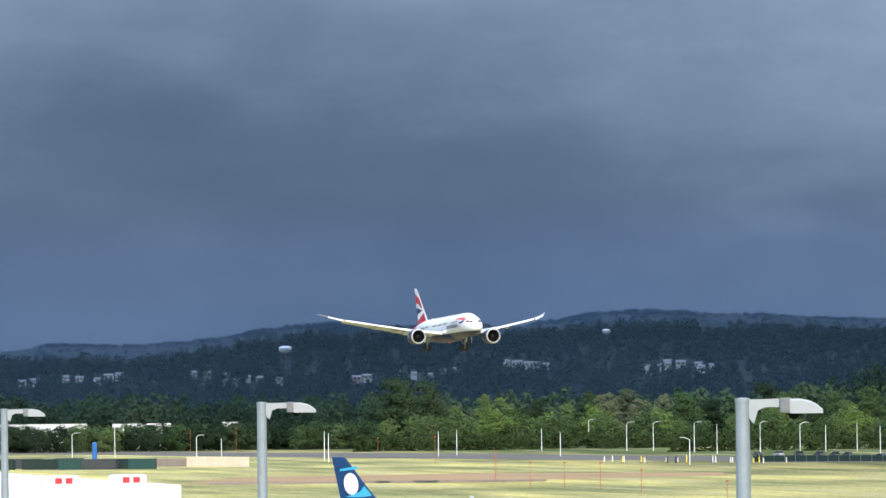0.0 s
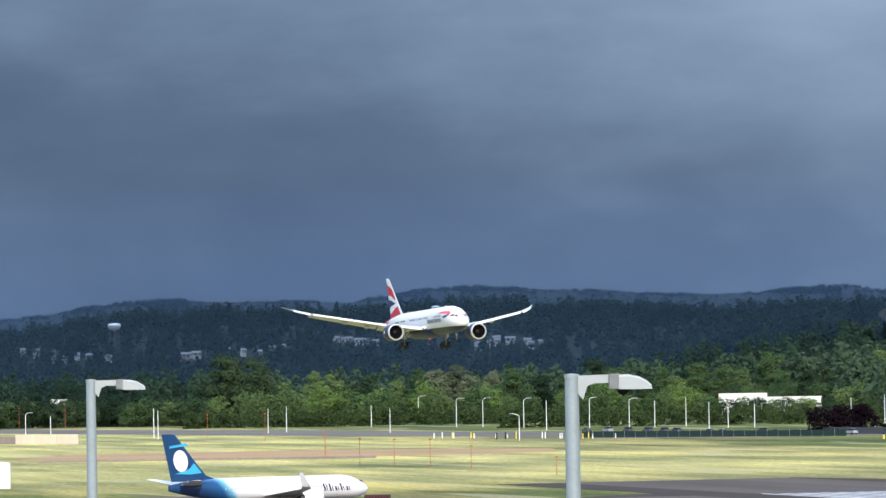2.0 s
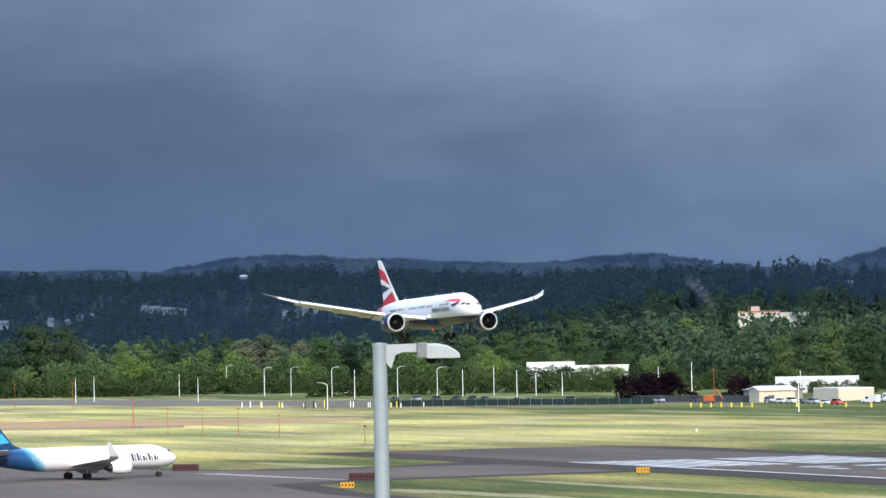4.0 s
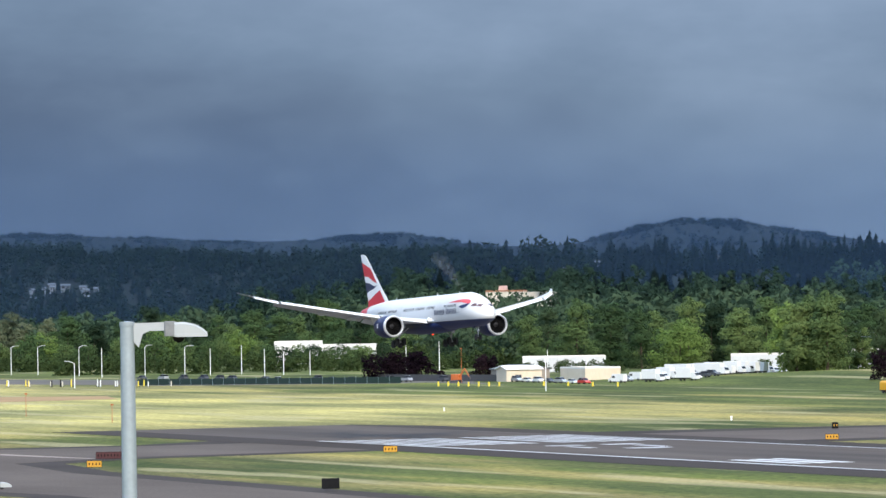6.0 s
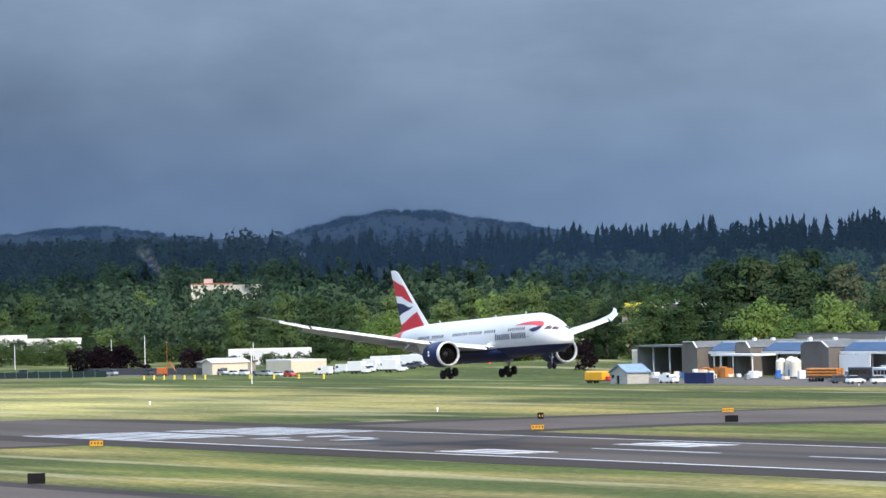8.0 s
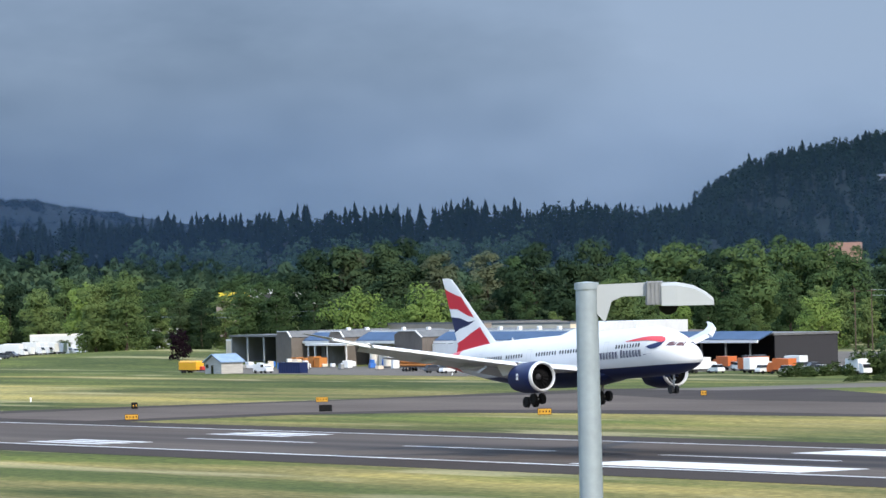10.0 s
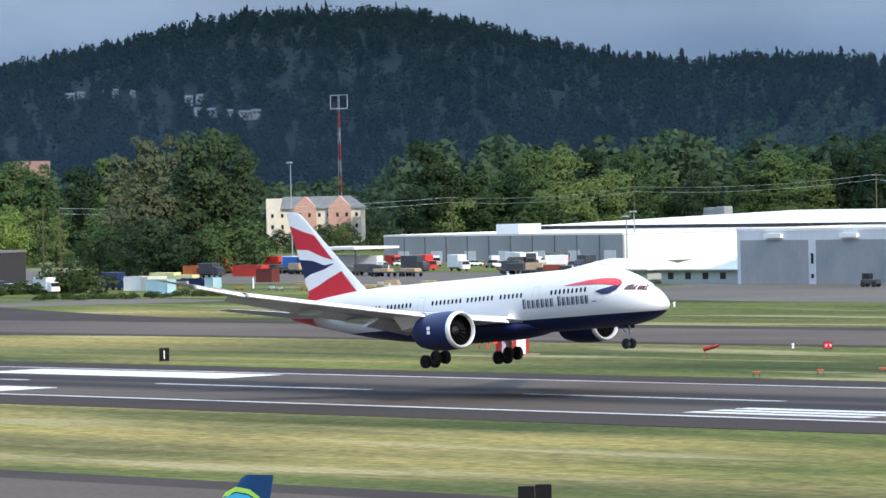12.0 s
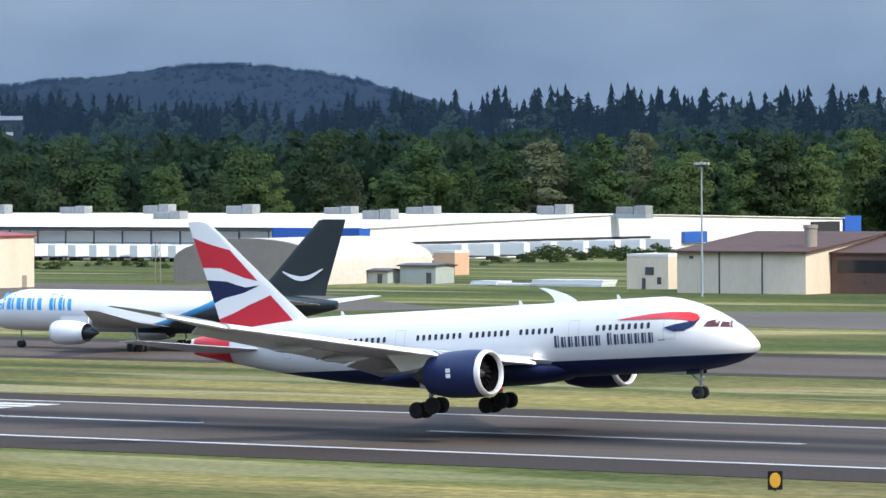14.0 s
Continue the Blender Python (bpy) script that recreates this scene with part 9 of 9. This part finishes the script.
# ---- smoke over the woods ----
def smoke_material():
    m = bpy.data.materials.new("thin_smoke")
    m.use_nodes = True
    N, L = m.node_tree.nodes, m.node_tree.links
    N.remove(N["Principled BSDF"])
    tr, df, mx = N.new("ShaderNodeBsdfTransparent"), N.new("ShaderNodeBsdfDiffuse"), N.new("ShaderNodeMixShader")
    df.inputs[0].default_value = (0.86, 0.90, 0.94, 1)
    nz = N.new("ShaderNodeTexNoise")
    nz.inputs["Scale"].default_value, nz.inputs["Detail"].default_value = 0.12, 4
    L.new(N.new("ShaderNodeTexCoord").outputs["Object"], nz.inputs[0])
    k = N.new("ShaderNodeMapRange")
    L.new(nz.outputs[0], k.inputs[0])
    k.inputs[1].default_value, k.inputs[2].default_value, k.inputs[3].default_value, k.inputs[4].default_value = 0.42, 0.85, 0.0, 0.075
    L.new(k.outputs[0], mx.inputs[0])
    L.new(tr.outputs[0], mx.inputs[1])
    L.new(df.outputs[0], mx.inputs[2])
    L.new(mx.outputs[0], N["Material Output"].inputs[0])
    return m


SMOKE = []
smoke = smoke_material()
for i in range(6):
    x, y = polar(67.16 + 0.055 * i, 2240)
    z = 31 + 3.0 * i
    r = 1.1 + 0.55 * i
    ob = solid("smoke_puff", M().spin([(-r, 0.05), (-r * 0.7, r * 0.7), (0, r), (r * 0.7, r * 0.7), (r, 0.05)], "z", 14), smoke, "thin pale smoke drifting over the woods", "smoke", at=pose(x, y, z, 10 * i, 0, 30 * i), group="smoke", smooth=80)
    SMOKE.append((ob, x, y, z, i))


# ---- what moves ----
def motions():
    # height of the ground line under the main gear, and the nose-up pitch, down the approach
    rows = [(0, -1156.57, 12.24, 1.86), (1.5, -1060.51, 7.53, 1.87), (2.7, -982.88, 3.70, 1.98), (5, -830.46, -2.54, 1.63), (6.5, -732.65, -6.83, 2.07), (7.5, -664.48, -9.77, 2.28), (8.2, -617.14, -11.72, 2.36), (10.5, -462.32, -16.06, 3.07), (11, -430.63, -16.78, 3.11), (11.5, -397.05, -17.52, 3.38), (12, -361.60, -18.24, 3.66), (12.5, -327.77, -18.91, 3.92), (13, -294.40, -19.38, 3.82), (13.5, -262.80, -19.55, 3.68), (14, -229.30, -19.56, 3.49)]
    walk(JET, [(t, pose(x, 314.46, EYE_Z + z, 0, -pitch, 0.99)) for t, x, z, pitch in rows])
    for ob, x, y, z, i in SMOKE:
        walk(ob, [(0, pose(x, y, z, 10 * i, 0, 30 * i)), (14, pose(x - 6, y - 2, z + 5, 10 * i, 0, 30 * i + 20))])


motions()
